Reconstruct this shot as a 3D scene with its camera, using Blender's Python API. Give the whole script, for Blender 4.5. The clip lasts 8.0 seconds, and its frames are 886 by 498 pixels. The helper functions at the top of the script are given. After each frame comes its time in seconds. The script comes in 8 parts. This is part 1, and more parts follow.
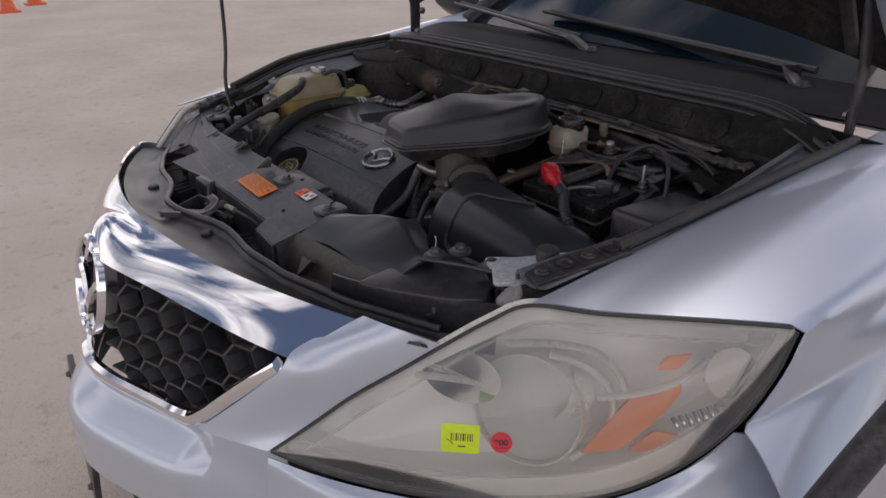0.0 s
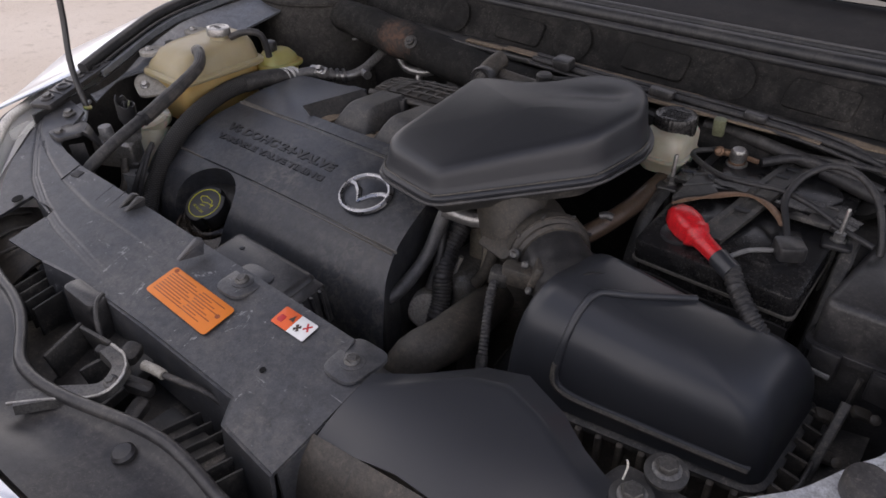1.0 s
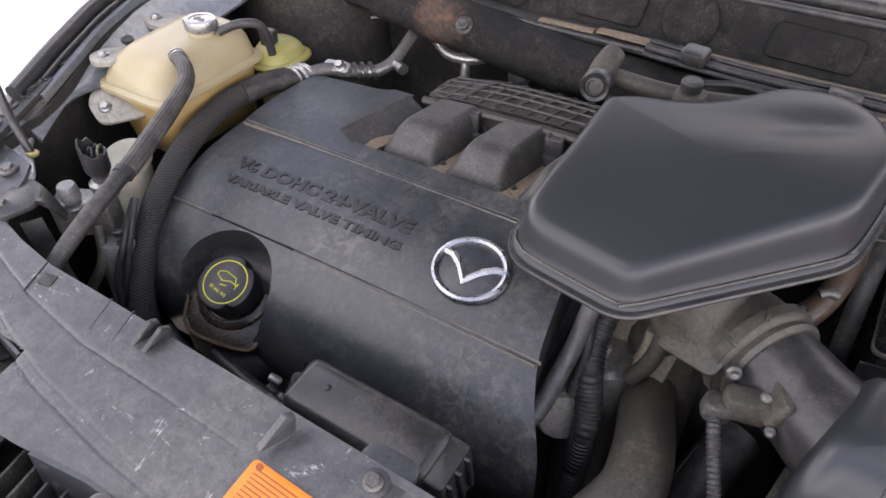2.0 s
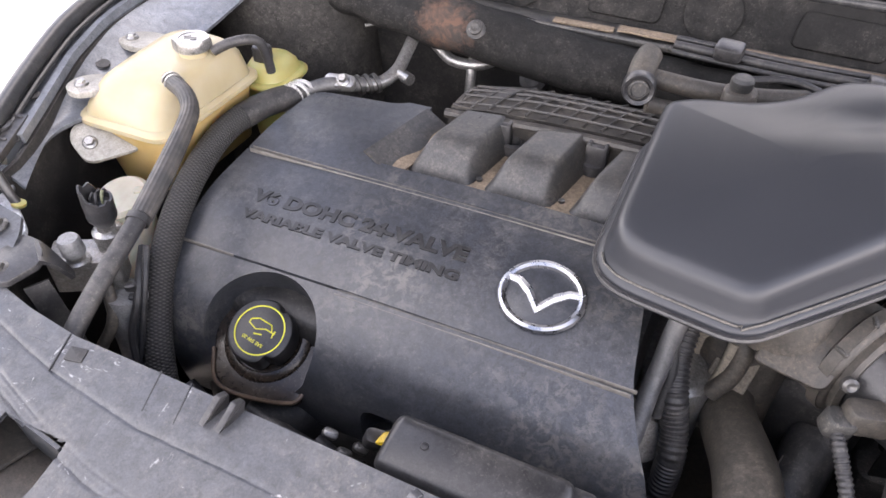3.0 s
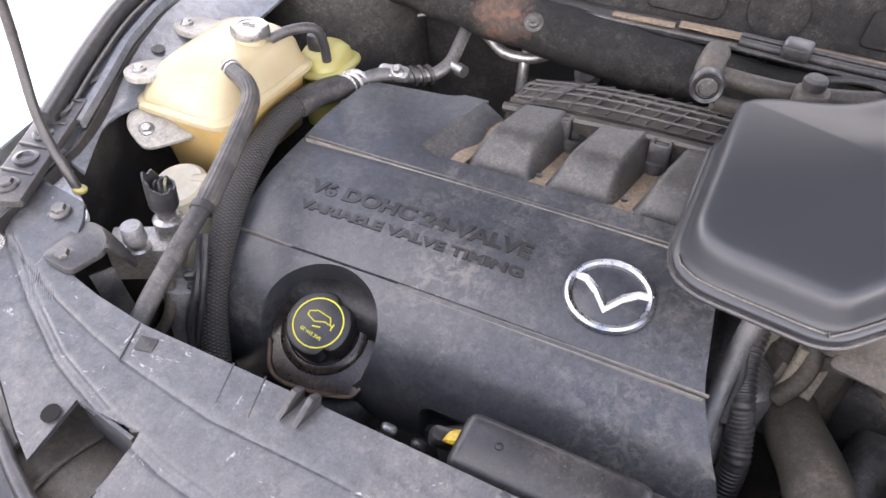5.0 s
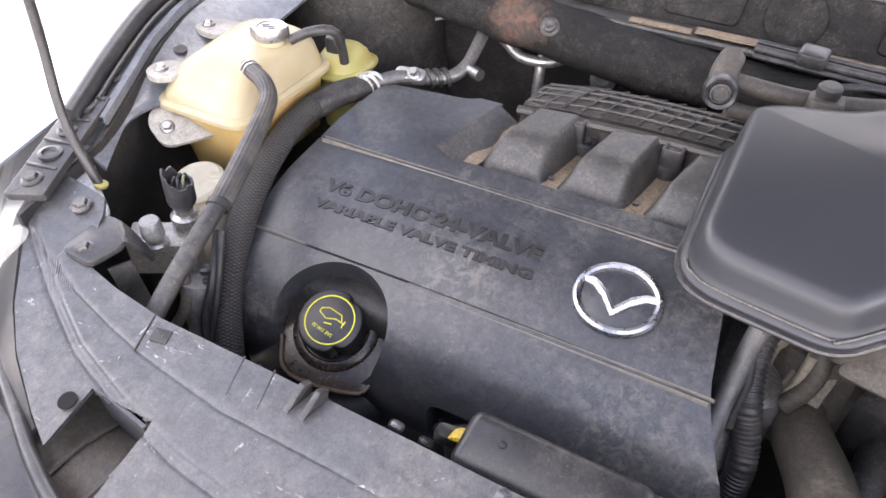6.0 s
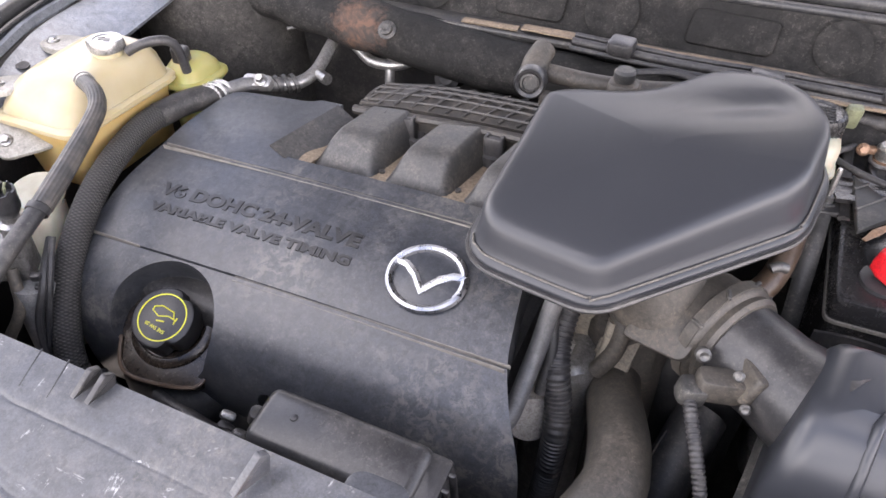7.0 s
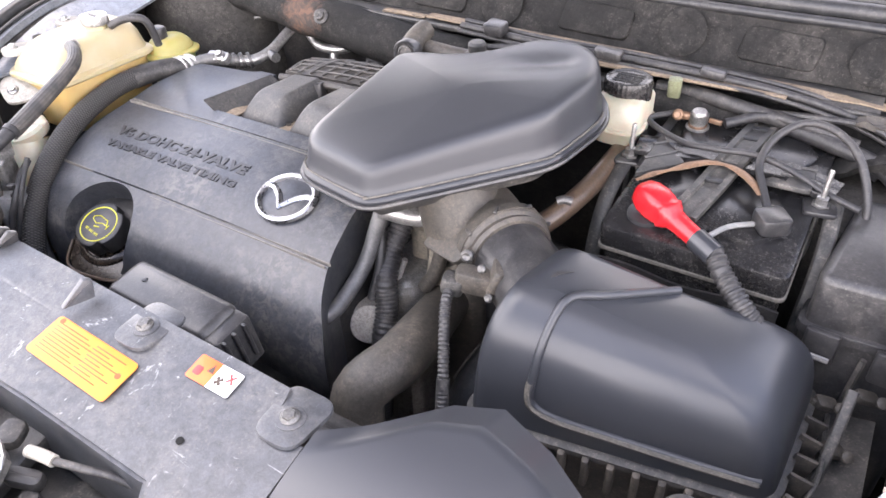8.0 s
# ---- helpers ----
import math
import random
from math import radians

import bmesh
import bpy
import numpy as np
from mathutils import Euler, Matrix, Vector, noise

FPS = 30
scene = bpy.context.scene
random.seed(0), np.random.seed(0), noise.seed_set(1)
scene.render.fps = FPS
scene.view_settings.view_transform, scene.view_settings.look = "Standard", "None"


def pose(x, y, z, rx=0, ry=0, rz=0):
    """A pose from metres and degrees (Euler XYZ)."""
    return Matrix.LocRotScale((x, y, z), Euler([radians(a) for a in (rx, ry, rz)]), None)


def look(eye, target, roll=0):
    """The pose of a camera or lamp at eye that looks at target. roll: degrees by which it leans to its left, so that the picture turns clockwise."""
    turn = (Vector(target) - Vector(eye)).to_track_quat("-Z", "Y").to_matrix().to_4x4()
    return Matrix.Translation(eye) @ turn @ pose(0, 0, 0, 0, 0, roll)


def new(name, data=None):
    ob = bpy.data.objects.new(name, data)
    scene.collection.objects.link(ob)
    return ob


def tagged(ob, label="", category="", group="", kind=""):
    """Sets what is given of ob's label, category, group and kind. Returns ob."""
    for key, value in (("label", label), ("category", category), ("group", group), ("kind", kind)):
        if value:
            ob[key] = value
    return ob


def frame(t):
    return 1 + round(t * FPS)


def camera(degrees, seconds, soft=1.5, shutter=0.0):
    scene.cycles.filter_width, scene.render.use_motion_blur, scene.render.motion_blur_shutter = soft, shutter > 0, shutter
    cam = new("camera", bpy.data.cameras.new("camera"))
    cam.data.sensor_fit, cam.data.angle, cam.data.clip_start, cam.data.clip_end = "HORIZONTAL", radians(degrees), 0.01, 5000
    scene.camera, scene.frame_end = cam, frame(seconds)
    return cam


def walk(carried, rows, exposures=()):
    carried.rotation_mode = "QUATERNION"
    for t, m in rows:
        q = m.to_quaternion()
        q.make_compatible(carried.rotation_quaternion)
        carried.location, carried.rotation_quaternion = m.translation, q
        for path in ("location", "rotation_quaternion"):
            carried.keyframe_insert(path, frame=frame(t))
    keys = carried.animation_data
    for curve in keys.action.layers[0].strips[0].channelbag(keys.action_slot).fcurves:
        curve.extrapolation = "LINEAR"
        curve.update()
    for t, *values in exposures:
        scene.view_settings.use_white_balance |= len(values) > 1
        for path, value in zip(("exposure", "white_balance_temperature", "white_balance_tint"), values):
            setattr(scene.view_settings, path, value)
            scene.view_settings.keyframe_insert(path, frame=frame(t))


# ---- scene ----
cam = camera(64.0, 8.0, soft=1.6)
PATH = [
    (0, (1.187, -0.159, 1.427), (-0.25, 0.938, 0.571), -0.5),
    (0.5, (0.807, -0.034, 1.421), (-0.441, 1.161, 0.414), -1.0),
    (1, (0.545, 0.058, 1.424), (-0.526, 1.319, 0.3), -0.6),
    (1.5, (0.328, 0.157, 1.427), (-0.628, 1.415, 0.201), -1.2),
    (2, (0.173, 0.186, 1.413), (-0.645, 1.462, 0.108), -0.5),
    (2.2, (0.129, 0.186, 1.409), (-0.63, 1.482, 0.119), -0.1),
    (3.5, (-0.003, 0.172, 1.401), (-0.586, 1.55, 0.074), 0.5),
    (4, (-0.019, 0.169, 1.398), (-0.601, 1.541, 0.064), 0.9),
    (4.5, (-0.028, 0.167, 1.398), (-0.626, 1.525, 0.057), 1.1),
    (6, (-0.016, 0.161, 1.403), (-0.701, 1.486, 0.071), 0.7),
    (6.5, (0.047, 0.174, 1.402), (-0.581, 1.542, 0.085), 1.1),
    (7, (0.133, 0.184, 1.399), (-0.483, 1.584, 0.111), -0.1),
    (7.5, (0.27, 0.191, 1.391), (-0.422, 1.562, 0.109), -2.9),
    (8, (0.466, 0.144, 1.39), (-0.427, 1.473, 0.192), -2.6),
]
EXPOSURES = [(t, e, 7000, 20) for t, e in ((0.0, -0.55), (0.5, -0.6), (1.0, 0.35), (1.5, 1.25), (2.0, 1.65), (3.5, 2.42), (4.5, 2.44), (6.0, 2.42), (7.0, 2.41), (7.5, 2.58), (8.0, 2.87))]
walk(cam, [(t, look(eye, target, roll)) for t, eye, target, roll in PATH], EXPOSURES)

# ---- sky and sun ----
world = bpy.data.worlds.new("sky")
scene.world = world
world.use_nodes = True
wn, wl = world.node_tree.nodes, world.node_tree.links
wn.clear()
SUN_ELEV, SUN_AZ = radians(74), radians(3)
w_out = wn.new("ShaderNodeOutputWorld")
w_bg = wn.new("ShaderNodeBackground")
w_sky = wn.new("ShaderNodeTexSky")
w_sky.sky_type, w_sky.sun_disc = "NISHITA", False
w_sky.sun_elevation, w_sky.sun_rotation = SUN_ELEV, SUN_AZ
w_co = wn.new("ShaderNodeTexCoord")
w_no = wn.new("ShaderNodeTexNoise")
w_no.inputs["Scale"].default_value = 3.2
w_no.inputs["Detail"].default_value = 7
w_no.inputs["Distortion"].default_value = 0.5
w_ra = wn.new("ShaderNodeValToRGB")
w_ra.color_ramp.elements[0].position, w_ra.color_ramp.elements[1].position = 0.45, 0.66
w_mix = wn.new("ShaderNodeMix")
w_mix.data_type = "RGBA"
w_mix.inputs["B"].default_value = (19.0, 19.4, 20.0, 1)
wl.new(w_co.outputs["Generated"], w_no.inputs["Vector"])
# the cloud layer closes up towards the horizon
w_sep = wn.new("ShaderNodeSeparateXYZ")
w_low = wn.new("ShaderNodeMapRange")
w_low.inputs["From Min"].default_value, w_low.inputs["From Max"].default_value = 0.0, 0.75
w_low.inputs["To Min"].default_value, w_low.inputs["To Max"].default_value = 0.16, -0.03
w_sum = wn.new("ShaderNodeMath")
wl.new(w_co.outputs["Generated"], w_sep.inputs["Vector"])
wl.new(w_sep.outputs["Z"], w_low.inputs["Value"])
wl.new(w_no.outputs["Fac"], w_sum.inputs[0])
wl.new(w_low.outputs["Result"], w_sum.inputs[1])
wl.new(w_sum.outputs["Value"], w_ra.inputs["Fac"])
wl.new(w_ra.outputs["Color"], w_mix.inputs["Factor"])
wl.new(w_sky.outputs["Color"], w_mix.inputs["A"])
wl.new(w_mix.outputs["Result"], w_bg.inputs["Color"])
wl.new(w_bg.outputs["Background"], w_out.inputs["Surface"])
w_bg.inputs["Strength"].default_value = 0.1
sun_data = bpy.data.lights.new("sun", "SUN")
sun_data.energy, sun_data.angle, sun_data.color = 0.55, radians(20), (1.0, 0.97, 0.93)
sun = new("sun", sun_data)
sun_dir = Vector((math.sin(SUN_AZ) * math.cos(SUN_ELEV), math.cos(SUN_AZ) * math.cos(SUN_ELEV), math.sin(SUN_ELEV)))
sun.matrix_world = look(sun_dir * 20, (0, 0, 0))

# ---- materials ----
class Mat:
    """A node material with a Principled surface and short calls to wire it."""

    def __init__(self, name):
        self.m = bpy.data.materials.new(name)
        self.m.use_nodes = True
        self.n, self.l = self.m.node_tree.nodes, self.m.node_tree.links
        self.p = self.n["Principled BSDF"]
        self.co = self.n.new("ShaderNodeTexCoord")

    def set(self, **kw):
        for k, v in kw.items():
            self.p.inputs[k.replace("_", " ")].default_value = v
        return self

    def noise(self, scale, detail=4, rough=0.55, coord="Object", stretch=None, distortion=0.0):
        t = self.n.new("ShaderNodeTexNoise")
        t.inputs["Scale"].default_value, t.inputs["Detail"].default_value = scale, detail
        t.inputs["Roughness"].default_value, t.inputs["Distortion"].default_value = rough, distortion
        out = self.co.outputs[coord]
        if stretch:
            mp = self.n.new("ShaderNodeMapping")
            mp.inputs["Scale"].default_value = stretch
            self.l.new(out, mp.inputs["Vector"])
            out = mp.outputs["Vector"]
        self.l.new(out, t.inputs["Vector"])
        return t.outputs["Fac"]

    def ramp(self, fac, a, b, ca=(0, 0, 0, 1), cb=(1, 1, 1, 1)):
        r = self.n.new("ShaderNodeValToRGB")
        e = r.color_ramp.elements
        e[0].position, e[1].position, e[0].color, e[1].color = a, b, ca, cb
        self.l.new(fac, r.inputs["Fac"])
        return r.outputs["Color"]

    def mix(self, fac, a, b, mode="MIX"):
        x = self.n.new("ShaderNodeMix")
        x.data_type, x.blend_type = "RGBA", mode
        for sock, v in ((x.inputs["Factor"], fac), (x.inputs["A"], a), (x.inputs["B"], b)):
            if isinstance(v, bpy.types.NodeSocket):
                self.l.new(v, sock)
            else:
                sock.default_value = v
        return x.outputs["Result"]

    def math(self, op, a, b=0.0):
        x = self.n.new("ShaderNodeMath")
        x.operation = op
        for sock, v in zip(x.inputs, (a, b)):
            if isinstance(v, bpy.types.NodeSocket):
                self.l.new(v, sock)
            else:
                sock.default_value = v
        return x.outputs[0]

    def to(self, sock, out):
        self.l.new(out, self.p.inputs[sock])
        return self

    def bump(self, fac, strength=0.2, dist=0.001):
        b = self.n.new("ShaderNodeBump")
        b.inputs["Strength"].default_value, b.inputs["Distance"].default_value = strength, dist
        self.l.new(fac, b.inputs["Height"])
        self.l.new(b.outputs["Normal"], self.p.inputs["Normal"])
        return self


def c4(r, g, b):
    return (r, g, b, 1.0)


def grimy(name, base, rough, dust=0.3, dust_col=(0.17, 0.155, 0.135), grain=900, metal=0.0, patches=14, spec=0.5, bump=0.15, scratch=0.0, stain=0.0, patch=None):
    """A surface with grain, patches of settled dust, specks, wiped streaks and uneven gloss."""
    m = Mat(name)
    fine, big, mid = m.noise(grain, 2), m.noise(patches, 6, 0.68), m.noise(patches * 6, 5, 0.65, distortion=0.6)
    speck = m.noise(330, 4, 0.75)
    wipe = m.noise(22, 4, 0.6, stretch=(1, 0.22, 1), distortion=1.2)
    tone = m.mix(m.ramp(mid, 0.32, 0.7), c4(*[v * 0.7 for v in base]), c4(*[v * 1.25 for v in base]))
    pit = m.noise(150, 5, 0.7, distortion=0.8)
    tone = m.mix(m.math("MULTIPLY", m.ramp(pit, 0.58, 0.66), 0.55), tone, c4(*[v * 0.35 for v in base]))
    tone = m.mix(1.0, tone, m.ramp(m.noise(520, 3, 0.75), 0.36, 0.64, c4(0.82, 0.82, 0.82), c4(1.2, 1.2, 1.2)), "MULTIPLY")
    d = m.math("MULTIPLY", m.ramp(big, 0.44, 0.68), m.ramp(mid, 0.32, 0.64))
    d = m.math("MULTIPLY", d, m.ramp(wipe, 0.28, 0.6, c4(0.25, 0.25, 0.25)))
    s1 = m.math("MULTIPLY", m.ramp(speck, 0.55, 0.64), m.ramp(big, 0.40, 0.62, c4(0.08, 0.08, 0.08)))
    film = m.math("ADD", m.math("MULTIPLY", d, dust), m.math("MULTIPLY", s1, dust * 1.0))
    film = m.math("MINIMUM", m.math("ADD", film, dust * 0.03), 1.0)
    col = m.mix(film, tone, c4(*dust_col))
    if stain:
        # dried water marks: flaky islands of pale dust with sharp edges
        isle, flake = m.noise(7, 5, 0.6), m.noise(95, 6, 0.75, distortion=0.5)
        mark = m.math("MULTIPLY", m.ramp(isle, 0.5, 0.62), m.ramp(flake, 0.52, 0.56))
        rim = m.math("MULTIPLY", m.ramp(isle, 0.48, 0.58), m.ramp(m.math("ABSOLUTE", m.math("SUBTRACT", flake, 0.52)), 0.004, 0.012, c4(1, 1, 1), c4(0, 0, 0)))
        col = m.mix(m.math("MULTIPLY", m.math("MAXIMUM", mark, m.math("MULTIPLY", rim, 0.7)), stain), col, c4(0.19, 0.176, 0.156))
    if scratch:
        for st, dens in (((1, 0.3, 1), 0.65), ((0.35, 1, 1), 0.66), ((0.6, 0.6, 1), 0.67)):
            s = m.noise(60, 3, 0.6, stretch=st, distortion=1.5)
            s2 = m.noise(420, 3, 0.7, stretch=st)
            sc = m.math("MULTIPLY", m.ramp(s, dens, dens + 0.06), m.ramp(s2, 0.47, 0.6))
            col = m.mix(m.math("MULTIPLY", sc, scratch), col, c4(0.45, 0.45, 0.45))
    if patch:
        # a torn, rusty spot round one point
        where, near = m.n.new("ShaderNodeNewGeometry"), m.n.new("ShaderNodeVectorMath")
        near.operation = "DISTANCE"
        near.inputs[1].default_value = patch[0]
        m.l.new(where.outputs["Position"], near.inputs[0])
        ragged = m.math("ADD", near.outputs["Value"], m.math("MULTIPLY", m.noise(70, 6, 0.75, distortion=0.8), 0.09))
        spot = m.math("MULTIPLY", m.ramp(ragged, patch[1] + 0.03, patch[1] + 0.055, c4(1, 1, 1), c4(0, 0, 0)), 0.85)
        col = m.mix(spot, col, m.mix(m.ramp(mid, 0.4, 0.62), c4(0.12, 0.07, 0.05), c4(0.05, 0.042, 0.037)))
    m.to("Base Color", col)
    r = m.n.new("ShaderNodeMapRange")
    r.inputs["To Min"].default_value, r.inputs["To Max"].default_value = max(rough - 0.1, 0.02), min(rough + 0.25, 1)
    m.l.new(film, r.inputs["Value"])
    m.l.new(r.outputs["Result"], m.p.inputs["Roughness"])
    m.set(Metallic=metal, Specular_IOR_Level=spec)
    if bump:
        m.bump(m.math("ADD", m.math("ADD", fine, m.math("MULTIPLY", mid, 0.6)), m.math("MULTIPLY", s1, 0.6)), bump, 0.0006)
    return m.m


def flat(name, col, rough=0.5, wear=0.1):
    mm = Mat(name)
    mm.to("Base Color", mm.mix(mm.ramp(mm.noise(90, 4), 0.35, 0.8), c4(*col), c4(*[v * (1 - wear) for v in col])))
    mm.set(Roughness=rough)
    return mm.m


M = {}
M["cover"] = grimy("engine_cover_plastic", (0.036, 0.039, 0.046), 0.38, 0.38, (0.15, 0.142, 0.13), patches=19, grain=1500, bump=0.2, stain=0.45)
M["black"] = grimy("black_plastic", (0.025, 0.025, 0.027), 0.42, 0.3, grain=1400)
for key, lo, hi, rg in (("smooth_black", (0.026, 0.028, 0.033), (0.032, 0.034, 0.039), 0.29), ("lid_black", (0.021, 0.0225, 0.027), (0.026, 0.028, 0.033), 0.37)):
    m = Mat(key + "_plastic")
    m.to("Base Color", m.mix(m.ramp(m.noise(5, 3), 0.3, 0.75), c4(*lo), c4(*hi)))
    m.to("Roughness", m.ramp(m.noise(9, 5, 0.6), 0.3, 0.8, c4(rg, rg, rg), c4(rg + 0.1, rg + 0.1, rg + 0.1)))
    m.bump(m.noise(1600, 2), 0.05, 0.0005)
    M[key] = m.m
M["core"] = grimy("radiator_cover_plastic", (0.05, 0.053, 0.06), 0.45, 0.34, grain=1300, scratch=0.6, stain=0.15)
M["dusty"] = grimy("dusty_black_plastic", (0.026, 0.026, 0.026), 0.6, 0.75, grain=1000, patches=25)
M["brown"] = grimy("dust_covered_plastic", (0.048, 0.043, 0.037), 0.62, 0.6, (0.15, 0.125, 0.098), patches=30, bump=0.3)
M["runner"] = grimy("dusty_runner_plastic", (0.04, 0.0395, 0.039), 0.48, 0.45, (0.17, 0.15, 0.125), patches=40, grain=1200, bump=0.25)
M["plenum"] = grimy("grimy_plenum_plastic", (0.03, 0.028, 0.026), 0.55, 0.5, (0.13, 0.11, 0.088), patches=34, bump=0.3)
M["dust_bed"] = grimy("settled_dust", (0.19, 0.145, 0.1), 0.85, 0.7, (0.33, 0.255, 0.18), patches=40, bump=0.35)
M["cowl"] = grimy("cowl_panel_plastic", (0.007, 0.007, 0.008), 0.65, 0.08, grain=1000, spec=0.12)
# near-black for greasy metal, and for spots where shade is set as colour
M["pit"] = grimy("greasy_and_shaded_metal", (0.013, 0.013, 0.014), 0.6, 0.35, patches=20)
M["rubber"] = grimy("black_rubber", (0.022, 0.022, 0.024), 0.55, 0.4, grain=700)
M["rubber_dusty"] = grimy("dusty_rubber", (0.05, 0.045, 0.038), 0.65, 0.55, (0.18, 0.15, 0.118), patches=30)
M["alu"] = grimy("cast_aluminium", (0.3, 0.295, 0.285), 0.45, 0.6, (0.22, 0.18, 0.14), metal=0.75, patches=30, grain=500, bump=0.35)
M["pipe"] = grimy("aluminium_tube", (0.42, 0.41, 0.395), 0.42, 0.5, metal=0.75, patches=40)
M["steel"] = grimy("zinc_plated_steel", (0.34, 0.335, 0.325), 0.38, 0.45, metal=0.85, patches=60)
M["bolt"] = grimy("dull_steel_bolt", (0.11, 0.108, 0.105), 0.45, 0.5, metal=0.6, patches=60)
M["cast"] = grimy("bare_cast_aluminium", (0.4, 0.385, 0.36), 0.5, 0.5, (0.27, 0.23, 0.18), metal=0.25, patches=40, grain=500, bump=0.4)
M["tan"] = grimy("dust_caked_casting", (0.2, 0.175, 0.14), 0.75, 0.7, (0.3, 0.26, 0.2), patches=45, grain=600, bump=0.45)
M["felt"] = grimy("firewall_insulation", (0.011, 0.0108, 0.0105), 0.9, 0.36, (0.115, 0.106, 0.096), grain=350, patches=11, spec=0.2, bump=0.6)
M["felt_grey"] = grimy("dusty_grey_felt", (0.034, 0.032, 0.03), 0.9, 0.5, (0.13, 0.12, 0.105), grain=350, patches=16, spec=0.2, bump=0.6)
M["felt_torn"] = grimy("torn_firewall_padding", (0.012, 0.0118, 0.0115), 0.9, 0.38, (0.115, 0.106, 0.096), grain=350, patches=12, spec=0.2, bump=0.6, patch=((-0.327, 0.955, 1.03), 0.035))
M["batt"] = grimy("black_battery_plastic", (0.012, 0.012, 0.013), 0.35, 0.16, grain=1400)
M["crimp"] = grimy("bright_crimped_zinc", (0.62, 0.62, 0.61), 0.35, 0.3, metal=0.45, patches=60)
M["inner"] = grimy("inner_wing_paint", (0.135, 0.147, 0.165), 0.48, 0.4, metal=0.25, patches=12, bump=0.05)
M["grey_pl"] = grimy("grey_plastic", (0.2, 0.2, 0.2), 0.5, 0.4)
M["red"] = grimy("red_rubber", (0.55, 0.012, 0.018), 0.4, 0.08, patches=40, bump=0.1)
M["yellow"] = grimy("yellow_plastic", (0.72, 0.48, 0.02), 0.45, 0.2)
M["copper"] = grimy("dull_copper", (0.24, 0.14, 0.085), 0.5, 0.5, metal=0.5, patches=80)
M["dark_seal"] = grimy("seal_rubber_and_shaded_rail", (0.02, 0.021, 0.023), 0.5, 0.25)
M["tyre"] = grimy("tyre_rubber", (0.02, 0.02, 0.02), 0.7, 0.5)
M["cone"] = grimy("orange_cone_plastic", (0.75, 0.13, 0.035), 0.5, 0.2, patches=6)
M["white_pl"] = grimy("white_plastic", (0.72, 0.7, 0.64), 0.45, 0.3, patches=60)

m = Mat("silver_paint")
fl = m.noise(2600, 1)
m.to("Base Color", m.mix(m.ramp(fl, 0.35, 0.7), c4(0.48, 0.54, 0.63), c4(0.58, 0.65, 0.74)))
m.set(Metallic=0.5, Roughness=0.32, Coat_Weight=1.0, Coat_Roughness=0.05)
dirt = m.noise(9, 6, 0.7)
m.to("Coat Roughness", m.ramp(dirt, 0.4, 0.8, c4(0.04, 0.04, 0.04), c4(0.22, 0.22, 0.22)))
M["paint"] = m.m

m = Mat("chrome")
m.set(Base_Color=c4(0.8, 0.81, 0.83), Metallic=1.0, Roughness=0.045)
m.to("Roughness", m.ramp(m.noise(25, 6, 0.7), 0.45, 0.8, c4(0.03, 0.03, 0.03), c4(0.14, 0.14, 0.14)))
m.bump(m.noise(14, 2), 0.08, 0.002)
M["chrome"] = m.m

m = Mat("brushed_emblem")
m.set(Base_Color=c4(0.4, 0.4, 0.41), Metallic=1.0, Roughness=0.34)
m.to("Roughness", m.ramp(m.noise(120, 4), 0.4, 0.8, c4(0.24, 0.24, 0.24), c4(0.5, 0.5, 0.5)))
M["emblem"] = m.m

m = Mat("translucent_coolant_plastic")
lvl = m.noise(18, 4)
m.to("Base Color", m.mix(m.ramp(lvl, 0.35, 0.7), c4(0.37, 0.31, 0.185), c4(0.42, 0.36, 0.235)))
m.set(Roughness=0.38, Subsurface_Weight=0.35, Subsurface_Scale=0.02)
m.p.inputs["Subsurface Radius"].default_value = (1.0, 0.7, 0.3)
m.bump(m.noise(300, 3), 0.08, 0.0006)
M["tank"] = m.m
m = Mat("yellowed_tank_plastic")
m.to("Base Color", m.mix(m.ramp(m.noise(25, 4), 0.35, 0.7), c4(0.42, 0.29, 0.11), c4(0.48, 0.35, 0.155)))
m.set(Roughness=0.4, Subsurface_Weight=0.35, Subsurface_Scale=0.02)
m.p.inputs["Subsurface Radius"].default_value = (1.0, 0.6, 0.25)
M["tank_low"] = m.m
m = Mat("yellow_green_reservoir")
m.to("Base Color", m.mix(m.ramp(m.noise(30, 4), 0.3, 0.7), c4(0.27, 0.245, 0.075), c4(0.33, 0.3, 0.11)))
m.set(Roughness=0.42, Subsurface_Weight=0.3, Subsurface_Scale=0.01)
M["tank_green"] = m.m
m = Mat("milky_reservoir")
m.to("Base Color", m.mix(m.ramp(m.noise(40, 4), 0.4, 0.75), c4(0.38, 0.36, 0.29), c4(0.28, 0.26, 0.19)))
m.set(Roughness=0.4, Subsurface_Weight=0.3, Subsurface_Scale=0.01)
M["milky"] = m.m

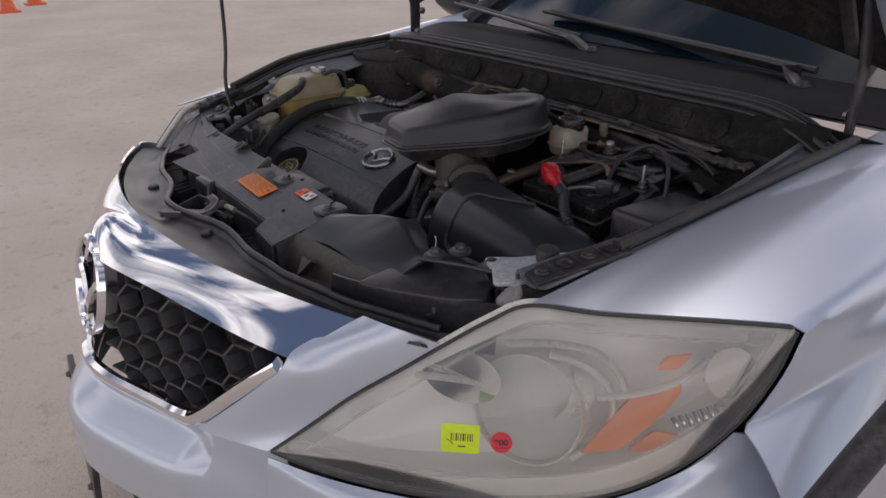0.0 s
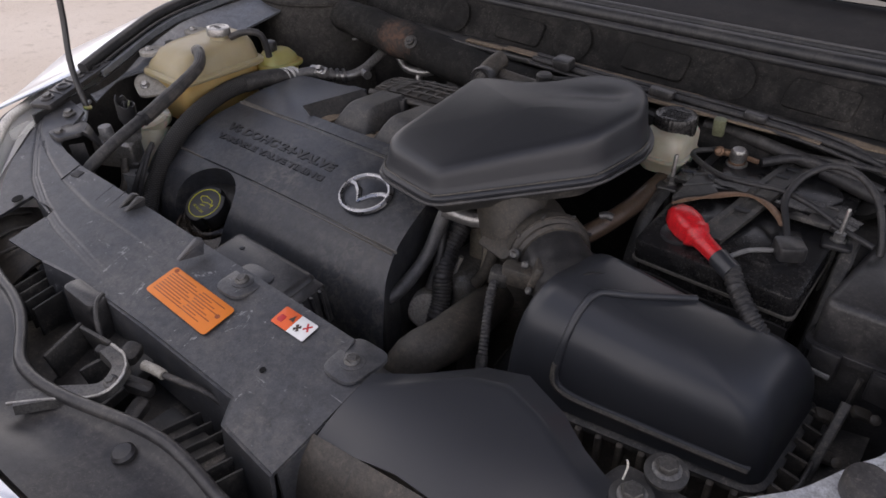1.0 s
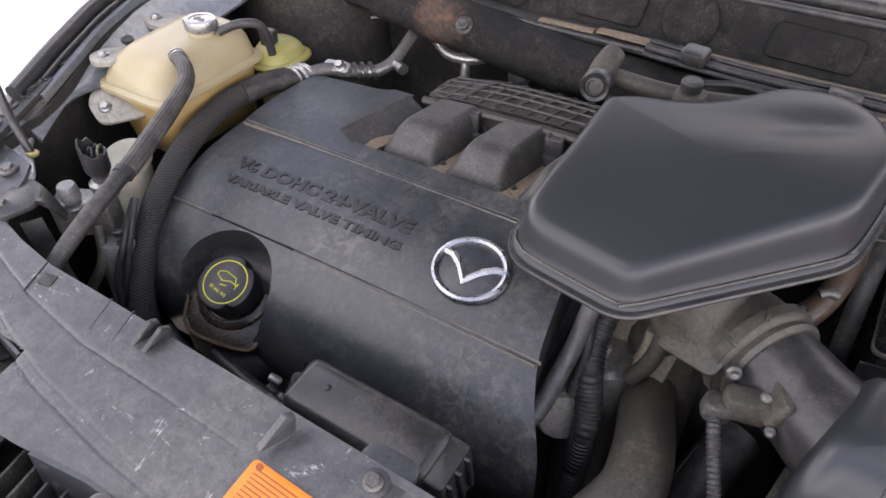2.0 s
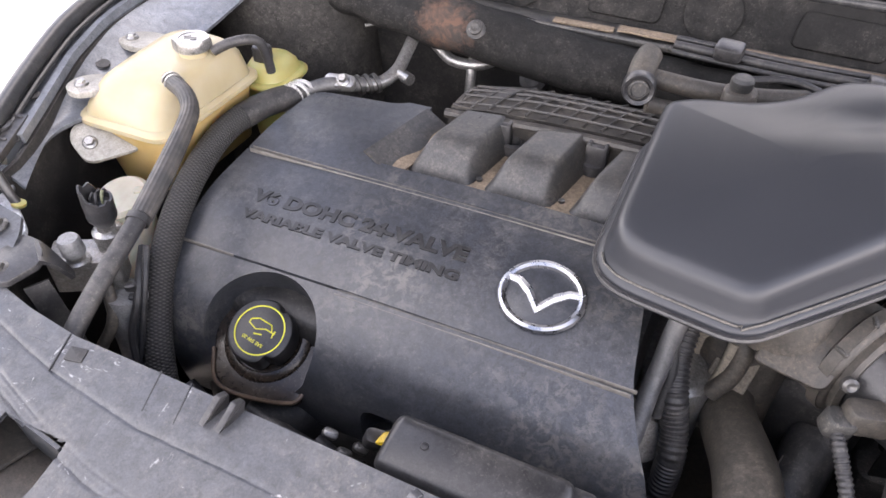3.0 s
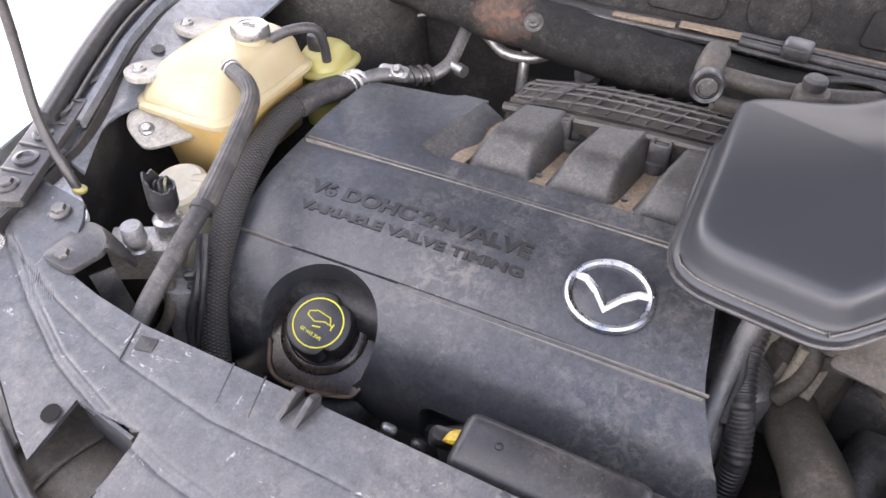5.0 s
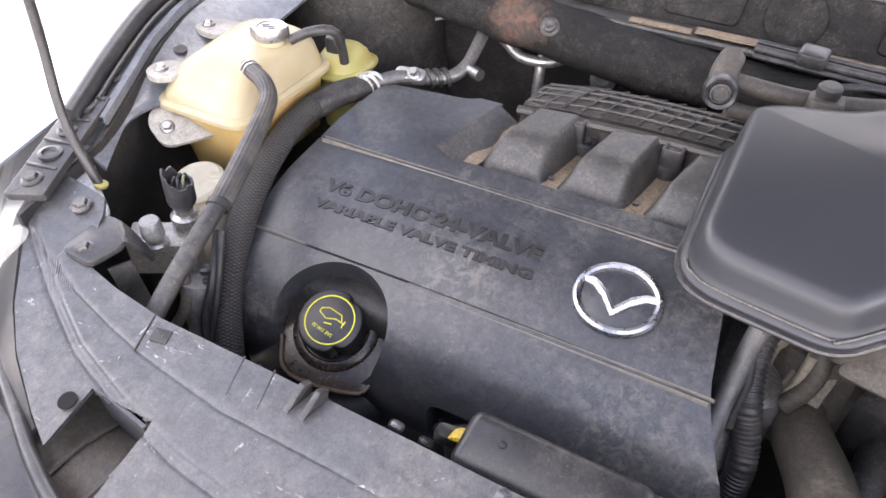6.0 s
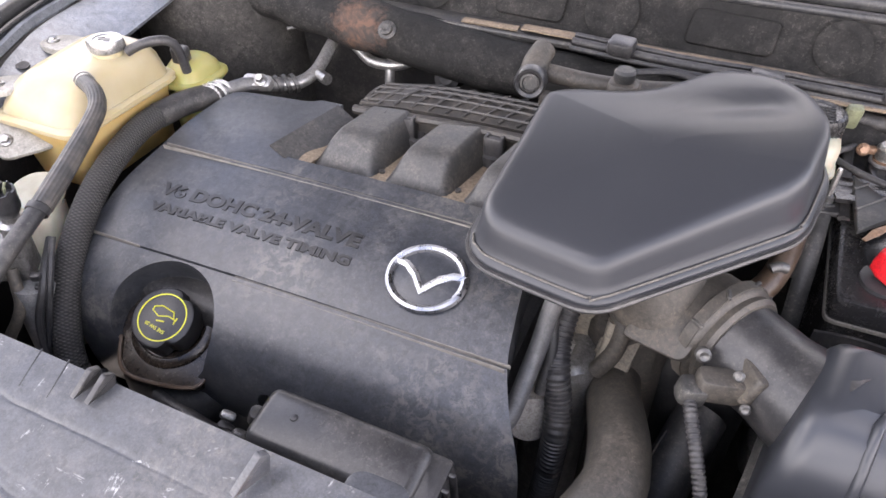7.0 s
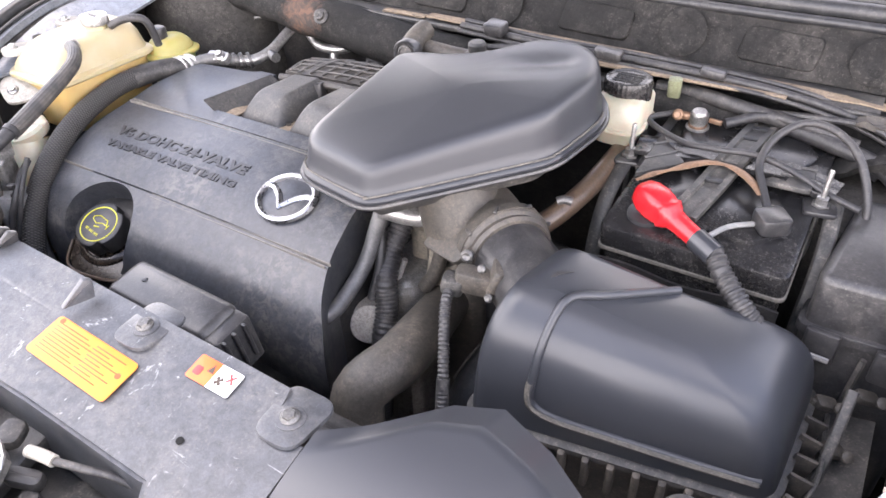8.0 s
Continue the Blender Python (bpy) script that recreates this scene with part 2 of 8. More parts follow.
m = Mat("braided_hose")
strands = []
for turn in (7, -7):
    wv = m.n.new("ShaderNodeTexWave")
    wv.wave_type, wv.bands_direction, wv.wave_profile = "BANDS", "DIAGONAL", "TRI"
    mp = m.n.new("ShaderNodeMapping")
    mp.inputs["Scale"].default_value = (turn, 170, 1)
    m.l.new(m.co.outputs["UV"], mp.inputs["Vector"])
    m.l.new(mp.outputs["Vector"], wv.inputs["Vector"])
    wv.inputs["Scale"].default_value, wv.inputs["Distortion"].default_value = 1.0, 0.6
    strands.append(wv.outputs["Fac"])
weave = m.math("MULTIPLY", strands[0], strands[1])
m.to("Base Color", m.mix(m.ramp(weave, 0.05, 0.6), c4(0.012, 0.012, 0.012), c4(0.075, 0.071, 0.067)))
m.set(Roughness=0.65)
m.bump(weave, 0.8, 0.002)
M["braid"] = m.m

m = Mat("ribbed_rubber_hose")
wv = m.n.new("ShaderNodeTexWave")
mp = m.n.new("ShaderNodeMapping")
mp.inputs["Scale"].default_value = (16, 0, 0)
m.l.new(m.co.outputs["UV"], mp.inputs["Vector"])
m.l.new(mp.outputs["Vector"], wv.inputs["Vector"])
wv.inputs["Scale"].default_value = 0.32
m.to("Base Color", m.mix(m.ramp(m.noise(60, 4), 0.4, 0.75), c4(0.035, 0.034, 0.034), c4(0.1, 0.09, 0.08)))
m.set(Roughness=0.55)
m.bump(wv.outputs["Fac"], 0.5, 0.001)
M["ribbed"] = m.m

m = Mat("hazy_headlight_lens")
trn = m.n.new("ShaderNodeBsdfTransparent")
trn.inputs["Color"].default_value = c4(0.95, 0.95, 0.93)
mx = m.n.new("ShaderNodeMixShader")
hz = m.math("MULTIPLY", m.ramp(m.noise(7, 5, 0.6), 0.25, 0.8, c4(0.3, 0.3, 0.3), c4(1, 1, 1)), 0.14)
m.l.new(hz, mx.inputs["Fac"])
m.l.new(trn.outputs["BSDF"], mx.inputs[1])
m.l.new(m.p.outputs["BSDF"], mx.inputs[2])
m.set(Base_Color=c4(0.9, 0.91, 0.91), Roughness=0.35)
gl = m.n.new("ShaderNodeBsdfGlossy")
gl.inputs["Roughness"].default_value = 0.06
lw = m.n.new("ShaderNodeFresnel")
lw.inputs["IOR"].default_value = 1.36
mx2 = m.n.new("ShaderNodeMixShader")
m.l.new(lw.outputs["Fac"], mx2.inputs["Fac"])
m.l.new(mx.outputs["Shader"], mx2.inputs[1])
m.l.new(gl.outputs["BSDF"], mx2.inputs[2])
m.l.new(mx2.outputs["Shader"], m.n["Material Output"].inputs["Surface"])
M["lens"] = m.m

m = Mat("clear_plastic")
trn = m.n.new("ShaderNodeBsdfTransparent")
trn.inputs["Color"].default_value = c4(0.93, 0.93, 0.92)
mx = m.n.new("ShaderNodeMixShader")
mx.inputs["Fac"].default_value = 0.22
m.l.new(trn.outputs["BSDF"], mx.inputs[1])
m.l.new(m.p.outputs["BSDF"], mx.inputs[2])
m.set(Base_Color=c4(0.75, 0.75, 0.72), Roughness=0.1)
m.l.new(mx.outputs["Shader"], m.n["Material Output"].inputs["Surface"])
M["clear"] = m.m

m = Mat("headlight_reflector")
m.set(Base_Color=c4(0.86, 0.855, 0.82), Metallic=0.6, Roughness=0.28)
m.to("Roughness", m.ramp(m.noise(40, 3), 0.3, 0.8, c4(0.18, 0.18, 0.18), c4(0.4, 0.4, 0.4)))
M["reflector"] = m.m
m = Mat("headlight_bezel")
m.to("Base Color", m.mix(m.noise(20, 3), c4(0.87, 0.87, 0.85), c4(0.92, 0.92, 0.9)))
m.set(Metallic=0.0, Roughness=0.3)
M["bezel"] = m.m
M["bowl"] = flat("lamp_bowl_grey", (0.62, 0.62, 0.6), 0.35)
m = Mat("amber_reflector")
m.to("Base Color", m.mix(m.noise(40, 3), c4(0.85, 0.17, 0.02), c4(0.95, 0.27, 0.04)))
m.set(Roughness=0.3, Coat_Weight=0.6)
M["amber"] = m.m

m = Mat("windscreen_glass")
m.set(Base_Color=c4(0.004, 0.012, 0.018), Roughness=0.03, Specular_IOR_Level=0.22)
m.to("Roughness", m.ramp(m.noise(20, 4), 0.4, 0.8, c4(0.02, 0.02, 0.02), c4(0.09, 0.09, 0.09)))
M["glass"] = m.m


M["olive"] = grimy("olive_plastic", (0.16, 0.17, 0.1), 0.5, 0.4)
M["oil"] = grimy("oil_stained_metal", (0.022, 0.016, 0.012), 0.32, 0.3, (0.09, 0.062, 0.04), patches=30)
M["fluid"] = grimy("brake_fluid_plastic", (0.28, 0.27, 0.22), 0.4, 0.3, (0.2, 0.22, 0.17), patches=30, bump=0.06)
M["rust_film"] = grimy("brown_oil_film", (0.075, 0.05, 0.034), 0.4, 0.5, (0.13, 0.095, 0.065), patches=50)
M["tube_grey"] = grimy("grey_painted_tube", (0.075, 0.075, 0.077), 0.45, 0.35)
M["dust_soft"] = grimy("thin_dust_on_plastic", (0.085, 0.079, 0.07), 0.7, 0.6, (0.2, 0.18, 0.15), patches=60)
M["letter"] = grimy("dark_lettering_plastic", (0.017, 0.017, 0.018), 0.45, 0.12, grain=1500, bump=0.1)
M["milk"] = grimy("milky_white_plastic", (0.3, 0.285, 0.25), 0.45, 0.4, (0.2, 0.185, 0.155), patches=30, bump=0.08)
M["st_orange"] = flat("orange_sticker", (0.75, 0.2, 0.012))
M["st_red"] = flat("orange_red_sticker", (0.8, 0.12, 0.02))
M["st_white"] = flat("white_sticker", (0.8, 0.8, 0.8))
M["ink"] = flat("dark_print", (0.05, 0.03, 0.02))
M["ink_orange"] = flat("brown_print", (0.3, 0.06, 0.006))
M["ink_red"] = flat("red_print", (0.55, 0.03, 0.03))
M["ink_yellow"] = flat("yellow_print", (0.7, 0.66, 0.03))
M["lime"] = flat("lime_yellow_label", (0.66, 0.86, 0.03))
M["dot_red"] = flat("red_dot_label", (0.72, 0.04, 0.06))
M["void"] = flat("unlit_hollow", (0.002, 0.002, 0.002), 1.0, 0.0)
M["gusset_paint"] = grimy("pale_gusset_paint", (0.5, 0.52, 0.55), 0.4, 0.25, metal=0.2, patches=20, bump=0.05)
# dark tone that puts groove shade into the colour of flat bars
M["groove"] = flat("groove_shadow_plastic", (0.02, 0.021, 0.023), 0.6)
M["dust_line"] = flat("dust_in_seam", (0.19, 0.175, 0.155), 0.85, 0.5)

m = Mat("crushed_limestone")
f1, f2, f3 = m.noise(0.7, 6, 0.6), m.noise(11, 6, 0.7), m.noise(70, 4, 0.7)
col = m.mix(m.ramp(f1, 0.35, 0.7), c4(0.58, 0.505, 0.43), c4(0.69, 0.62, 0.545))
col = m.mix(m.math("MULTIPLY", m.ramp(f2, 0.55, 0.72), 0.5), col, c4(0.31, 0.26, 0.21))
col = m.mix(m.math("MULTIPLY", m.ramp(f3, 0.58, 0.72), 0.55), col, c4(0.27, 0.225, 0.18))
m.to("Base Color", col)
m.set(Roughness=0.95, Specular_IOR_Level=0.2)
m.bump(m.math("ADD", f2, f3), 0.6, 0.02)
M["ground"] = m.m

# ---- building helpers ----
BASE = {}


def thing(name, label, category, at=(0, 0, 0), group="", kind=""):
    ob = new(name)
    ob.location, ob.empty_display_size = at, 0.05
    BASE[ob.name] = Vector(at)
    return tagged(ob, label, category, group, kind)


def finish(bm, mat, name, sharp=38):
    bmesh.ops.recalc_face_normals(bm, faces=bm.faces[:])
    lim = math.radians(sharp)
    for f in bm.faces:
        f.smooth = True
    for e in bm.edges:
        e.smooth = not (len(e.link_faces) == 2 and e.calc_face_angle(0) > lim)
    me = bpy.data.meshes.new(name)
    bm.to_mesh(me)
    bm.free()
    me.materials.append(mat)
    return me


def part(name, bm, mat, parent=None, label="", sharp=38):
    """Links a bmesh as one mesh under a thing or a part; its coordinates are the world's."""
    me = bm if isinstance(bm, bpy.types.Mesh) else finish(bm, mat, name, sharp)
    ob = new(name, me)
    if parent is not None:
        ob.parent = parent
        if parent.name in BASE:
            ob.matrix_parent_inverse = Matrix.Translation(-BASE[parent.name])
    if label:
        ob["label"] = label
    return ob


def solo(name, bm, mat, label, category, kind="", group="", sharp=38):
    return tagged(part(name, bm, mat, None, "", sharp), label, category, group, kind)


def basis(at, axis, up=(0, 0, 1)):
    """A frame at a place whose z runs along axis."""
    z = Vector(axis).normalized()
    x = Vector(up).cross(z)
    if x.length < 1e-4:
        x = Vector((1, 0, 0)).cross(z)
        if x.length < 1e-4:
            x = Vector((0, 1, 0)).cross(z)
    x.normalize()
    y = z.cross(x)
    m = Matrix((x, y, z)).transposed().to_4x4()
    m.translation = at
    return m


def rings_mesh(rings, closed=True, cap0=True, cap1=True, bm=None, uv=None):
    bm = bm or bmesh.new()
    rows = [[bm.verts.new(p) for p in ring] for ring in rings]
    lay = bm.loops.layers.uv.verify() if uv else None
    n = len(rings[0])
    for i in range(len(rows) - 1):
        for j in range(n if closed else n - 1):
            k = (j + 1) % n
            f = bm.faces.new((rows[i][j], rows[i][k], rows[i + 1][k], rows[i + 1][j]))
            if lay:
                for lp, (a, b) in zip(f.loops, ((i, j), (i, j + 1), (i + 1, j + 1), (i + 1, j))):
                    lp[lay].uv = (b / n, uv[a])
    if closed and cap0:
        bm.faces.new(rows[0][::-1])
    if closed and cap1:
        bm.faces.new(rows[-1])
    return bm


def spline(pts, step=0.008):
    """Points along a smooth line through pts."""
    p = [Vector(q) for q in pts]
    p = [2 * p[0] - p[1]] + p + [2 * p[-1] - p[-2]]
    out = []
    for i in range(1, len(p) - 2):
        a, b, c, d = p[i - 1 : i + 3]
        n = max(2, int((c - b).length / step))
        for k in range(n):
            t = k / n
            out.append(0.5 * (2 * b + (c - a) * t + (2 * a - 5 * b + 4 * c - d) * t * t + (3 * b - a - 3 * c + d) * t ** 3))
    return out + [p[-2]]


def tube(pts, r, n=14, step=0.008, bm=None, smooth=True, ribs=0.0, pitch=0.006, flatten=1.0):
    """A hose along pts; r may be a list that goes from end to end; ribs: depth of corrugation."""
    if ribs:
        step = pitch / 4
    line = spline(pts, step) if smooth else [Vector(q) for q in pts]
    rs = r if isinstance(r, (list, tuple)) else [r]
    rings, uv, run = [], [], 0.0
    side = None
    for i, q in enumerate(line):
        tan = (line[min(i + 1, len(line) - 1)] - line[max(i - 1, 0)]).normalized()
        if side is None:
            side = tan.cross(Vector((0, 0, 1)))
            if side.length < 1e-3:
                side = tan.cross(Vector((1, 0, 0)))
        side = (side - tan * side.dot(tan)).normalized()
        up = side.cross(tan)
        f = i / max(1, len(line) - 1) * (len(rs) - 1)
        k = min(int(f), len(rs) - 2) if len(rs) > 1 else 0
        rad = rs[k] + (rs[k + 1] - rs[k]) * (f - k) if len(rs) > 1 else rs[0]
        if ribs:
            rad += ribs * (1 if i % 4 in (1, 2) else 0)
        if i:
            run += (q - line[i - 1]).length
        uv.append(run)
        rings.append([q + rad * (math.cos(a) * side + math.sin(a) * flatten * up) for a in (2 * math.pi * j / n for j in range(n))])
    return rings_mesh(rings, bm=bm, uv=uv)


def lathe(profile, m=None, n=28, bm=None):
    """A turned body from (radius, height) pairs along the z of m."""
    m = m or Matrix()
    rings = [[m @ Vector((max(r, 1e-4) * math.cos(a), max(r, 1e-4) * math.sin(a), h)) for a in (2 * math.pi * j / n for j in range(n))] for r, h in profile]
    return rings_mesh(rings, bm=bm)


def rounded(pts, r, seg=5):
    """A flat outline with its corners rounded; r may be a list."""
    out, n = [], len(pts)
    for i in range(n):
        p, a, b = (Vector(q).to_2d() for q in (pts[i], pts[i - 1], pts[(i + 1) % n]))
        rr = r[i] if isinstance(r, (list, tuple)) else r
        u, v = (a - p), (b - p)
        d = min(rr, u.length * 0.48, v.length * 0.48)
        u.normalize(), v.normalize()
        s, e = p + u * d, p + v * d
        for k in range(seg + 1):
            t = k / seg
            out.append((1 - t) ** 2 * s + 2 * t * (1 - t) * p + t * t * e)
    return out


def rect(x0, y0, x1, y1, r=0.01, seg=4):
    return rounded([(x0, y0), (x1, y0), (x1, y1), (x0, y1)], r, seg)


def inset(poly, d):
    """The outline moved inwards by d (for outlines that run anticlockwise)."""
    out, n = [], len(poly)
    for i in range(n):
        a, p, b = poly[i - 1], poly[i], poly[(i + 1) % n]
        e1, e2 = (p - a), (b - p)
        n1 = Vector((-e1.y, e1.x)).normalized() if e1.length > 1e-7 else Vector((0, 0))
        n2 = Vector((-e2.y, e2.x)).normalized() if e2.length > 1e-7 else Vector((0, 0))
        k = n1 + n2
        out.append(p + (k.normalized() * d if k.length > 1e-6 else n1 * d))
    return out


def slab(poly, z0, z1, m=None, edge=0.003, bm=None, low=False):
    """A plate or block over a flat outline, its upper edge (and lower with low) rounded."""
    m = m or Matrix()
    poly = [Vector(p).to_2d() for p in poly]
    area = sum(poly[i - 1].cross(poly[i]) for i in range(len(poly)))
    if area < 0:
        poly = poly[::-1]
    rows = []
    if low:
        rows += [(inset(poly, edge), z0), (inset(poly, edge * 0.3), z0 + edge * 0.3), (poly, z0 + edge)]
    else:
        rows += [(poly, z0)]
    rows += [(poly, z1 - edge), (inset(poly, edge * 0.3), z1 - edge * 0.3), (inset(poly, edge), z1)]
    return rings_mesh([[m @ Vector((p.x, p.y, z)) for p in ring] for ring, z in rows], bm=bm)


def block(lo, hi, m=None, edge=0.004, r=None, bm=None):
    """A box with rounded edges."""
    r = edge * 2.2 if r is None else r
    return slab(rect(lo[0], lo[1], hi[0], hi[1], max(r, 1e-4), 3), lo[2], hi[2], m, edge, bm, low=True)


def box_at(c, size, rot=(0, 0, 0), edge=0.003, bm=None):
    h = [s / 2 for s in size]
    return block([-v for v in h], h, pose(*c, *rot), edge, bm=bm)


def sheet(fn, nu, nv, thick=0.0, bm=None):
    """A panel from fn(u, v) with u and v from 0 to 1, given thickness against its normal."""
    bm = bm or bmesh.new()
    pts = [[Vector(fn(i / nu, j / nv)) for j in range(nv + 1)] for i in range(nu + 1)]

    def nor(i, j):
        du = pts[min(i + 1, nu)][j] - pts[max(i - 1, 0)][j]
        dv = pts[i][min(j + 1, nv)] - pts[i][max(j - 1, 0)]
        k = du.cross(dv)
        return k.normalized() if k.length > 1e-12 else Vector((0, 0, 1))

    top = [[bm.verts.new(p) for p in row] for row in pts]
    for i in range(nu):
        for j in range(nv):
            bm.faces.new((top[i][j], top[i + 1][j], top[i + 1][j + 1], top[i][j + 1]))
    if thick:
        low = [[bm.verts.new(pts[i][j] - nor(i, j) * thick) for j in range(nv + 1)] for i in range(nu + 1)]
        for i in range(nu):
            for j in range(nv):
                bm.faces.new((low[i][j], low[i][j + 1], low[i + 1][j + 1], low[i + 1][j]))
        for i in range(nu):
            bm.faces.new((top[i][0], low[i][0], low[i + 1][0], top[i + 1][0]))
            bm.faces.new((top[i][nv], top[i + 1][nv], low[i + 1][nv], low[i][nv]))
        for j in range(nv):
            bm.faces.new((top[0][j], top[0][j + 1], low[0][j + 1], low[0][j]))
            bm.faces.new((top[nu][j], low[nu][j], low[nu][j + 1], top[nu][j + 1]))
    return bm


def carve(ob, *cutters, op="DIFFERENCE"):
    """Cuts closed bodies out of a mesh object and keeps the result as its mesh."""
    made = []
    for bm in cutters:
        bmesh.ops.recalc_face_normals(bm, faces=bm.faces[:])
        me = bpy.data.meshes.new("cutter")
        bm.to_mesh(me)
        bm.free()
        cut = new("cutter", me)
        made.append(cut)
        md = ob.modifiers.new("cut", "BOOLEAN")
        md.operation, md.object, md.solver = op, cut, "EXACT"
    dg = bpy.context.evaluated_depsgraph_get()
    me = bpy.data.meshes.new_from_object(ob.evaluated_get(dg))
    ob.modifiers.clear()
    mats = [x for x in ob.data.materials]
    ob.data = me
    me.materials.clear()
    for x in mats:
        me.materials.append(x)
    for cut in made:
        bpy.data.objects.remove(cut)
    bm = bmesh.new()
    bm.from_mesh(me)
    bmesh.ops.remove_doubles(bm, verts=bm.verts[:], dist=2e-5)
    bmesh.ops.dissolve_degenerate(bm, edges=bm.edges[:], dist=2e-5)
    bmesh.ops.recalc_face_normals(bm, faces=bm.faces[:])
    for f in bm.faces:
        f.smooth, f.material_index = True, 0
    for e in bm.edges:
        e.smooth = not (len(e.link_faces) == 2 and e.calc_face_angle(0) > 0.6)
    bm.to_mesh(me)
    bm.free()
    return ob


def lerp_curve(keys, t):
    """The value at t of a line through (t, value) pairs; values may be tuples."""
    for (t0, a), (t1, b) in zip(keys, keys[1:]):
        if t <= t1:
            k = 0 if t1 == t0 else max(0.0, (t - t0) / (t1 - t0))
            return tuple(x + (y - x) * k for x, y in zip(a, b)) if isinstance(a, tuple) else a + (b - a) * k
    return keys[-1][1]


def along(pts, t):
    """The place at the share t of the smooth line through pts, by point number."""
    p = [Vector(q) for q in pts]
    p = [2 * p[0] - p[1]] + p + [2 * p[-1] - p[-2]]
    s = min(max(t, 0), 1) * (len(pts) - 1)
    i = min(int(s), len(pts) - 2)
    t = s - i
    a, b, c, d = p[i : i + 4]
    return 0.5 * (2 * b + (c - a) * t + (2 * a - 5 * b + 4 * c - d) * t * t + (3 * b - a - 3 * c + d) * t ** 3)


def hex_bolt(at, axis=(0, 0, 1), r=0.008, h=0.008, flange=1.5, bm=None):
    """A flanged hexagon head."""
    m = basis(at, axis)
    bm = lathe([(r * flange, 0), (r * flange, 0.0016), (r * flange * 0.85, 0.003), (r * 0.9, 0.0035)], m, 20, bm)
    ring = lambda k, z: [m @ Vector((k * math.cos(a), k * math.sin(a), z)) for a in (math.pi / 3 * j for j in range(6))]
    return rings_mesh([ring(r, 0.002), ring(r, h - 0.0015), ring(r * 0.86, h)], bm=bm)


def band(pts, r, wid=0.006, thick=0.0012, bm=None):
    """A thin ring (clamp) round a hose at pts[0], along pts[1]."""
    m = basis(pts[0], pts[1])
    return lathe([(r, -wid / 2), (r + thick, -wid / 2), (r + thick, wid / 2), (r, wid / 2), (r, -wid / 2)], m, 24, bm)


def letters(text, m, size, depth, stretch=1.0, space=1.0, align="LEFT", bold=0.0):
    """Raised lettering in the built-in font, its plane and reading direction given by m."""
    cu = bpy.data.curves.new("lettering", "FONT")
    cu.body, cu.size, cu.extrude, cu.align_x, cu.space_character = text, size, depth, align, space
    cu.offset = bold
    ob = new("lettering", cu)
    me = bpy.data.meshes.new_from_object(ob.evaluated_get(bpy.context.evaluated_depsgraph_get()))
    bpy.data.objects.remove(ob)
    me.transform(m @ Matrix.Diagonal((stretch, 1, 1, 1)))
    bm = bmesh.new()
    bm.from_mesh(me)
    bpy.data.meshes.remove(me)
    return bm


def mirror(bm):
    """The same body on the car's other side."""
    b2 = bm.copy()
    for v in b2.verts:
        v.co.x = -v.co.x
    bmesh.ops.reverse_faces(b2, faces=b2.faces[:])
    return b2

# ---- ground ----
def ground_z(u, v):
    # rings that widen to the horizon
    a, r = 2 * math.pi * u, 400.0 * v ** 4
    x, y = r * math.cos(a), r * math.sin(a)
    return (x, y, 0.012 * noise.noise((x * 0.7, y * 0.7, 0)) * (1 if r > 2.5 else 0))


solo("ground", sheet(ground_z, 96, 90), M["ground"], "pale dusty crushed-limestone yard with faint tyre tracks", "ground", "structure")


def cone(at, tilt=0):
    c = thing("traffic_cone", "faded orange traffic cone standing on the yard", "traffic cone", at, "cones on the yard")
    m = pose(*at)
    part("base", slab(rect(-0.17, -0.17, 0.17, 0.17, 0.05), 0, 0.035, m, 0.008), M["cone"], c)
    part("body", lathe([(0.125, 0.03), (0.12, 0.06), (0.03, 0.44), (0.024, 0.455), (0.012, 0.455), (0.012, 0.4)], m, 24), M["cone"], c)
    return c


cone((-12.93, 1.63, 0.0))
cone((-13.95, 2.2, 0.0))

# ---- car body ----
car = thing("car_body", "silver-blue car with its bonnet propped open on a dusty yard", "car", (0, 0.9, 0))


def nose(x, z):
    """The y of the front skin."""
    x = abs(x)
    return 0.5 * x * x + 0.35 * x ** 6 + 0.03 + 1.6 * max(z - 0.78, 0) ** 2 + 1.1 * max(0.58 - z, 0) ** 2 + 0.012 * math.exp(-(((z - 0.7) / 0.03) ** 2)) - 0.05 * math.exp(-((x / 0.16) ** 2))


def chrome_top(x):
    return Vector((x, 0.105 + 0.55 * x * x, 0.97 - 0.09 * x * x))


def grille_top(x):
    # lower edge of the chrome strip
    x_ = abs(x)
    z = 0.937 - 0.085 * x_
    return Vector((x, nose(x, z), z))


def grille_low(x):
    x_ = abs(x)
    z = lerp_curve([(0, 0.742), (0.1, 0.736), (0.22, 0.731), (0.25, 0.735), (0.275, 0.747), (0.31, 0.776), (0.43, 0.893)], x_)
    return Vector((x, nose(x, z) - 0.006, z))


# chrome strip at the bonnet's front edge
def strip(u, v):
    s = 2 * u - 1
    x = s * (0.441 + 0.044 * v)
    a, b = grille_top(s * 0.441), chrome_top(s * 0.485)
    p = a.lerp(b, v)
    p.z += 0.006 * (1 - abs(s) ** 6) * math.sin(math.pi * v) + 0.02 * math.exp(-((x / 0.07) ** 2)) * math.sin(math.pi * min(1, v * 1.2))
    p.y -= 0.002 * (1 - abs(s) ** 6) * math.sin(math.pi * min(1, v * 1.3))
    return p


part("chrome_strip", sheet(strip, 60, 12, -0.004), M["chrome"], car, "bright chrome strip across the top of the grille")


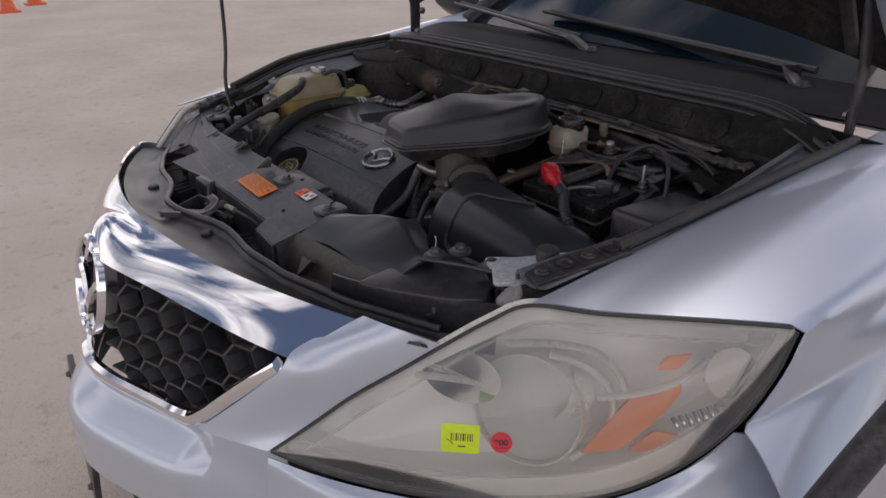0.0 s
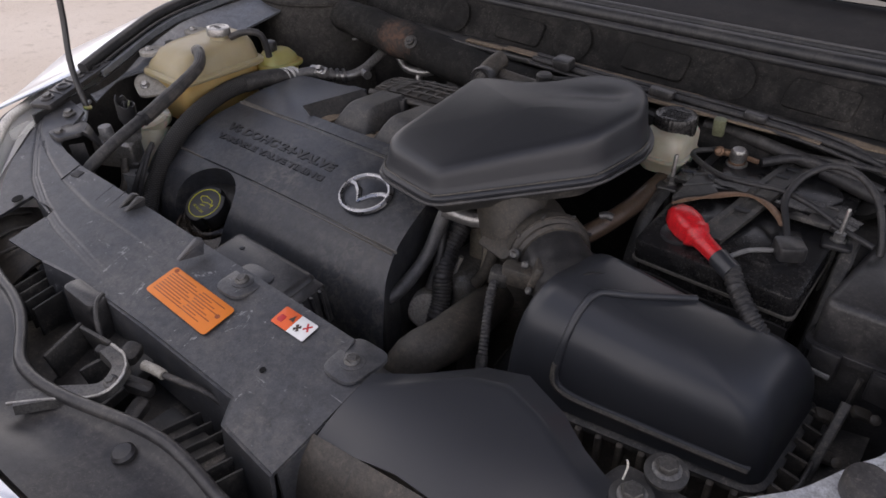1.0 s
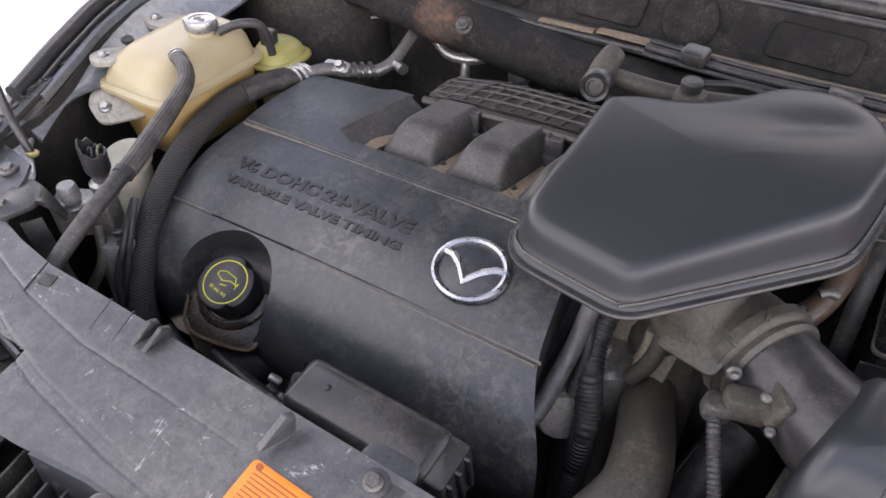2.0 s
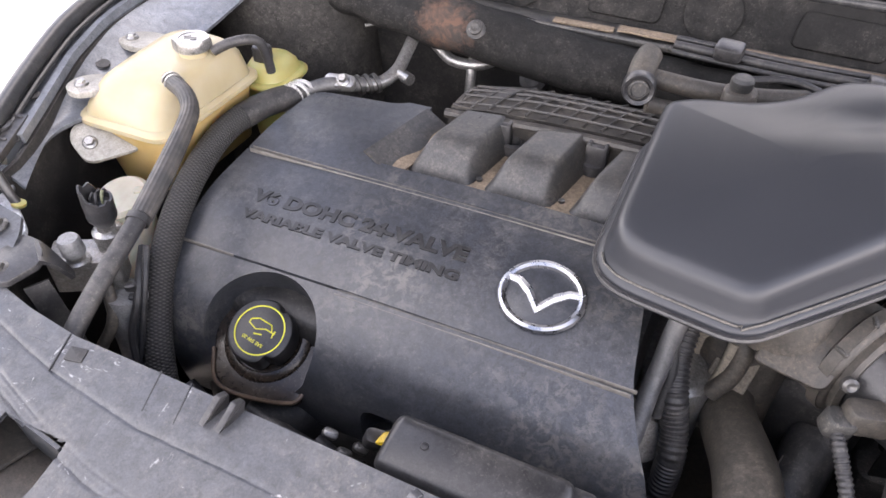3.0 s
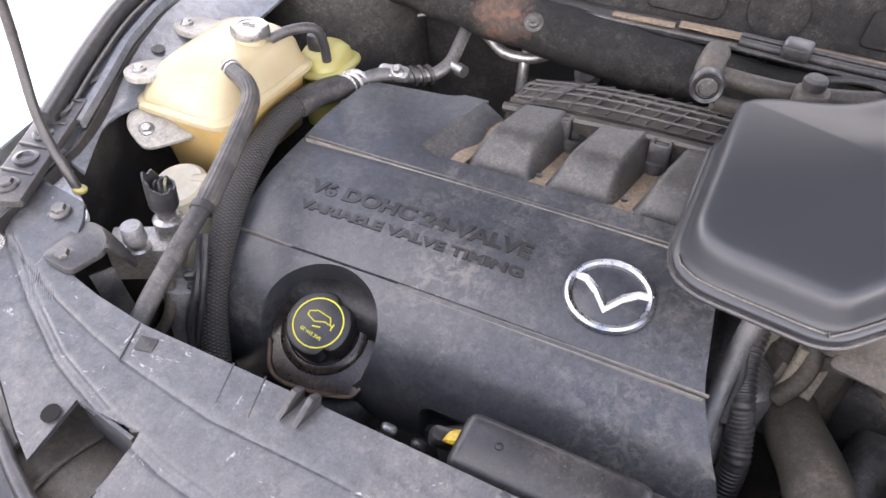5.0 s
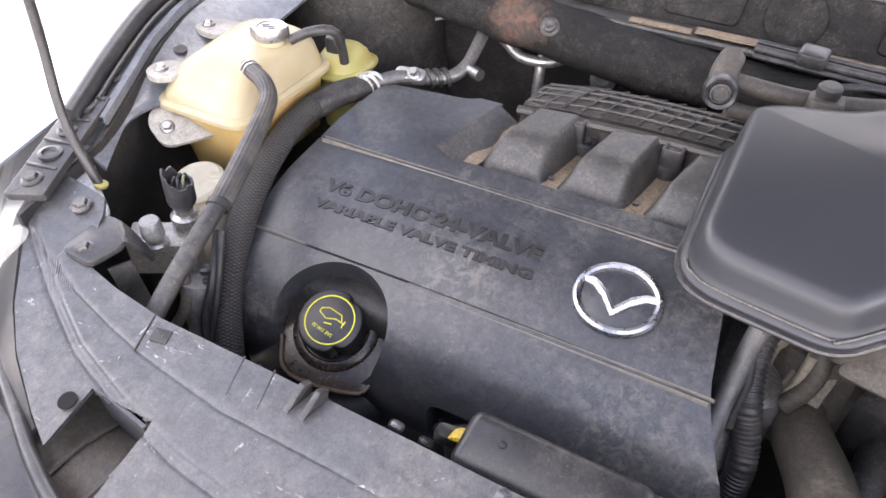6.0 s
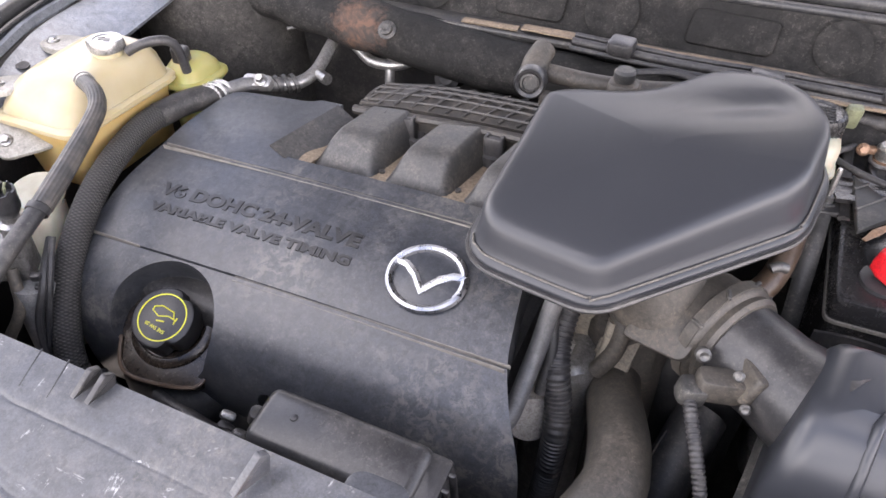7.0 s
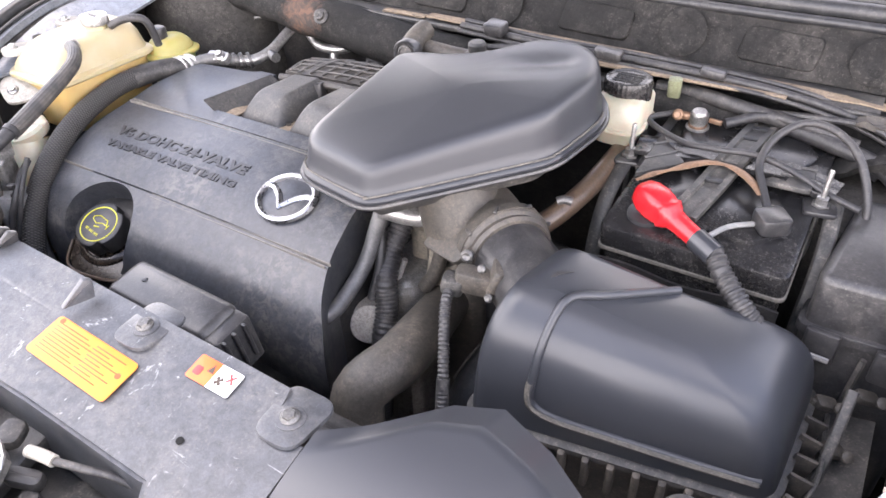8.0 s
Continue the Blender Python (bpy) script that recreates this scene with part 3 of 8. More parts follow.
# chrome U round the grille
def u_frame():
    bm = bmesh.new()
    line = [grille_low(-0.43 + 0.86 * i / 70) for i in range(71)]
    rings = []
    for i, p in enumerate(line):
        tan = (line[min(i + 1, 70)] - line[max(i - 1, 0)]).normalized()
        out = Vector((0, -1, 0))
        down = tan.cross(out).normalized() * -1
        if down.z > 0:
            down = -down
        prof = [(0.004, 0.006), (-0.004, 0.001), (-0.006, -0.006), (-0.003, -0.014), (0.004, -0.018), (0.012, -0.014), (0.012, 0.005)]
        rings.append([p + Vector((0, a, 0)) - down * b for a, b in prof])
    return rings_mesh(rings, bm=bm)


part("grille_surround", u_frame(), M["chrome"], car, "chrome surround of the grille")


# honeycomb grille: bars of each cell
def honeycomb():
    grille = thing("front_grille", "black honeycomb grille below the chrome strip", "grille", (0, 0.05, 0.75))
    back = sheet(lambda u, v: Vector((-0.43 + 0.86 * u, 0, 0)) + Vector((0, nose(-0.43 + 0.86 * u, 0.83) + 0.075, 0.64 + 0.3 * v)), 24, 4, 0.003)
    part("backing", back, M["pit"], grille)
    w, h = 0.062, 0.046
    for sx in (1, -1):
        bm = bmesh.new()
        done, joined, bars = set(), {}, []
        for row in range(-1, 8):
            for colm in range(-1, 10):
                cx, cz = 0.03 + colm * w * 0.75, 0.70 + row * h + (h / 2 if colm % 2 else 0)
                hexa = [(cx - w / 2, cz), (cx - w / 4, cz + h / 2), (cx + w / 4, cz + h / 2), (cx + w / 2, cz), (cx + w / 4, cz - h / 2), (cx - w / 4, cz - h / 2)]
                for i in range(6):
                    a, b = hexa[i - 1], hexa[i]
                    key = tuple(sorted(((round(a[0], 3), round(a[1], 3)), (round(b[0], 3), round(b[1], 3)))))
                    if key in done:
                        continue
                    done.add(key)
                    mid = ((a[0] + b[0]) / 2, (a[1] + b[1]) / 2)
                    if not (0.055 < mid[0] < 0.43 and grille_low(mid[0]).z - 0.004 < mid[1] < grille_top(mid[0]).z + 0.004):
                        continue
                    bars.append((a, b))
                    ka, kb = key
                    group = joined.get(ka, {ka}) | joined.get(kb, {kb})
                    for q in group:
                        joined[q] = group
        whole = max(joined.values(), key=len)
        for a, b in bars:
            if (round(a[0], 3), round(a[1], 3)) not in whole:
                continue
            pa, pb = (Vector((sx * q[0], nose(q[0], q[1]) + 0.012, q[1])) for q in (a, b))
            t = (pb - pa).normalized()
            s = Vector((0, 1, 0)).cross(t).normalized()
            ring = lambda p: [p + s * 0.0022 + Vector((0, 0.0, 0)), p + s * 0.0035 + Vector((0, 0.03, 0)), p - s * 0.0035 + Vector((0, 0.03, 0)), p - s * 0.0022]
            rings_mesh([ring(pa), ring(pb)], bm=bm)
        part("mesh", bm, M["black"], grille, "glossy black honeycomb mesh")
    # badge carrier and badge
    mb = basis((0, 0.012, 0.872), (0, -1, 0.22), (0, 0, 1))
    part("badge_mount", lathe([(0.0, -0.06), (0.07, -0.06), (0.066, -0.02), (0.05, -0.012), (0.0, -0.012)], mb @ Matrix.Diagonal((1.05, 1.18, 1, 1)), 32), M["black"], grille)
    bm = bmesh.new()
    oval(bm, mb, 0.078, 0.088, 0.011, 0.012)
    wing(bm, mb, 0.07, 0.078, 0.012)
    part("badge", bm, M["chrome"], grille, "chrome oval badge")
    return grille


def oval(bm, m, a, b, wid, h, n=56):
    """A flattened oval ring in the plane of m."""
    rings = []
    for j in range(n):
        t = 2 * math.pi * j / n
        c, s = math.cos(t), math.sin(t)
        prof = [(0, 0), (0.15, h * 0.75), (0.5, h), (0.85, h * 0.75), (1, 0)]
        rings.append([m @ Vector(((a - wid * k) * c, (b - wid * k) * s, z)) for k, z in prof])
    rings.append(rings[0])
    return rings_mesh(rings, closed=False, bm=bm)


def wing(bm, m, a, b, h):
    """A plain pair of raised blades that meet in a V."""
    for sx in (-1, 1):
        left = [(-0.98 * a, 0.34 * b), (-0.62 * a, 0.30 * b), (-0.3 * a, 0.12 * b), (0, -0.22 * b)]
        low = [(-1.0 * a, 0.16 * b), (-0.66 * a, 0.12 * b), (-0.34 * a, -0.1 * b), (0, -0.47 * b)]
        rings = []
        for p, q in zip(left, low):
            mid = ((p[0] + q[0]) / 2, (p[1] + q[1]) / 2)
            rings.append([m @ Vector((sx * p[0], p[1], 0)), m @ Vector((sx * p[0], p[1], h * 0.6)), m @ Vector((sx * mid[0], mid[1], h)), m @ Vector((sx * q[0], q[1], h * 0.6)), m @ Vector((sx * q[0], q[1], 0))])
        rings_mesh(rings, bm=bm)
    return bm


honeycomb()


# bumper skin: beside and below the grille, to the headlights
HL_TOP = [(0.447, 0.11, 0.77), (0.478, 0.16, 0.811), (0.508, 0.209, 0.852), (0.544, 0.263, 0.891), (0.578, 0.315, 0.929), (0.607, 0.358, 0.959), (0.637, 0.398, 0.98), (0.697, 0.458, 0.974), (0.755, 0.518, 0.972), (0.816, 0.58, 0.971), (0.86, 0.625, 0.969)]
HL_LOW = [(0.447, 0.11, 0.77), (0.492, 0.148, 0.751), (0.541, 0.193, 0.736), (0.597, 0.246, 0.726), (0.655, 0.305, 0.723), (0.718, 0.373, 0.729), (0.771, 0.436, 0.747), (0.815, 0.498, 0.786), (0.847, 0.557, 0.843), (0.862, 0.6, 0.907), (0.865, 0.628, 0.963)]


def bumper():
    bm = bmesh.new()

    # lower skin, full width
    def low(u, v):
        x = -0.45 + 0.9 * u
        xa = abs(x)
        ztop = lerp_curve([(0, 0.726), (0.22, 0.715), (0.26, 0.72), (0.3, 0.745), (0.33, 0.768), (0.45, 0.768)], xa)
        zbot = lerp_curve([(0, 0.56), (0.3, 0.55), (0.93, 0.45)], xa)
        z = zbot + (ztop - zbot) * v
        y = nose(x, z) + 0.01 * math.exp(-((z - 0.69) / 0.02) ** 2) * (1 if xa < 0.33 else 0)
        # the bumper swells forward below the grille
        k = min(1, (ztop - z) / 0.085)
        y -= 0.05 * k * k * (3 - 2 * k) * math.exp(-((xa / 0.42) ** 4))
        return (x, y, z)

    sheet(low, 120, 22, -0.004, bm)
    # wing between grille and headlight
    for sx in (1, -1):

        def side(u, v):
            inner = along([tuple(grille_low(0.28) + Vector((0.01, 0, -0.018))), tuple(grille_low(0.36) + Vector((0.01, 0, -0.016))), tuple(grille_low(0.43) + Vector((0.009, -0.002, -0.009))), (0.447, 0.165, 0.915), (0.488, 0.243, 0.953)], u)
            outer = along(HL_TOP, 0.39 * u) + Vector((-0.004, -0.003, -0.001))
            p = Vector(inner).lerp(Vector(outer), v)
            k = math.sin(math.pi * v) * 0.012
            return (sx * p.x, p.y - k, p.z + k * 0.7)

        sheet(side, 24, 12, -0.004 * sx, bm)

        # skin below the headlight, from its tip round to the wing
        def corner(u, v):
            a = along(HL_LOW, 0.8 * u) + Vector((0.002, -0.004, -0.005))
            out = Vector((0.35 + 0.55 * u, -0.85 + 0.45 * u, 0)).normalized()
            z = lerp_curve([(0, a.z), (0.12, a.z - 0.008), (0.5, a.z - 0.085), (1, 0.5)], v)
            k = lerp_curve([(0, 0.0), (0.12, 0.014), (0.5, 0.042), (0.75, 0.04), (1, 0.015)], v) * min(1, 0.25 + 3 * u)
            p = Vector((a.x, a.y, z)) + out * k
            e = max(0, u - 0.85) / 0.15
            p += Vector((0.02, 0.085, 0)) * e * min(1, v * 5)
            return (sx * p.x, p.y, p.z)

        sheet(corner, 40, 24, 0.004 * sx, bm)
    return bm


part("bumper_cover", bumper(), M["paint"], car, "silver-blue painted bumper cover")


# lower air intake and number plate bracket
def intake():
    t = thing("lower_intake", "black lower air intake in the bumper", "air intake", (0, 0.05, 0.42))
    part("mouth", sheet(lambda u, v: (-0.6 + 1.2 * u, nose(-0.6 + 1.2 * u, 0.5) + 0.03, 0.3 + 0.27 * v), 40, 4, 0.004), M["pit"], t)
    for k in range(4):
        part("slat", tube([(x, nose(x, 0.5) + 0.012, 0.36 + 0.05 * k) for x in (-0.58, -0.4, -0.2, 0, 0.2, 0.4, 0.58)], 0.008, 8, 0.03), M["black"], t)
    p = thing("plate_bracket", "empty black number plate bracket on the bumper", "plate bracket", (-0.25, -0.03, 0.55))
    m = basis((-0.2, -0.035, 0.47), (-0.1, -1, 0.1))
    part("bracket", slab(rect(-0.16, -0.09, 0.16, 0.09, 0.012), 0, 0.012, m, 0.003), M["black"], p)
    for dx in (-0.12, 0.12):
        for dy in (-0.06, 0.06):
            part("screw", hex_bolt(m @ Vector((dx, dy, 0.012)), m.to_3x3().col[2], 0.006), M["bolt"], p)


intake()


# wings
def wing_panel():
    inner = [(0.0, (0.640, 0.985)), (0.5, (0.668, 1.03)), (1.0, (0.70, 1.085))]

    def fn(u, v):
        # u from the bonnet gap out and down the side, v towards the rear
        y0 = lerp_curve([(0, 0.402), (0.28, 0.522), (0.5, 0.638), (0.55, 0.60), (0.6, 0.545), (0.66, 0.512), (0.7, 0.52), (1, 0.56)], u)
        y = y0 + (1.75 - y0) * v
        k = min(max((y - 0.4) / 0.9, 0), 1.3)
        xi, zi = 0.640 + 0.062 * k, 0.985 + 0.098 * k
        sec = [(0, (xi, zi)), (0.05, (xi + 0.012, zi + 0.006)), (0.28, (0.75 + 0.035 * k, zi + 0.012)), (0.5, (0.872 + 0.022 * k, zi - 0.006 - 0.03 * k)), (0.58, (0.9 + 0.02 * k, zi - 0.05 - 0.02 * k)), (0.66, (0.925 + 0.02 * k, zi - 0.105)), (0.8, (0.952 + 0.012 * k, zi - 0.24)), (1, (0.958 + 0.01 * k, 0.62))]
        pts = [Vector((s[1][0], 0, s[1][1])) for s in sec]
        us = [s[0] for s in sec]
        i = next((j for j in range(len(us) - 1) if u <= us[j + 1]), len(us) - 2)
        t = (u - us[i]) / (us[i + 1] - us[i])
        a, b, c, d = pts[max(i - 1, 0)], pts[i], pts[i + 1], pts[min(i + 2, len(pts) - 1)]
        h0, h1 = (c - a) * 0.5, (d - b) * 0.5
        p = b * (2 * t ** 3 - 3 * t * t + 1) + h0 * (t ** 3 - 2 * t * t + t) + c * (3 * t * t - 2 * t ** 3) + h1 * (t ** 3 - t * t)
        return p.x, y, p.z, y0

    def fitted(u, v):
        # its front edge follows the headlight
        x, y, z, y0 = fn(u, v)
        e = Vector(fn(min(u, 0.66), 0)[:3])
        goal = along(HL_TOP, 0.6 + 0.8 * u) + Vector((0.001, 0.003, 0.002)) if u < 0.5 else along(HL_LOW, 1 - min(1, (u - 0.5) / 0.16) * 0.2) + Vector((0.006, 0.005, 0.0))
        k = max(0, 1 - (y - y0) / 0.55) ** 2 * (1 - min(1, max(0, u - 0.66) / 0.12))
        return Vector((x, y, z)) + (goal - e) * k

    return sheet(fitted, 66, 40, -0.003)


def outward(bm, d):
    for v in bm.verts:
        v.co.x += d
    return bm


for bm in (lambda w: (w, outward(mirror(w), -0.03)))(wing_panel()):
    part("wing_panel", bm, M["paint"], car, "silver-blue painted front wing")


# black arch trim along the outer side
def arch(sx):
    pts = [(sx * 0.958, 0.50, 0.76), (sx * 0.975, 0.57, 0.845), (sx * 0.985, 0.67, 0.905), (sx * 0.985, 0.82, 0.935), (sx * 0.985, 0.98, 0.92), (sx * 0.98, 1.1, 0.8), (sx * 0.975, 1.15, 0.6)]
    return tube(pts, 0.022, 10, 0.02, flatten=0.55)


for sx in (1, -1):
    part("arch_trim", arch(sx), M["black"], car, "black plastic wheel arch trim")


def wheel(x, y=0.82):
    m = basis((x, y, 0.37), (1 if x > 0 else -1, 0, 0))
    part("tyre", lathe([(0.25, -0.11), (0.35, -0.12), (0.37, -0.08), (0.37, 0.08), (0.35, 0.12), (0.25, 0.11), (0.24, 0), (0.25, -0.11)], m, 40), M["tyre"], car, "black tyre")
    part("wheel_rim", lathe([(0.0, 0.06), (0.05, 0.07), (0.2, 0.05), (0.245, 0.09), (0.25, 0.1), (0.25, -0.1), (0, -0.1)], m, 40), M["alu"], car)


for y in (0.82, 3.55):
    wheel(0.84, y)
    wheel(-0.84, y)


# open bonnet
def bonnet():
    b = thing("bonnet", "raised silver-blue bonnet held open by a prop rod", "bonnet", (0, 1.14, 1.1))
    hinge, ang = Vector((0, 1.13, 1.285)), radians(55)
    back, up = Vector((0, -math.cos(ang), math.sin(ang))), Vector((0, math.sin(ang), math.cos(ang)))

    def place(x, d, h):
        return hinge + Vector((x, 0, 0)) + back * d + up * h

    def skin(u, v):
        x = (2 * u - 1) * (0.70 - 0.06 * v)
        front = 1.03 - 0.75 * x * x * 0.5 * v
        d = (0.025 - 0.3 * x * x) * (1 - v) + (front - 0.02) * v
        return place(x, d, 0.035 - 0.05 * (2 * u - 1) ** 4 - 0.05 * v * v)

    part("skin", sheet(skin, 24, 24, -0.003), M["paint"], b)
    part("liner", sheet(lambda u, v: place((2 * u - 1) * (0.69 - 0.085 * v), (0.02 - 0.3 * ((2 * u - 1) * 0.69) ** 2) * (1 - v) + 0.97 * v, -0.018 - 0.045 * v * v + 0.008 * math.sin(9 * v) * math.sin(14 * u)), 24, 24, 0.012), M["felt"], b, "black insulation liner")
    for sx in (1, -1):
        # rail is near-black in place of body paint: underside shade as colour
        part("frame_rail", tube([place(sx * 0.64, 0.0, 0.0) - Vector((0, 0, 0.075)), place(sx * 0.635, 0.4, -0.045), place(sx * 0.6, 0.96, -0.05)], 0.013, 10, 0.03, flatten=0.6), M["dark_seal"], b)
        part("hinge", slab(rounded([(0, 0), (0.03, 0), (0.036, 0.12), (0.01, 0.24), (-0.03, 0.28), (-0.036, 0.24), (0.0, 0.13)], 0.012), 0, 0.006, Matrix.Translation((sx * 0.655, 1.13, 1.05)) @ pose(0, 0, 0, 90, 0, 90)), M["black"], b, "black steel hinge")
        for k in (0, 1):
            part("bolt", hex_bolt((sx * 0.648, 1.15 + 0.02 * k, 1.10 + 0.06 * k), (-sx, 0, 0), 0.007), M["steel"], b)


bonnet()

# prop rod from the wing flange to the bonnet
rod = thing("prop_rod", "thin black steel prop rod holding the bonnet", "prop rod", (-0.588, 0.5, 0.985))
part("rod", tube([(-0.576, 0.505, 0.975), (-0.584, 0.505, 1.0), (-0.605, 0.512, 1.05), (-0.617, 0.53, 1.15), (-0.612, 0.54, 1.4), (-0.6, 0.57, 1.7), (-0.59, 0.62, 2.02)], 0.0048, 10, 0.01), M["black"], rod)
part("clip", lathe([(0.0048, 0), (0.0068, 0), (0.0068, 0.003), (0.0048, 0.004)], basis((-0.576, 0.505, 0.979), (0.2, 0.2, 1))), M["tank_green"], rod, "pale yellow plastic grommet")

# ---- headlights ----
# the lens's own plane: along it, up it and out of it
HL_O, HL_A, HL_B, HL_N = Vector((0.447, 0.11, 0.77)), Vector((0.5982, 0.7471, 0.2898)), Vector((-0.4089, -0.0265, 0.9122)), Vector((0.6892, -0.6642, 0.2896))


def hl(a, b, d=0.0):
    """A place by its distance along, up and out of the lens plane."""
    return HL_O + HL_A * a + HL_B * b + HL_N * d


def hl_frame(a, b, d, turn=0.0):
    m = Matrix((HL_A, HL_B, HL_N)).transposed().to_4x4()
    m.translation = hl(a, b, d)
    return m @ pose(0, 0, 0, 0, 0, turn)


def lens_at(u, v, off=0.0):
    """A place on the outer lens: u from tip to outer corner, v from lower to upper edge."""
    p = along(HL_LOW, u).lerp(along(HL_TOP, u), v)
    k = math.sin(math.pi * v) * min(1, 6 * u * (1 - u))
    return p + HL_N * (0.026 * k + off)


def headlight(sx):
    h = thing("headlight", "weathered clear headlight with amber reflector and two labels" if sx > 0 else "weathered clear headlight unit", "headlight", (sx * 0.68, 0.32, 0.8), "headlights of the car")

    def put(name, bm, mat, label="", sharp=38):
        return part(name, bm if sx > 0 else mirror(bm), M[mat], h, label, sharp)

    lens = put("lens", sheet(lens_at, 60, 24, 0.0025), "lens", "lightly hazed clear plastic lens", 60)
    lens.visible_shadow = False

    # bucket behind the lens, stepped down from a broad pale border
    def bowl(u, v):
        p = along(HL_LOW, u).lerp(along(HL_TOP, u), v)
        e = min(v, 1 - v) * min(1, 5 * u, 5 * (1 - u)) * 2
        return p - HL_N * (0.006 + 0.012 * min(1, e / 0.16) + 0.045 * min(1, max(0, e - 0.2) / 0.12) + 0.02 * e)

    put("bucket", sheet(bowl, 70, 40, 0.002), "bezel", "pale silver inner bezel", 30)
    for edge, wide in ((HL_TOP, 0.0075), (HL_LOW, 0.006)):
        pts = [along(edge, k / 40) for k in range(41)]
        put("rim", tube([p - HL_N * 0.009 for p in pts], wide, 10, 0.02), "white_pl", "pale inner rim")
        put("gasket", tube([p - HL_N * 0.001 for p in pts], 0.0028, 8, 0.02), "dark_seal", "black gap seal")
        side = -1 if edge is HL_TOP else 1
        put("inner_lip", tube([along(edge, 0.06 + 0.88 * k / 40) + HL_B * side * 0.03 - HL_N * 0.016 for k in range(41)], 0.0022, 8, 0.02), "clear", "moulded lip")
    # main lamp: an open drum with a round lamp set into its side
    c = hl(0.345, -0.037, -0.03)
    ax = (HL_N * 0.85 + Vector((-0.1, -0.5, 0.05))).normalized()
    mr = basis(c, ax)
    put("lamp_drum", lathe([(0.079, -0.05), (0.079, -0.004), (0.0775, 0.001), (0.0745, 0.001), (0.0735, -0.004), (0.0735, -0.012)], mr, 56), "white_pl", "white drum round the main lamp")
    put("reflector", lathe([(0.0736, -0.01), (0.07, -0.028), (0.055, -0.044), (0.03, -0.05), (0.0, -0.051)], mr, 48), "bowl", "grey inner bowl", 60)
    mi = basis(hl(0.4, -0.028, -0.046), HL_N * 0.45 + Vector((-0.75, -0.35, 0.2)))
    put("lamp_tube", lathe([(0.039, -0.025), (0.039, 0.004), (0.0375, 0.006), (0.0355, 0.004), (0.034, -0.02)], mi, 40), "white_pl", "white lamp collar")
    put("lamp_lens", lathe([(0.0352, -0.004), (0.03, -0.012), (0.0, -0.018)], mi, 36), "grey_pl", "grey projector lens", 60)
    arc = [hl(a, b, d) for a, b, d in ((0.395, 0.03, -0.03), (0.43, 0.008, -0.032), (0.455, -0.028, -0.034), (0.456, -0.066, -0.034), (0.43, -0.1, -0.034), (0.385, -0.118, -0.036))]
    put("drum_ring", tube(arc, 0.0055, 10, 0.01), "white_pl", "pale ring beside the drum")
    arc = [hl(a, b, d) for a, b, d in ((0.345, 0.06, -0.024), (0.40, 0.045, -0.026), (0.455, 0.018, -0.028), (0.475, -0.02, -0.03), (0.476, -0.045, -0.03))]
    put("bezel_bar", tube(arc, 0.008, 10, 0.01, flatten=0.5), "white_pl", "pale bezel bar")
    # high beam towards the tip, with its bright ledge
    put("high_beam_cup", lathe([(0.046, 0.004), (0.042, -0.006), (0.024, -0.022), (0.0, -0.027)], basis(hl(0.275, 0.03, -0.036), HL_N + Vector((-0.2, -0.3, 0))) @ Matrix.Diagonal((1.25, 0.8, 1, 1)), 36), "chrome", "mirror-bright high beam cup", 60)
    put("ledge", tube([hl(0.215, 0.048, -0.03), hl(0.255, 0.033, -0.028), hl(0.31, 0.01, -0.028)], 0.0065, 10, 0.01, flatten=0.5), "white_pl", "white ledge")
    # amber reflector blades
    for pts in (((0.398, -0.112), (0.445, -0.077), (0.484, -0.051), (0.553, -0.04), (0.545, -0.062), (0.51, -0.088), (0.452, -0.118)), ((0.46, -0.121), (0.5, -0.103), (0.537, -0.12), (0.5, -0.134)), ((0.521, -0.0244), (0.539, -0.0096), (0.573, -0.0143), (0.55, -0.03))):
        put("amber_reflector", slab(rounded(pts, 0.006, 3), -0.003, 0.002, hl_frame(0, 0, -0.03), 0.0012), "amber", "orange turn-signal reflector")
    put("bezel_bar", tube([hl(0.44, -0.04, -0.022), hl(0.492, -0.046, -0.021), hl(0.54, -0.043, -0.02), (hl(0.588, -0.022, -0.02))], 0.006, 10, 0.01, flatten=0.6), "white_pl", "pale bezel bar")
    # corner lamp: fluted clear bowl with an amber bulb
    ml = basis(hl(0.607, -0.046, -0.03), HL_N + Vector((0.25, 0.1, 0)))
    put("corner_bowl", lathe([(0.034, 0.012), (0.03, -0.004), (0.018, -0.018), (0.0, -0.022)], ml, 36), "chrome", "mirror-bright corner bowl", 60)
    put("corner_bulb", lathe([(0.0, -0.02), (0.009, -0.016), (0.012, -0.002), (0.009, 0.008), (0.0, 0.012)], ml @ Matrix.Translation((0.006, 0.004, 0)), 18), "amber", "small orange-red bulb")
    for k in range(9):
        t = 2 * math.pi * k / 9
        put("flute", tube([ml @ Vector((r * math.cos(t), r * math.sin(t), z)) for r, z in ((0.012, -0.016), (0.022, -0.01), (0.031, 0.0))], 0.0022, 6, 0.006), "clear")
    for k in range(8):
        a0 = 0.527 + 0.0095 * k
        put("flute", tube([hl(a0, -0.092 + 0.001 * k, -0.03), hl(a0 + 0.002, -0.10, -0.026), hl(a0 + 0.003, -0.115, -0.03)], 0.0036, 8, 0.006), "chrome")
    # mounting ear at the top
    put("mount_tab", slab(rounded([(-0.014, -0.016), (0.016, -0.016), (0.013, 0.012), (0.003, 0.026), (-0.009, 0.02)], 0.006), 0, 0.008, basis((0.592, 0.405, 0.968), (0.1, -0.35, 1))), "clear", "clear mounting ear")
    return h


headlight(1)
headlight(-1)


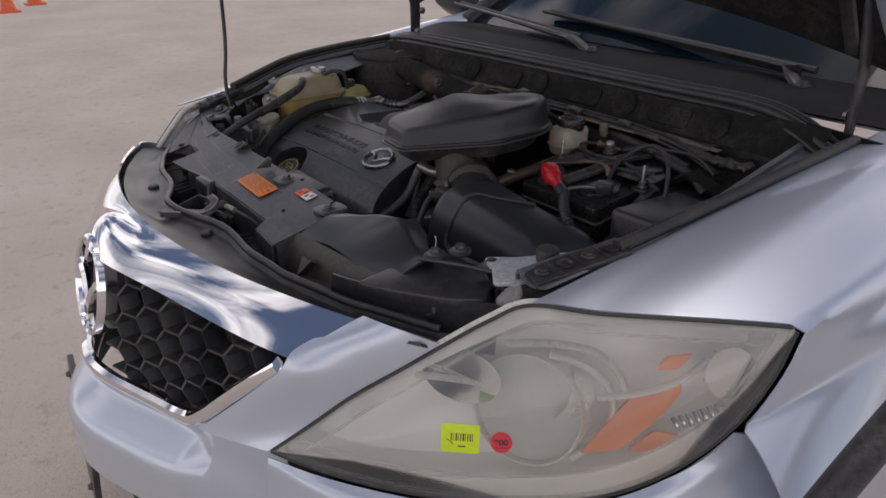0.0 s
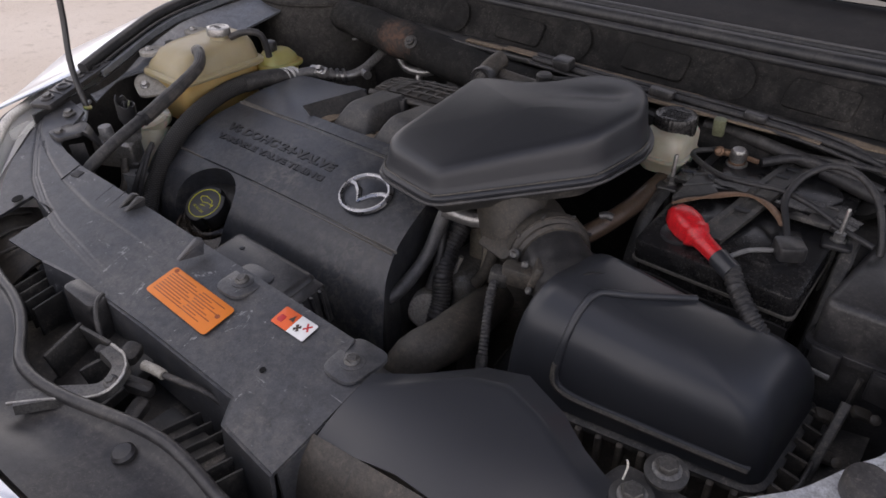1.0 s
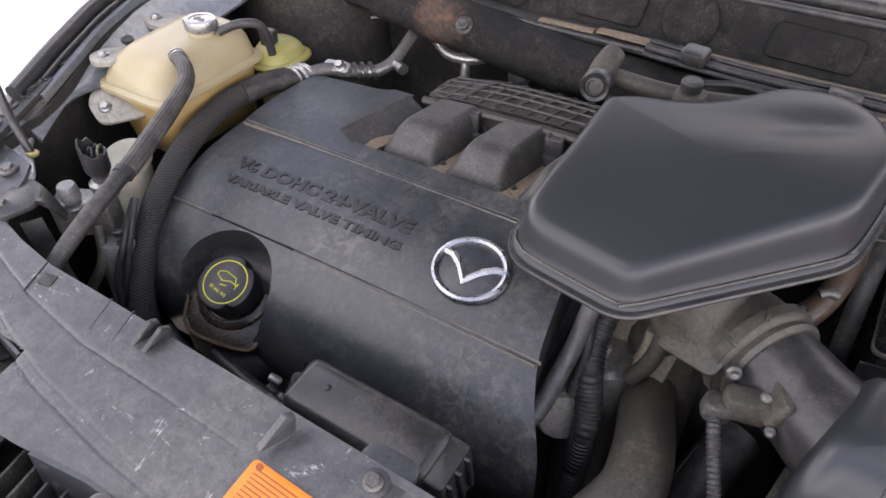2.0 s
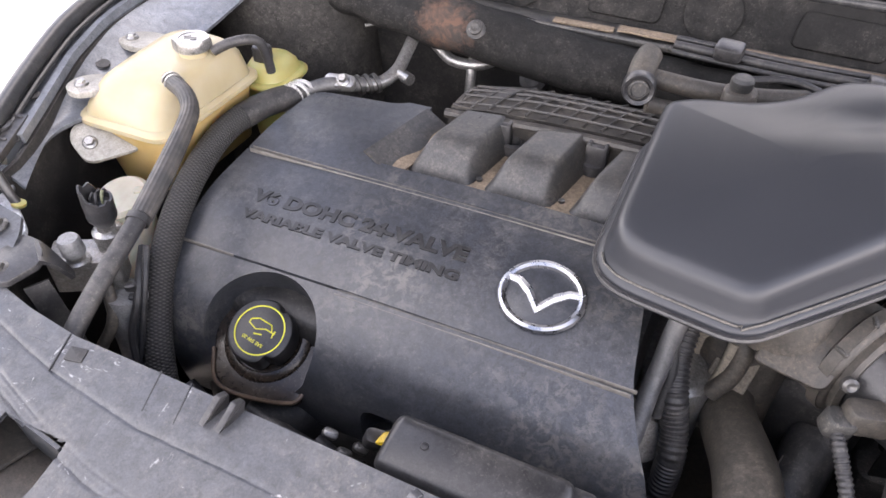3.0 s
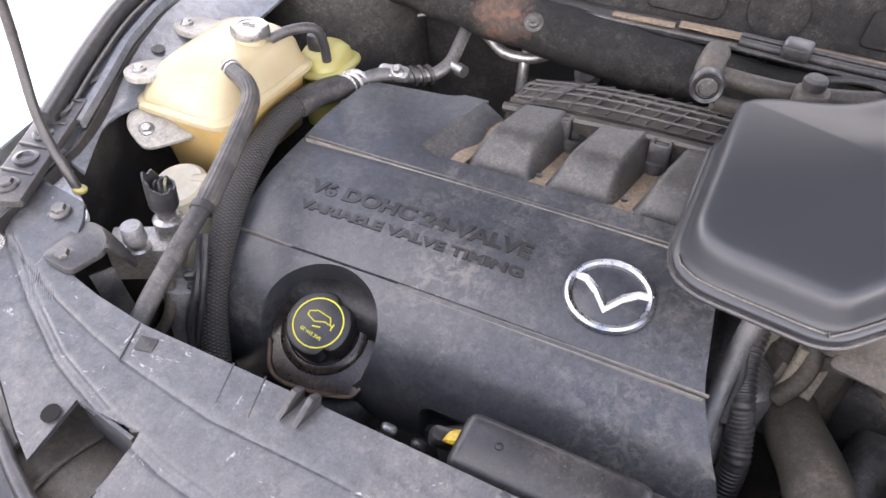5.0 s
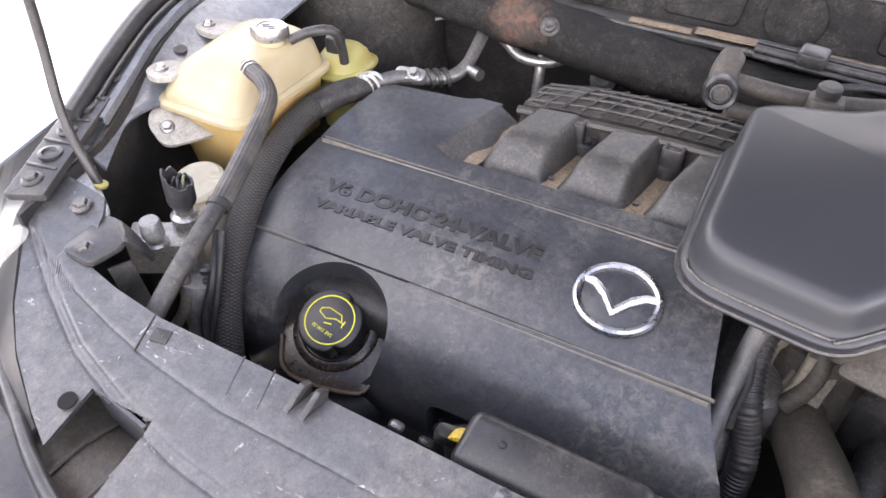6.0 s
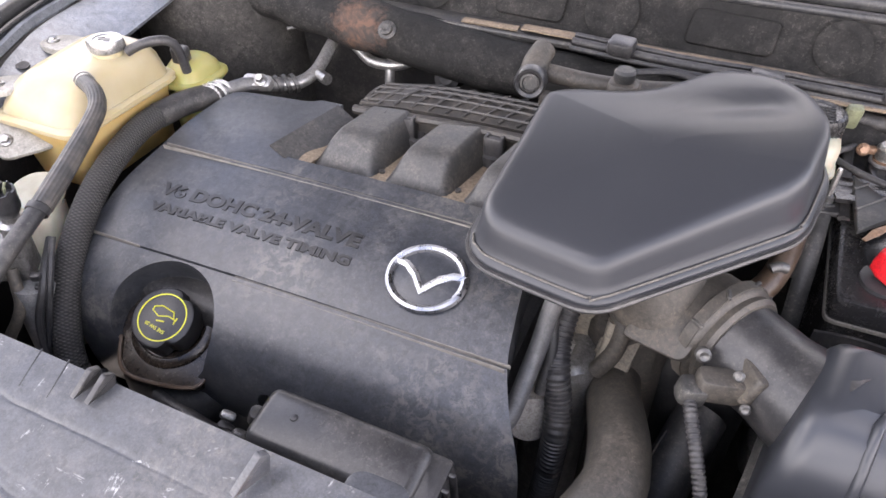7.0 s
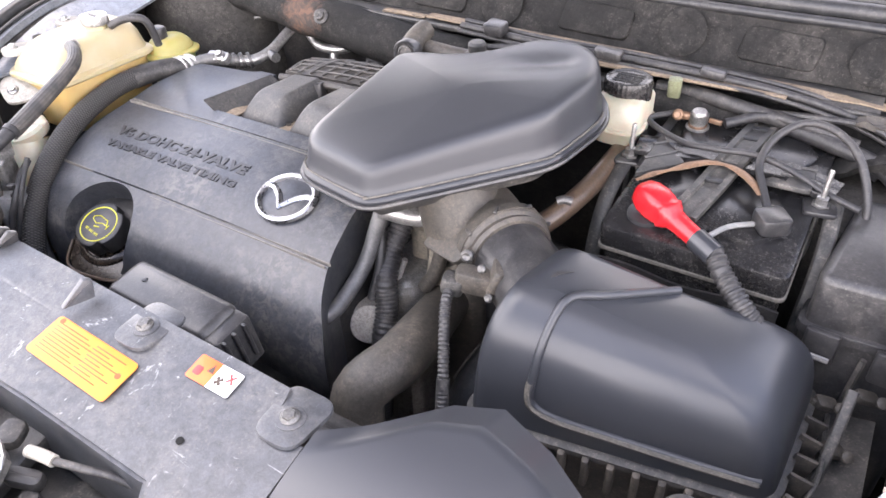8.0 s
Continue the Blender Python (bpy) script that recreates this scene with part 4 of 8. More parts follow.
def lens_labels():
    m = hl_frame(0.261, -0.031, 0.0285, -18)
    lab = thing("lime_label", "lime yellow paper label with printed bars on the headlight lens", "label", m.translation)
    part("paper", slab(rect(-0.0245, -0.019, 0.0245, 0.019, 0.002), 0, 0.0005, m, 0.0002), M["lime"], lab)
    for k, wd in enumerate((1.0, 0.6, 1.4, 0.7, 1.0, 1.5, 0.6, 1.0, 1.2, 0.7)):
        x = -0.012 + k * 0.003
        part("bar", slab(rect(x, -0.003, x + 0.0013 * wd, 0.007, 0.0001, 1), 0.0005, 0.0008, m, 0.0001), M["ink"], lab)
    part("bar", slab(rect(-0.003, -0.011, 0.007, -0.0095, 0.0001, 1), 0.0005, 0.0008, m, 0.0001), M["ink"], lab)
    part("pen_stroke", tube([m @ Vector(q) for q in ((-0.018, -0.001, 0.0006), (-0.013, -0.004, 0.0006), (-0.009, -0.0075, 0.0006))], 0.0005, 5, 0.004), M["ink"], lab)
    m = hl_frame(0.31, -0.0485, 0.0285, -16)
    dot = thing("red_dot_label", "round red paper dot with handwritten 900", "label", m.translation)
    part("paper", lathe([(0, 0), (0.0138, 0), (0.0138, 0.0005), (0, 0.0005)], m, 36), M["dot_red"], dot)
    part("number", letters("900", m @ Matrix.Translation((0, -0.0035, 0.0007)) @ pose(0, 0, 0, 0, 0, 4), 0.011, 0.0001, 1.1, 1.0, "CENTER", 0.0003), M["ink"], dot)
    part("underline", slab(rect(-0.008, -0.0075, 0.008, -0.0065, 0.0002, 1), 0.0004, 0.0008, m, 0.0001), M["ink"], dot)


lens_labels()

# ---- windscreen, cowl and firewall ----
def cowl():
    def glass(u, v):
        x = (2 * u - 1) * (0.74 - 0.1 * v)
        return (x, 1.33 + 0.62 * v + 0.12 * (2 * u - 1) ** 2, 1.115 + 0.36 * v - 0.02 * (2 * u - 1) ** 2)

    g = solo("window_1", sheet(glass, 30, 12, 0.005), M["glass"], "dark raked windscreen reflecting the clouded sky", "windscreen", "structure")
    c = thing("cowl", "black plastic cowl below the windscreen", "cowl", (0, 1.2, 1.05))

    def panel(u, v):
        x = (2 * u - 1) * 0.76
        return (x, 1.12 + 0.21 * v + 0.08 * (2 * u - 1) ** 2, 1.092 + 0.02 * v + 0.012 * math.sin(math.pi * v) - 0.015 * (2 * u - 1) ** 4)

    part("cowl_panel", sheet(panel, 40, 12, 0.004), M["cowl"], c)
    # vent slots
    for k in range(22):
        x = -0.30 + 0.012 * k
        part("vent_slat", box_at((x, 1.27, 1.114), (0.004, 0.05, 0.006), (8, 0, 0), 0.001), M["pit"], c)
    # rubber seal at the front edge, a double bead
    for dy, dz, r in ((0, 0.0, 0.011), (0.024, 0.006, 0.008), (-0.018, -0.01, 0.006)):
        pts = [(-0.72, 1.10 + dy, 1.075 + dz), (-0.6, 1.088 + dy, 1.094 + dz), (-0.3, 1.088 + dy, 1.099 + dz), (0, 1.088 + dy, 1.1 + dz), (0.3, 1.088 + dy, 1.1 + dz), (0.5, 1.09 + dy, 1.099 + dz), (0.59, 1.085 + dy, 1.084 + dz), (0.67, 1.06 + dy, 1.058 + dz)]
        part("seal", tube(pts, r, 10, 0.02), M["dark_seal"], c, "black rubber cowl seal")
    # upright front wall of the cowl with felt
    part("cowl_front", sheet(lambda u, v: ((2 * u - 1) * 0.66, 1.035 + 0.035 * v + 0.006 * noise.noise((u * 14, v * 3, 1)), 1.03 + 0.062 * v), 60, 8, 0.006), M["felt"], c, "dusty black felt")
    for x, rr in ((-0.26, 0.02), (-0.02, 0.022), (0.24, 0.02), (0.46, 0.018)):
        m = basis((x, 1.044, 1.062), (0, -1, 0.5))
        part("dimple", lathe([(rr * 1.5, -0.002), (rr * 1.2, 0.0008), (rr * 0.95, 0.001), (rr * 0.7, -0.001), (0.0, -0.0015)], m, 24), M["felt"], c, "pressed round dent")
    for x0, x1 in ((-0.17, -0.08), (0.07, 0.17), (0.31, 0.4)):
        part("pad", slab(rounded([(x0, -0.02), (x1, -0.022), (x1 + 0.004, 0.018), (x0 + 0.006, 0.022)], 0.01), -0.004, 0.0012, Matrix.Translation((0, 1.0475, 1.06)) @ pose(0, 0, 0, 60, 0, 0), 0.003), M["felt"], c, "raised square of felt")
    # wipers
    for nm, a, b, cc in (("wiper_arm", (-0.02, 1.235, 1.105), (-0.2, 1.28, 1.135), (-0.74, 1.37, 1.16)), ("wiper_arm", (0.50, 1.27, 1.1), (0.40, 1.315, 1.135), (-0.36, 1.40, 1.165))):
        w = thing("wiper", "black wiper resting at the foot of the windscreen", "wiper", a, "wipers")
        part(nm, tube([a, Vector(a).lerp(Vector(b), 0.5) + Vector((0, 0, 0.012)), b, cc], [0.016, 0.014, 0.009, 0.006], 8, 0.02, flatten=0.6), M["black"], w)
        bl = [Vector(b) + Vector((0.1, 0.0, 0.0)), Vector(b).lerp(Vector(cc), 0.4) + Vector((0, 0.014, 0.002)), Vector(cc) + Vector((0.02, 0.012, 0))]
        part("blade", tube(bl, 0.0075, 8, 0.02), M["rubber"], w)
        part("pivot_cap", lathe([(0.017, 0), (0.017, 0.012), (0.01, 0.02), (0, 0.021)], Matrix.Translation(a)), M["black"], w)
    # roof pillars and cabin mass behind, closing the car
    body = thing("cabin", "silver-blue cabin with dark pillars behind the windscreen", "car cabin", (0, 2.2, 0.2))
    part("side_body", sheet(lambda u, v: (0.955 * math.cos(math.pi * (1 - u)) * (1 if abs(math.cos(math.pi * u)) < 0.98 else 1), 1.75 + 2.2 * v, 0.35 + 0.75 * math.sin(math.pi * u) ** 0.35), 30, 6, 0.004), M["paint"], body)
    part("tail", sheet(lambda u, v: (0.95 * (2 * u - 1) * (1 - 0.32 * max(0, v - 0.55) / 0.45), 3.95 - 0.12 * v * v, 0.35 + 1.13 * v), 14, 10, 0.01), M["paint"], body)
    part("roof", sheet(lambda u, v: ((2 * u - 1) * 0.62, 1.95 + 1.9 * v, 1.475 + 0.2 * math.sin(math.pi * (0.15 + 0.7 * v)) - 0.06 * (2 * u - 1) ** 4), 20, 12, 0.01), M["paint"], body)
    for sx in (1, -1):
        part("pillar", tube([(sx * 0.76, 1.44, 1.09), (sx * 0.70, 1.72, 1.27), (sx * 0.63, 2.05, 1.47)], 0.03, 10, 0.04), M["black"], body)
        part("side_window", sheet(lambda u, v: (sx * (0.86 - 0.2 * v), 1.75 + 1.8 * u, 1.08 + 0.42 * v), 12, 6, 0.005), M["glass"], body)
    mm = thing("door_mirror", "black door mirror on the far side", "mirror", (-0.9, 1.55, 1.12))
    part("shell", lathe([(0.0, -0.06), (0.05, -0.055), (0.085, -0.01), (0.085, 0.02), (0.07, 0.03), (0, 0.03)], basis((-0.96, 1.55, 1.16), (0, 1, 0)) @ Matrix.Diagonal((1.3, 0.85, 1, 1))), M["black"], mm)
    part("foot", tube([(-0.84, 1.56, 1.1), (-0.9, 1.555, 1.13)], 0.02, 8), M["black"], mm)


cowl()


def firewall():
    f = thing("firewall", "dark insulated firewall across the back of the engine bay", "firewall", (0, 1.05, 0.6))
    part("bulkhead", sheet(lambda u, v: ((2 * u - 1) * 0.68, 1.06 - 0.02 * v + 0.01 * noise.noise((u * 8, v * 5, 4)), 0.4 + 0.63 * v), 30, 14, 0.01), M["pit"], f)
    # padded beam in front of it
    pts = [(-0.5, 0.995, 1.03), (-0.4, 0.99, 1.024), (-0.28, 0.985, 1.012), (-0.1, 0.978, 0.997), (0.1, 0.98, 0.99), (0.3, 0.99, 0.985), (0.46, 1.0, 0.98)]
    bm = tube(pts, [0.03, 0.036, 0.036, 0.034, 0.03, 0.028, 0.026], 18, 0.012, flatten=0.95)
    for v in bm.verts:
        v.co += Vector(noise.noise_vector(v.co * 22)) * 0.004
    part("padding", bm, M["felt_torn"], f, "black fibrous heat padding")
    m = basis((-0.282, 0.953, 1.03), (0.12, -0.75, 0.65))
    part("retainer", lathe([(0.012, 0), (0.012, 0.003), (0.008, 0.005), (0.008, 0.011), (0.005, 0.012), (0, 0.009)], m, 20), M["dusty"], f, "black push retainer")
    # ledge with its edge strips
    part("ledge", sheet(lambda u, v: (-0.52 + 1.0 * u, 0.992 + 0.05 * v, 1.032 + 0.004 * math.sin(math.pi * v) - 0.012 * max(0, u - 0.5)), 40, 6, 0.003), M["dusty"], f)
    part("ledge_lip", tube([(-0.52, 0.99, 1.035), (-0.2, 0.99, 1.037), (0.1, 0.99, 1.033), (0.48, 0.992, 1.022)], 0.003, 8, 0.03), M["dusty"], f)
    part("ledge_dust", sheet(lambda u, v: (-0.20 + 0.075 * u, 1.0 + 0.014 * v, 1.0385 + 0.001 * math.sin(math.pi * v)), 8, 3, 0.002), M["dust_bed"], f, "drift of pale dust")
    part("ledge_dust", sheet(lambda u, v: (0.15 + 0.235 * u, 0.962 + 0.012 * v + 0.012 * u, 1.036 - 0.004 * u), 12, 3, 0.003), M["dust_bed"], f, "dusty brown strip")
    part("ledge_dust", sheet(lambda u, v: (-0.12 + 0.62 * u, 1.0 + 0.016 * v + 0.004 * noise.noise((u * 22, v, 3)), 1.0415 - 0.006 * u - 0.014 * max(0, u - 0.5)), 40, 3, 0.002), M["dust_bed"], f, "drift of tan dust along the ledge")
    # wiring along the ledge
    w = thing("wiring_harness", "black taped wiring harness along the firewall ledge", "wiring harness", (0, 1.0, 1.03))
    for k, (dy, dz, r) in enumerate(((0.0, 0.004, 0.0048), (0.012, 0.007, 0.003), (-0.011, 0.0, 0.0028))):
        part("cable", tube([(-0.05, 0.985 + dy, 1.04 + dz), (0.08, 0.98 + dy, 1.037 + dz), (0.2, 0.985 + dy, 1.035 + dz), (0.36, 0.985 + dy, 1.03 + dz), (0.46, 0.99 + dy, 1.012 + dz), (0.52, 0.985 + dy, 0.99 + dz)], r, 10, 0.015), M["rubber"], w)
    part("clip", box_at((0.17, 0.978, 1.044), (0.036, 0.02, 0.012), (0, 4, 0)), M["black"], w)
    part("clip", box_at((0.01, 0.975, 1.052), (0.03, 0.025, 0.016), (10, 0, -8)), M["black"], w)
    part("clip", box_at((0.30, 0.983, 1.042), (0.03, 0.018, 0.01), (0, 4, 0)), M["black"], w)


firewall()


# ---- inner wings, rails and bay floor ----
def inner_wing(sx):
    w = thing("inner_wing", "silver-blue painted inner wing rail with black flange strip", "inner wing", (sx * 0.62, 0.75, 0.8), "inner wings")
    # line of the weather strip, and of the folded ridge inside it
    if sx > 0:
        strip = [(0.637, 0.56, 1.014), (0.655, 0.72, 1.034), (0.672, 0.9, 1.054), (0.69, 1.1, 1.074)]
        ridge = [(0.43, 0.575), (0.5, 0.585), (0.7, 0.645), (1.11, 0.61)]
    else:
        strip = [(-0.648, 0.545, 1.016), (-0.69, 0.655, 1.038), (-0.712, 0.75, 1.057), (-0.725, 0.9, 1.07), (-0.73, 1.1, 1.08)]
        ridge = [(0.43, 0.60), (0.55, 0.618), (0.64, 0.652), (0.69, 0.672), (0.78, 0.688), (0.9, 0.69), (1.11, 0.69)]

    def edge(y):
        return lerp_curve([(0.40, (abs(strip[0][0]) - 0.012, strip[0][2] - 0.02))] + [(p[1], (abs(p[0]), p[2] - 0.008)) for p in strip], y)

    # painted flange between ridge and strip
    def flange(u, v):
        y = 0.43 + 0.68 * u if sx > 0 else 0.565 + 0.545 * u
        xo, zo = edge(y)
        xin = lerp_curve(ridge, y)
        return (sx * (xin + (xo + 0.006 - xin) * v), y, zo - 0.006 - 0.008 * math.sin(math.pi * v) - (0.004 if v < 0.08 else 0) + (0.006 if 0.08 < v < 0.16 else 0))

    part("rail", sheet(flange, 60, 24, 0.004 * sx), M["inner"], w, "silver-blue painted rail")
    # left wall is near-black in place of paint: the bay's shade as colour
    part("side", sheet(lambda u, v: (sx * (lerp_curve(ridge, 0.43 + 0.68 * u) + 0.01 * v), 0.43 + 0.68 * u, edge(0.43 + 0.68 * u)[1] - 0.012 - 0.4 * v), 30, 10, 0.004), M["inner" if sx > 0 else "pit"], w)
    if sx < 0:
        # lower shelf that carries the tank ears
        def shelf(u, v):
            y = 0.53 + 0.545 * u
            xi = lerp_curve([(0.53, 0.596), (0.56, 0.612), (0.592, 0.628), (0.616, 0.626), (0.65, 0.606), (1.1, 0.58)], y)
            xo = lerp_curve(ridge, y) + 0.004
            zi = 0.988 + 0.16 * (y - 0.6)
            return (-(xi + (xo - xi) * v), y, zi + (edge(y)[1] - 0.012 - zi) * v ** 2 + 0.003 * math.sin(9 * u + 4 * v))

        part("shelf", sheet(shelf, 40, 10, 0.004), M["inner"], w, "dusty painted shelf under the tank")
        # holes are dark discs on the shelf and rail, their inner shade as colour
        part("hole", lathe([(0, 0), (0.008, 0), (0.008, 0.0015), (0, 0.0015)], basis((-0.655, 0.712, 1.016), (0.2, -0.1, 1)), 16), M["pit"], w)
        part("hole", lathe([(0, 0), (0.0065, 0), (0.0065, 0.0015), (0, 0.0015)], basis((-0.663, 0.622, 1.018), (0, -0.12, 1)), 16), M["pit"], w)
        part("wing_bolt", hex_bolt((-0.65, 0.58, 1.008), (0, -0.1, 1), 0.0075, 0.007), M["bolt"], w, "zinc-plated bolt")
    part("weather_strip", tube(strip, 0.010, 10, 0.02), M["dark_seal"], w, "black rubber weather strip")
    part("rear_closing", sheet(lambda u, v: (sx * (0.6 + 0.2 * u), 1.09 + 0.02 * u, 0.6 + 0.49 * v - 0.02 * u), 6, 6, 0.006), M["cowl"], w, "black closing panel")
    part("strip_foot", tube([Vector(p) + Vector((-sx * 0.012, 0, -0.009)) for p in strip], 0.007 if sx > 0 else 0.003, 8, 0.02), M["dark_seal"], w)
    # black perforated plate at the front with fasteners
    m = Matrix.Translation((0.617, 0.505, 1.0) if sx > 0 else (-0.634, 0.517, 1.002)) @ pose(0, 0, 0, 8, sx * 4, -sx * (14 if sx > 0 else 20))
    part("front_plate", slab(rect(-0.021, -0.075, 0.021, 0.075, 0.004), -0.004, 0.004, m, 0.0015), M["black"], w, "black plastic plate")
    for k in range(4):
        q = m @ Vector((0, -0.055 + 0.036 * k, 0.004))
        if k % 2:
            part("plate_boss", lathe([(0.012, 0), (0.012, 0.003), (0.008, 0.004), (0.006, 0.0015), (0, 0.0015)], basis(q, (0, 0, 1)), 20), M["black"], w)
        else:
            part("plate_bolt", hex_bolt(q, (0, -0.1, 1), 0.007, 0.007), M["black"], w)
        part("plate_rib", box_at(m @ Vector((0, -0.037 + 0.036 * k, 0.005)), (0.036, 0.003, 0.003), (8, 0, -sx * 10), 0.0008), M["black"], w)
    if sx > 0:
        part("wing_bolt", hex_bolt((sx * 0.625, 0.57, 1.003), (0, -0.1, 1), 0.0085, 0.008), M["bolt"], w, "zinc-plated bolt")
    if sx > 0:
        part("wing_bolt", hex_bolt((sx * 0.645, 0.79, 1.022), (0, -0.1, 1), 0.0085, 0.008), M["bolt"], w, "zinc-plated bolt")
    # dark discs on the rail, hole shade put into their colour
    for yy, zz in ((0.66, 1.012), (0.73, 1.016)) if sx > 0 else ():
        part("hole", lathe([(0, 0), (0.006, 0), (0.006, 0.0015), (0, 0.0015)], basis((sx * 0.657, yy, zz), (0, -0.12, 1)), 16), M["pit"], w, "dark drain hole")
    # gusset at the corner with the rubber buffer
    if sx > 0:
        gus, z0 = [(0.496, 0.461), (0.532, 0.447), (0.565, 0.42), (0.585, 0.45), (0.60, 0.52), (0.617, 0.616), (0.6426, 0.766), (0.62, 0.752), (0.587, 0.65), (0.5694, 0.571), (0.555, 0.55), (0.53, 0.5)], 0.967
    else:
        gus, z0 = [(-0.628, 0.491), (-0.642, 0.524), (-0.655, 0.547), (-0.657, 0.567), (-0.638, 0.573), (-0.597, 0.536), (-0.56, 0.515), (-0.538, 0.501), (-0.535, 0.475), (-0.6, 0.475)], 0.961
    part("gusset", slab(rounded(gus, 0.012), z0, z0 + 0.006, pose(0, 0, 0, 1.2, 0, 0), 0.002), M["gusset_paint"], w, "bright painted corner gusset")
    if sx > 0:
        solo("rubber_buffer", lathe([(0.0155, 0), (0.0165, 0.004), (0.0165, 0.016), (0.0145, 0.021), (0, 0.022)], basis((sx * 0.566, 0.5, 0.983), (0, -0.05, 1)), 24), M["rubber"], "black rubber bonnet buffer on the gusset", "buffer", group="bonnet buffers")


inner_wing(1)
inner_wing(-1)
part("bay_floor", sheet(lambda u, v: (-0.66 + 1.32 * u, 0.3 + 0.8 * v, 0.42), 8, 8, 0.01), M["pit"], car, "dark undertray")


def strut_tower(sx, top, lab):
    t = thing("strut_tower", lab, "strut tower", (sx * 0.53, 0.92, 0.85), "strut towers")
    m = Matrix.Translation((-0.61, 1.045, 0) if sx < 0 else (0.545, 0.948, 0))
    bm = lathe([(0.142, 0.7), (0.14, 0.9), (0.134, top - 0.03), (0.126, top - 0.008), (0.11, top), (0.0, top + 0.004)], m, 48)
    for v in bm.verts:
        v.co += Vector(noise.noise_vector(v.co * 14)) * 0.0035
    part("shroud", bm, M["felt_grey"], t)
    part("rim", lathe([(0.126, top - 0.006), (0.13, top - 0.004), (0.13, top + 0.002), (0.124, top + 0.006), (0.11, top + 0.001)], m, 48), M["felt_grey"], t)


strut_tower(-1, 1.055, "strut tower wrapped in black felt behind the coolant tank")
strut_tower(1, 0.955, "dusty black felt-covered strut tower behind the battery")


# ---- crossmember cover over the radiator ----
CORE_Z = lambda x, y: 0.962 + 0.22 * (y - 0.34) - 0.05 * x * x * 0.5


def radiator_cover():
    r = thing("radiator_cover", "scuffed black plastic radiator cover with warning labels", "radiator cover", (-0.1, 0.34, 0.96))

    def front(x):
        # front edge: straight by the latch, a cut-out, then sweeping forward on the outer side
        return lerp_curve([(-0.642, 0.508), (-0.62, 0.467), (-0.583, 0.415), (-0.5365, 0.366), (-0.494, 0.332), (-0.44, 0.3), (-0.4, 0.28), (-0.38, 0.27), (-0.28, 0.275), (-0.2, 0.285), (-0.05, 0.287), (0.10, 0.285), (0.115, 0.262), (0.21, 0.254)], x)

    def rear(x):
        return lerp_curve([(-0.642, 0.509), (-0.617, 0.496), (-0.58, 0.491), (-0.546, 0.486), (-0.532, 0.47), (-0.522, 0.45), (-0.497, 0.42), (-0.46, 0.412), (-0.40, 0.404), (0.151, 0.393), (0.154, 0.361), (0.21, 0.358)], x)

    inner_line = [(-0.62, 0.44), (-0.5, 0.40), (-0.44, 0.384), (-0.392, 0.374), (-0.301, 0.362), (-0.201, 0.361), (-0.1, 0.357), (0.2, 0.345)]
    outer_line = [(-0.62, 0.455), (-0.517, 0.395), (-0.449, 0.361), (-0.375, 0.338), (-0.311, 0.324), (-0.2, 0.311), (-0.05, 0.302), (0.3, 0.29)]

    def top(u, v):
        x = -0.64 + 0.83 * u
        y = front(x) + (rear(x) - front(x)) * v
        z = CORE_Z(x, y)
        g1, g2 = lerp_curve(inner_line, x), lerp_curve(outer_line, x)
        fade = min(1, max(0, (-0.1 - x) * 6))
        z += 0.0014 * fade / (1 + math.exp(-(y - g1) / 0.0009))
        z -= 0.0012 * fade * math.exp(-((y - g1 + 0.0015) / 0.0011) ** 2)
        z -= 0.0016 * fade * (math.exp(-((y - g2) / 0.0013) ** 2) + math.exp(-((y - g2 + 0.009) / 0.0013) ** 2))
        z -= 0.002 * max(0, min(1, (g2 - y) / 0.004)) * fade
        z += 0.0012 * noise.noise((x * 9, y * 14, 2))
        return (x, y, z)

    bm = sheet(top, 220, 120, 0.004)
    gone = [f for f in bm.faces if -0.409 < f.calc_center_median().x < -0.347 and f.calc_center_median().y < 0.334]
    bmesh.ops.delete(bm, geom=gone, context="FACES")
    part("top_panel", bm, M["core"], r)
    part("front_skirt", sheet(lambda u, v: (-0.26 + 0.45 * u, front(-0.26 + 0.45 * u) - 0.004 * v + 0.001, CORE_Z(0, front(-0.26 + 0.45 * u)) - 0.002 - 0.07 * v), 60, 6, 0.004), M["core"], r)
    part("end_skirt", sheet(lambda u, v: (0.187 + 0.003 * v, 0.26 + 0.096 * u, CORE_Z(0.2, 0.26 + 0.096 * u) - 0.003 - 0.05 * v), 10, 6, 0.004), M["core"], r)
    part("rear_skirt", sheet(lambda u, v: (-0.44 + 0.59 * u, 0.395 + 0.004 * v, CORE_Z(0, 0.395) - 0.004 - 0.05 * v), 20, 6, 0.004), M["core"], r)
    # cut-out walls and the dusty duct below it
    part("cutout_wall", sheet(lambda u, v: (-0.409 + 0.06 * u, 0.339 - 0.009 * u + 0.002 * v, CORE_Z(-0.38, 0.335) - 0.004 - 0.05 * v), 8, 5, 0.003), M["core"], r)
    part("cutout_wall", sheet(lambda u, v: (-0.344, 0.329 - 0.04 * u, CORE_Z(-0.344, 0.31) - 0.006 - 0.05 * v), 6, 5, 0.003), M["core"], r)
    part("duct", sheet(lambda u, v: (-0.46 + 0.13 * u, 0.25 + 0.10 * v, 0.91 + 0.016 * math.sin(math.pi * v) - 0.02 * u), 14, 10, 0.004), M["brown"], r, "dusty brown duct under the cut-out")
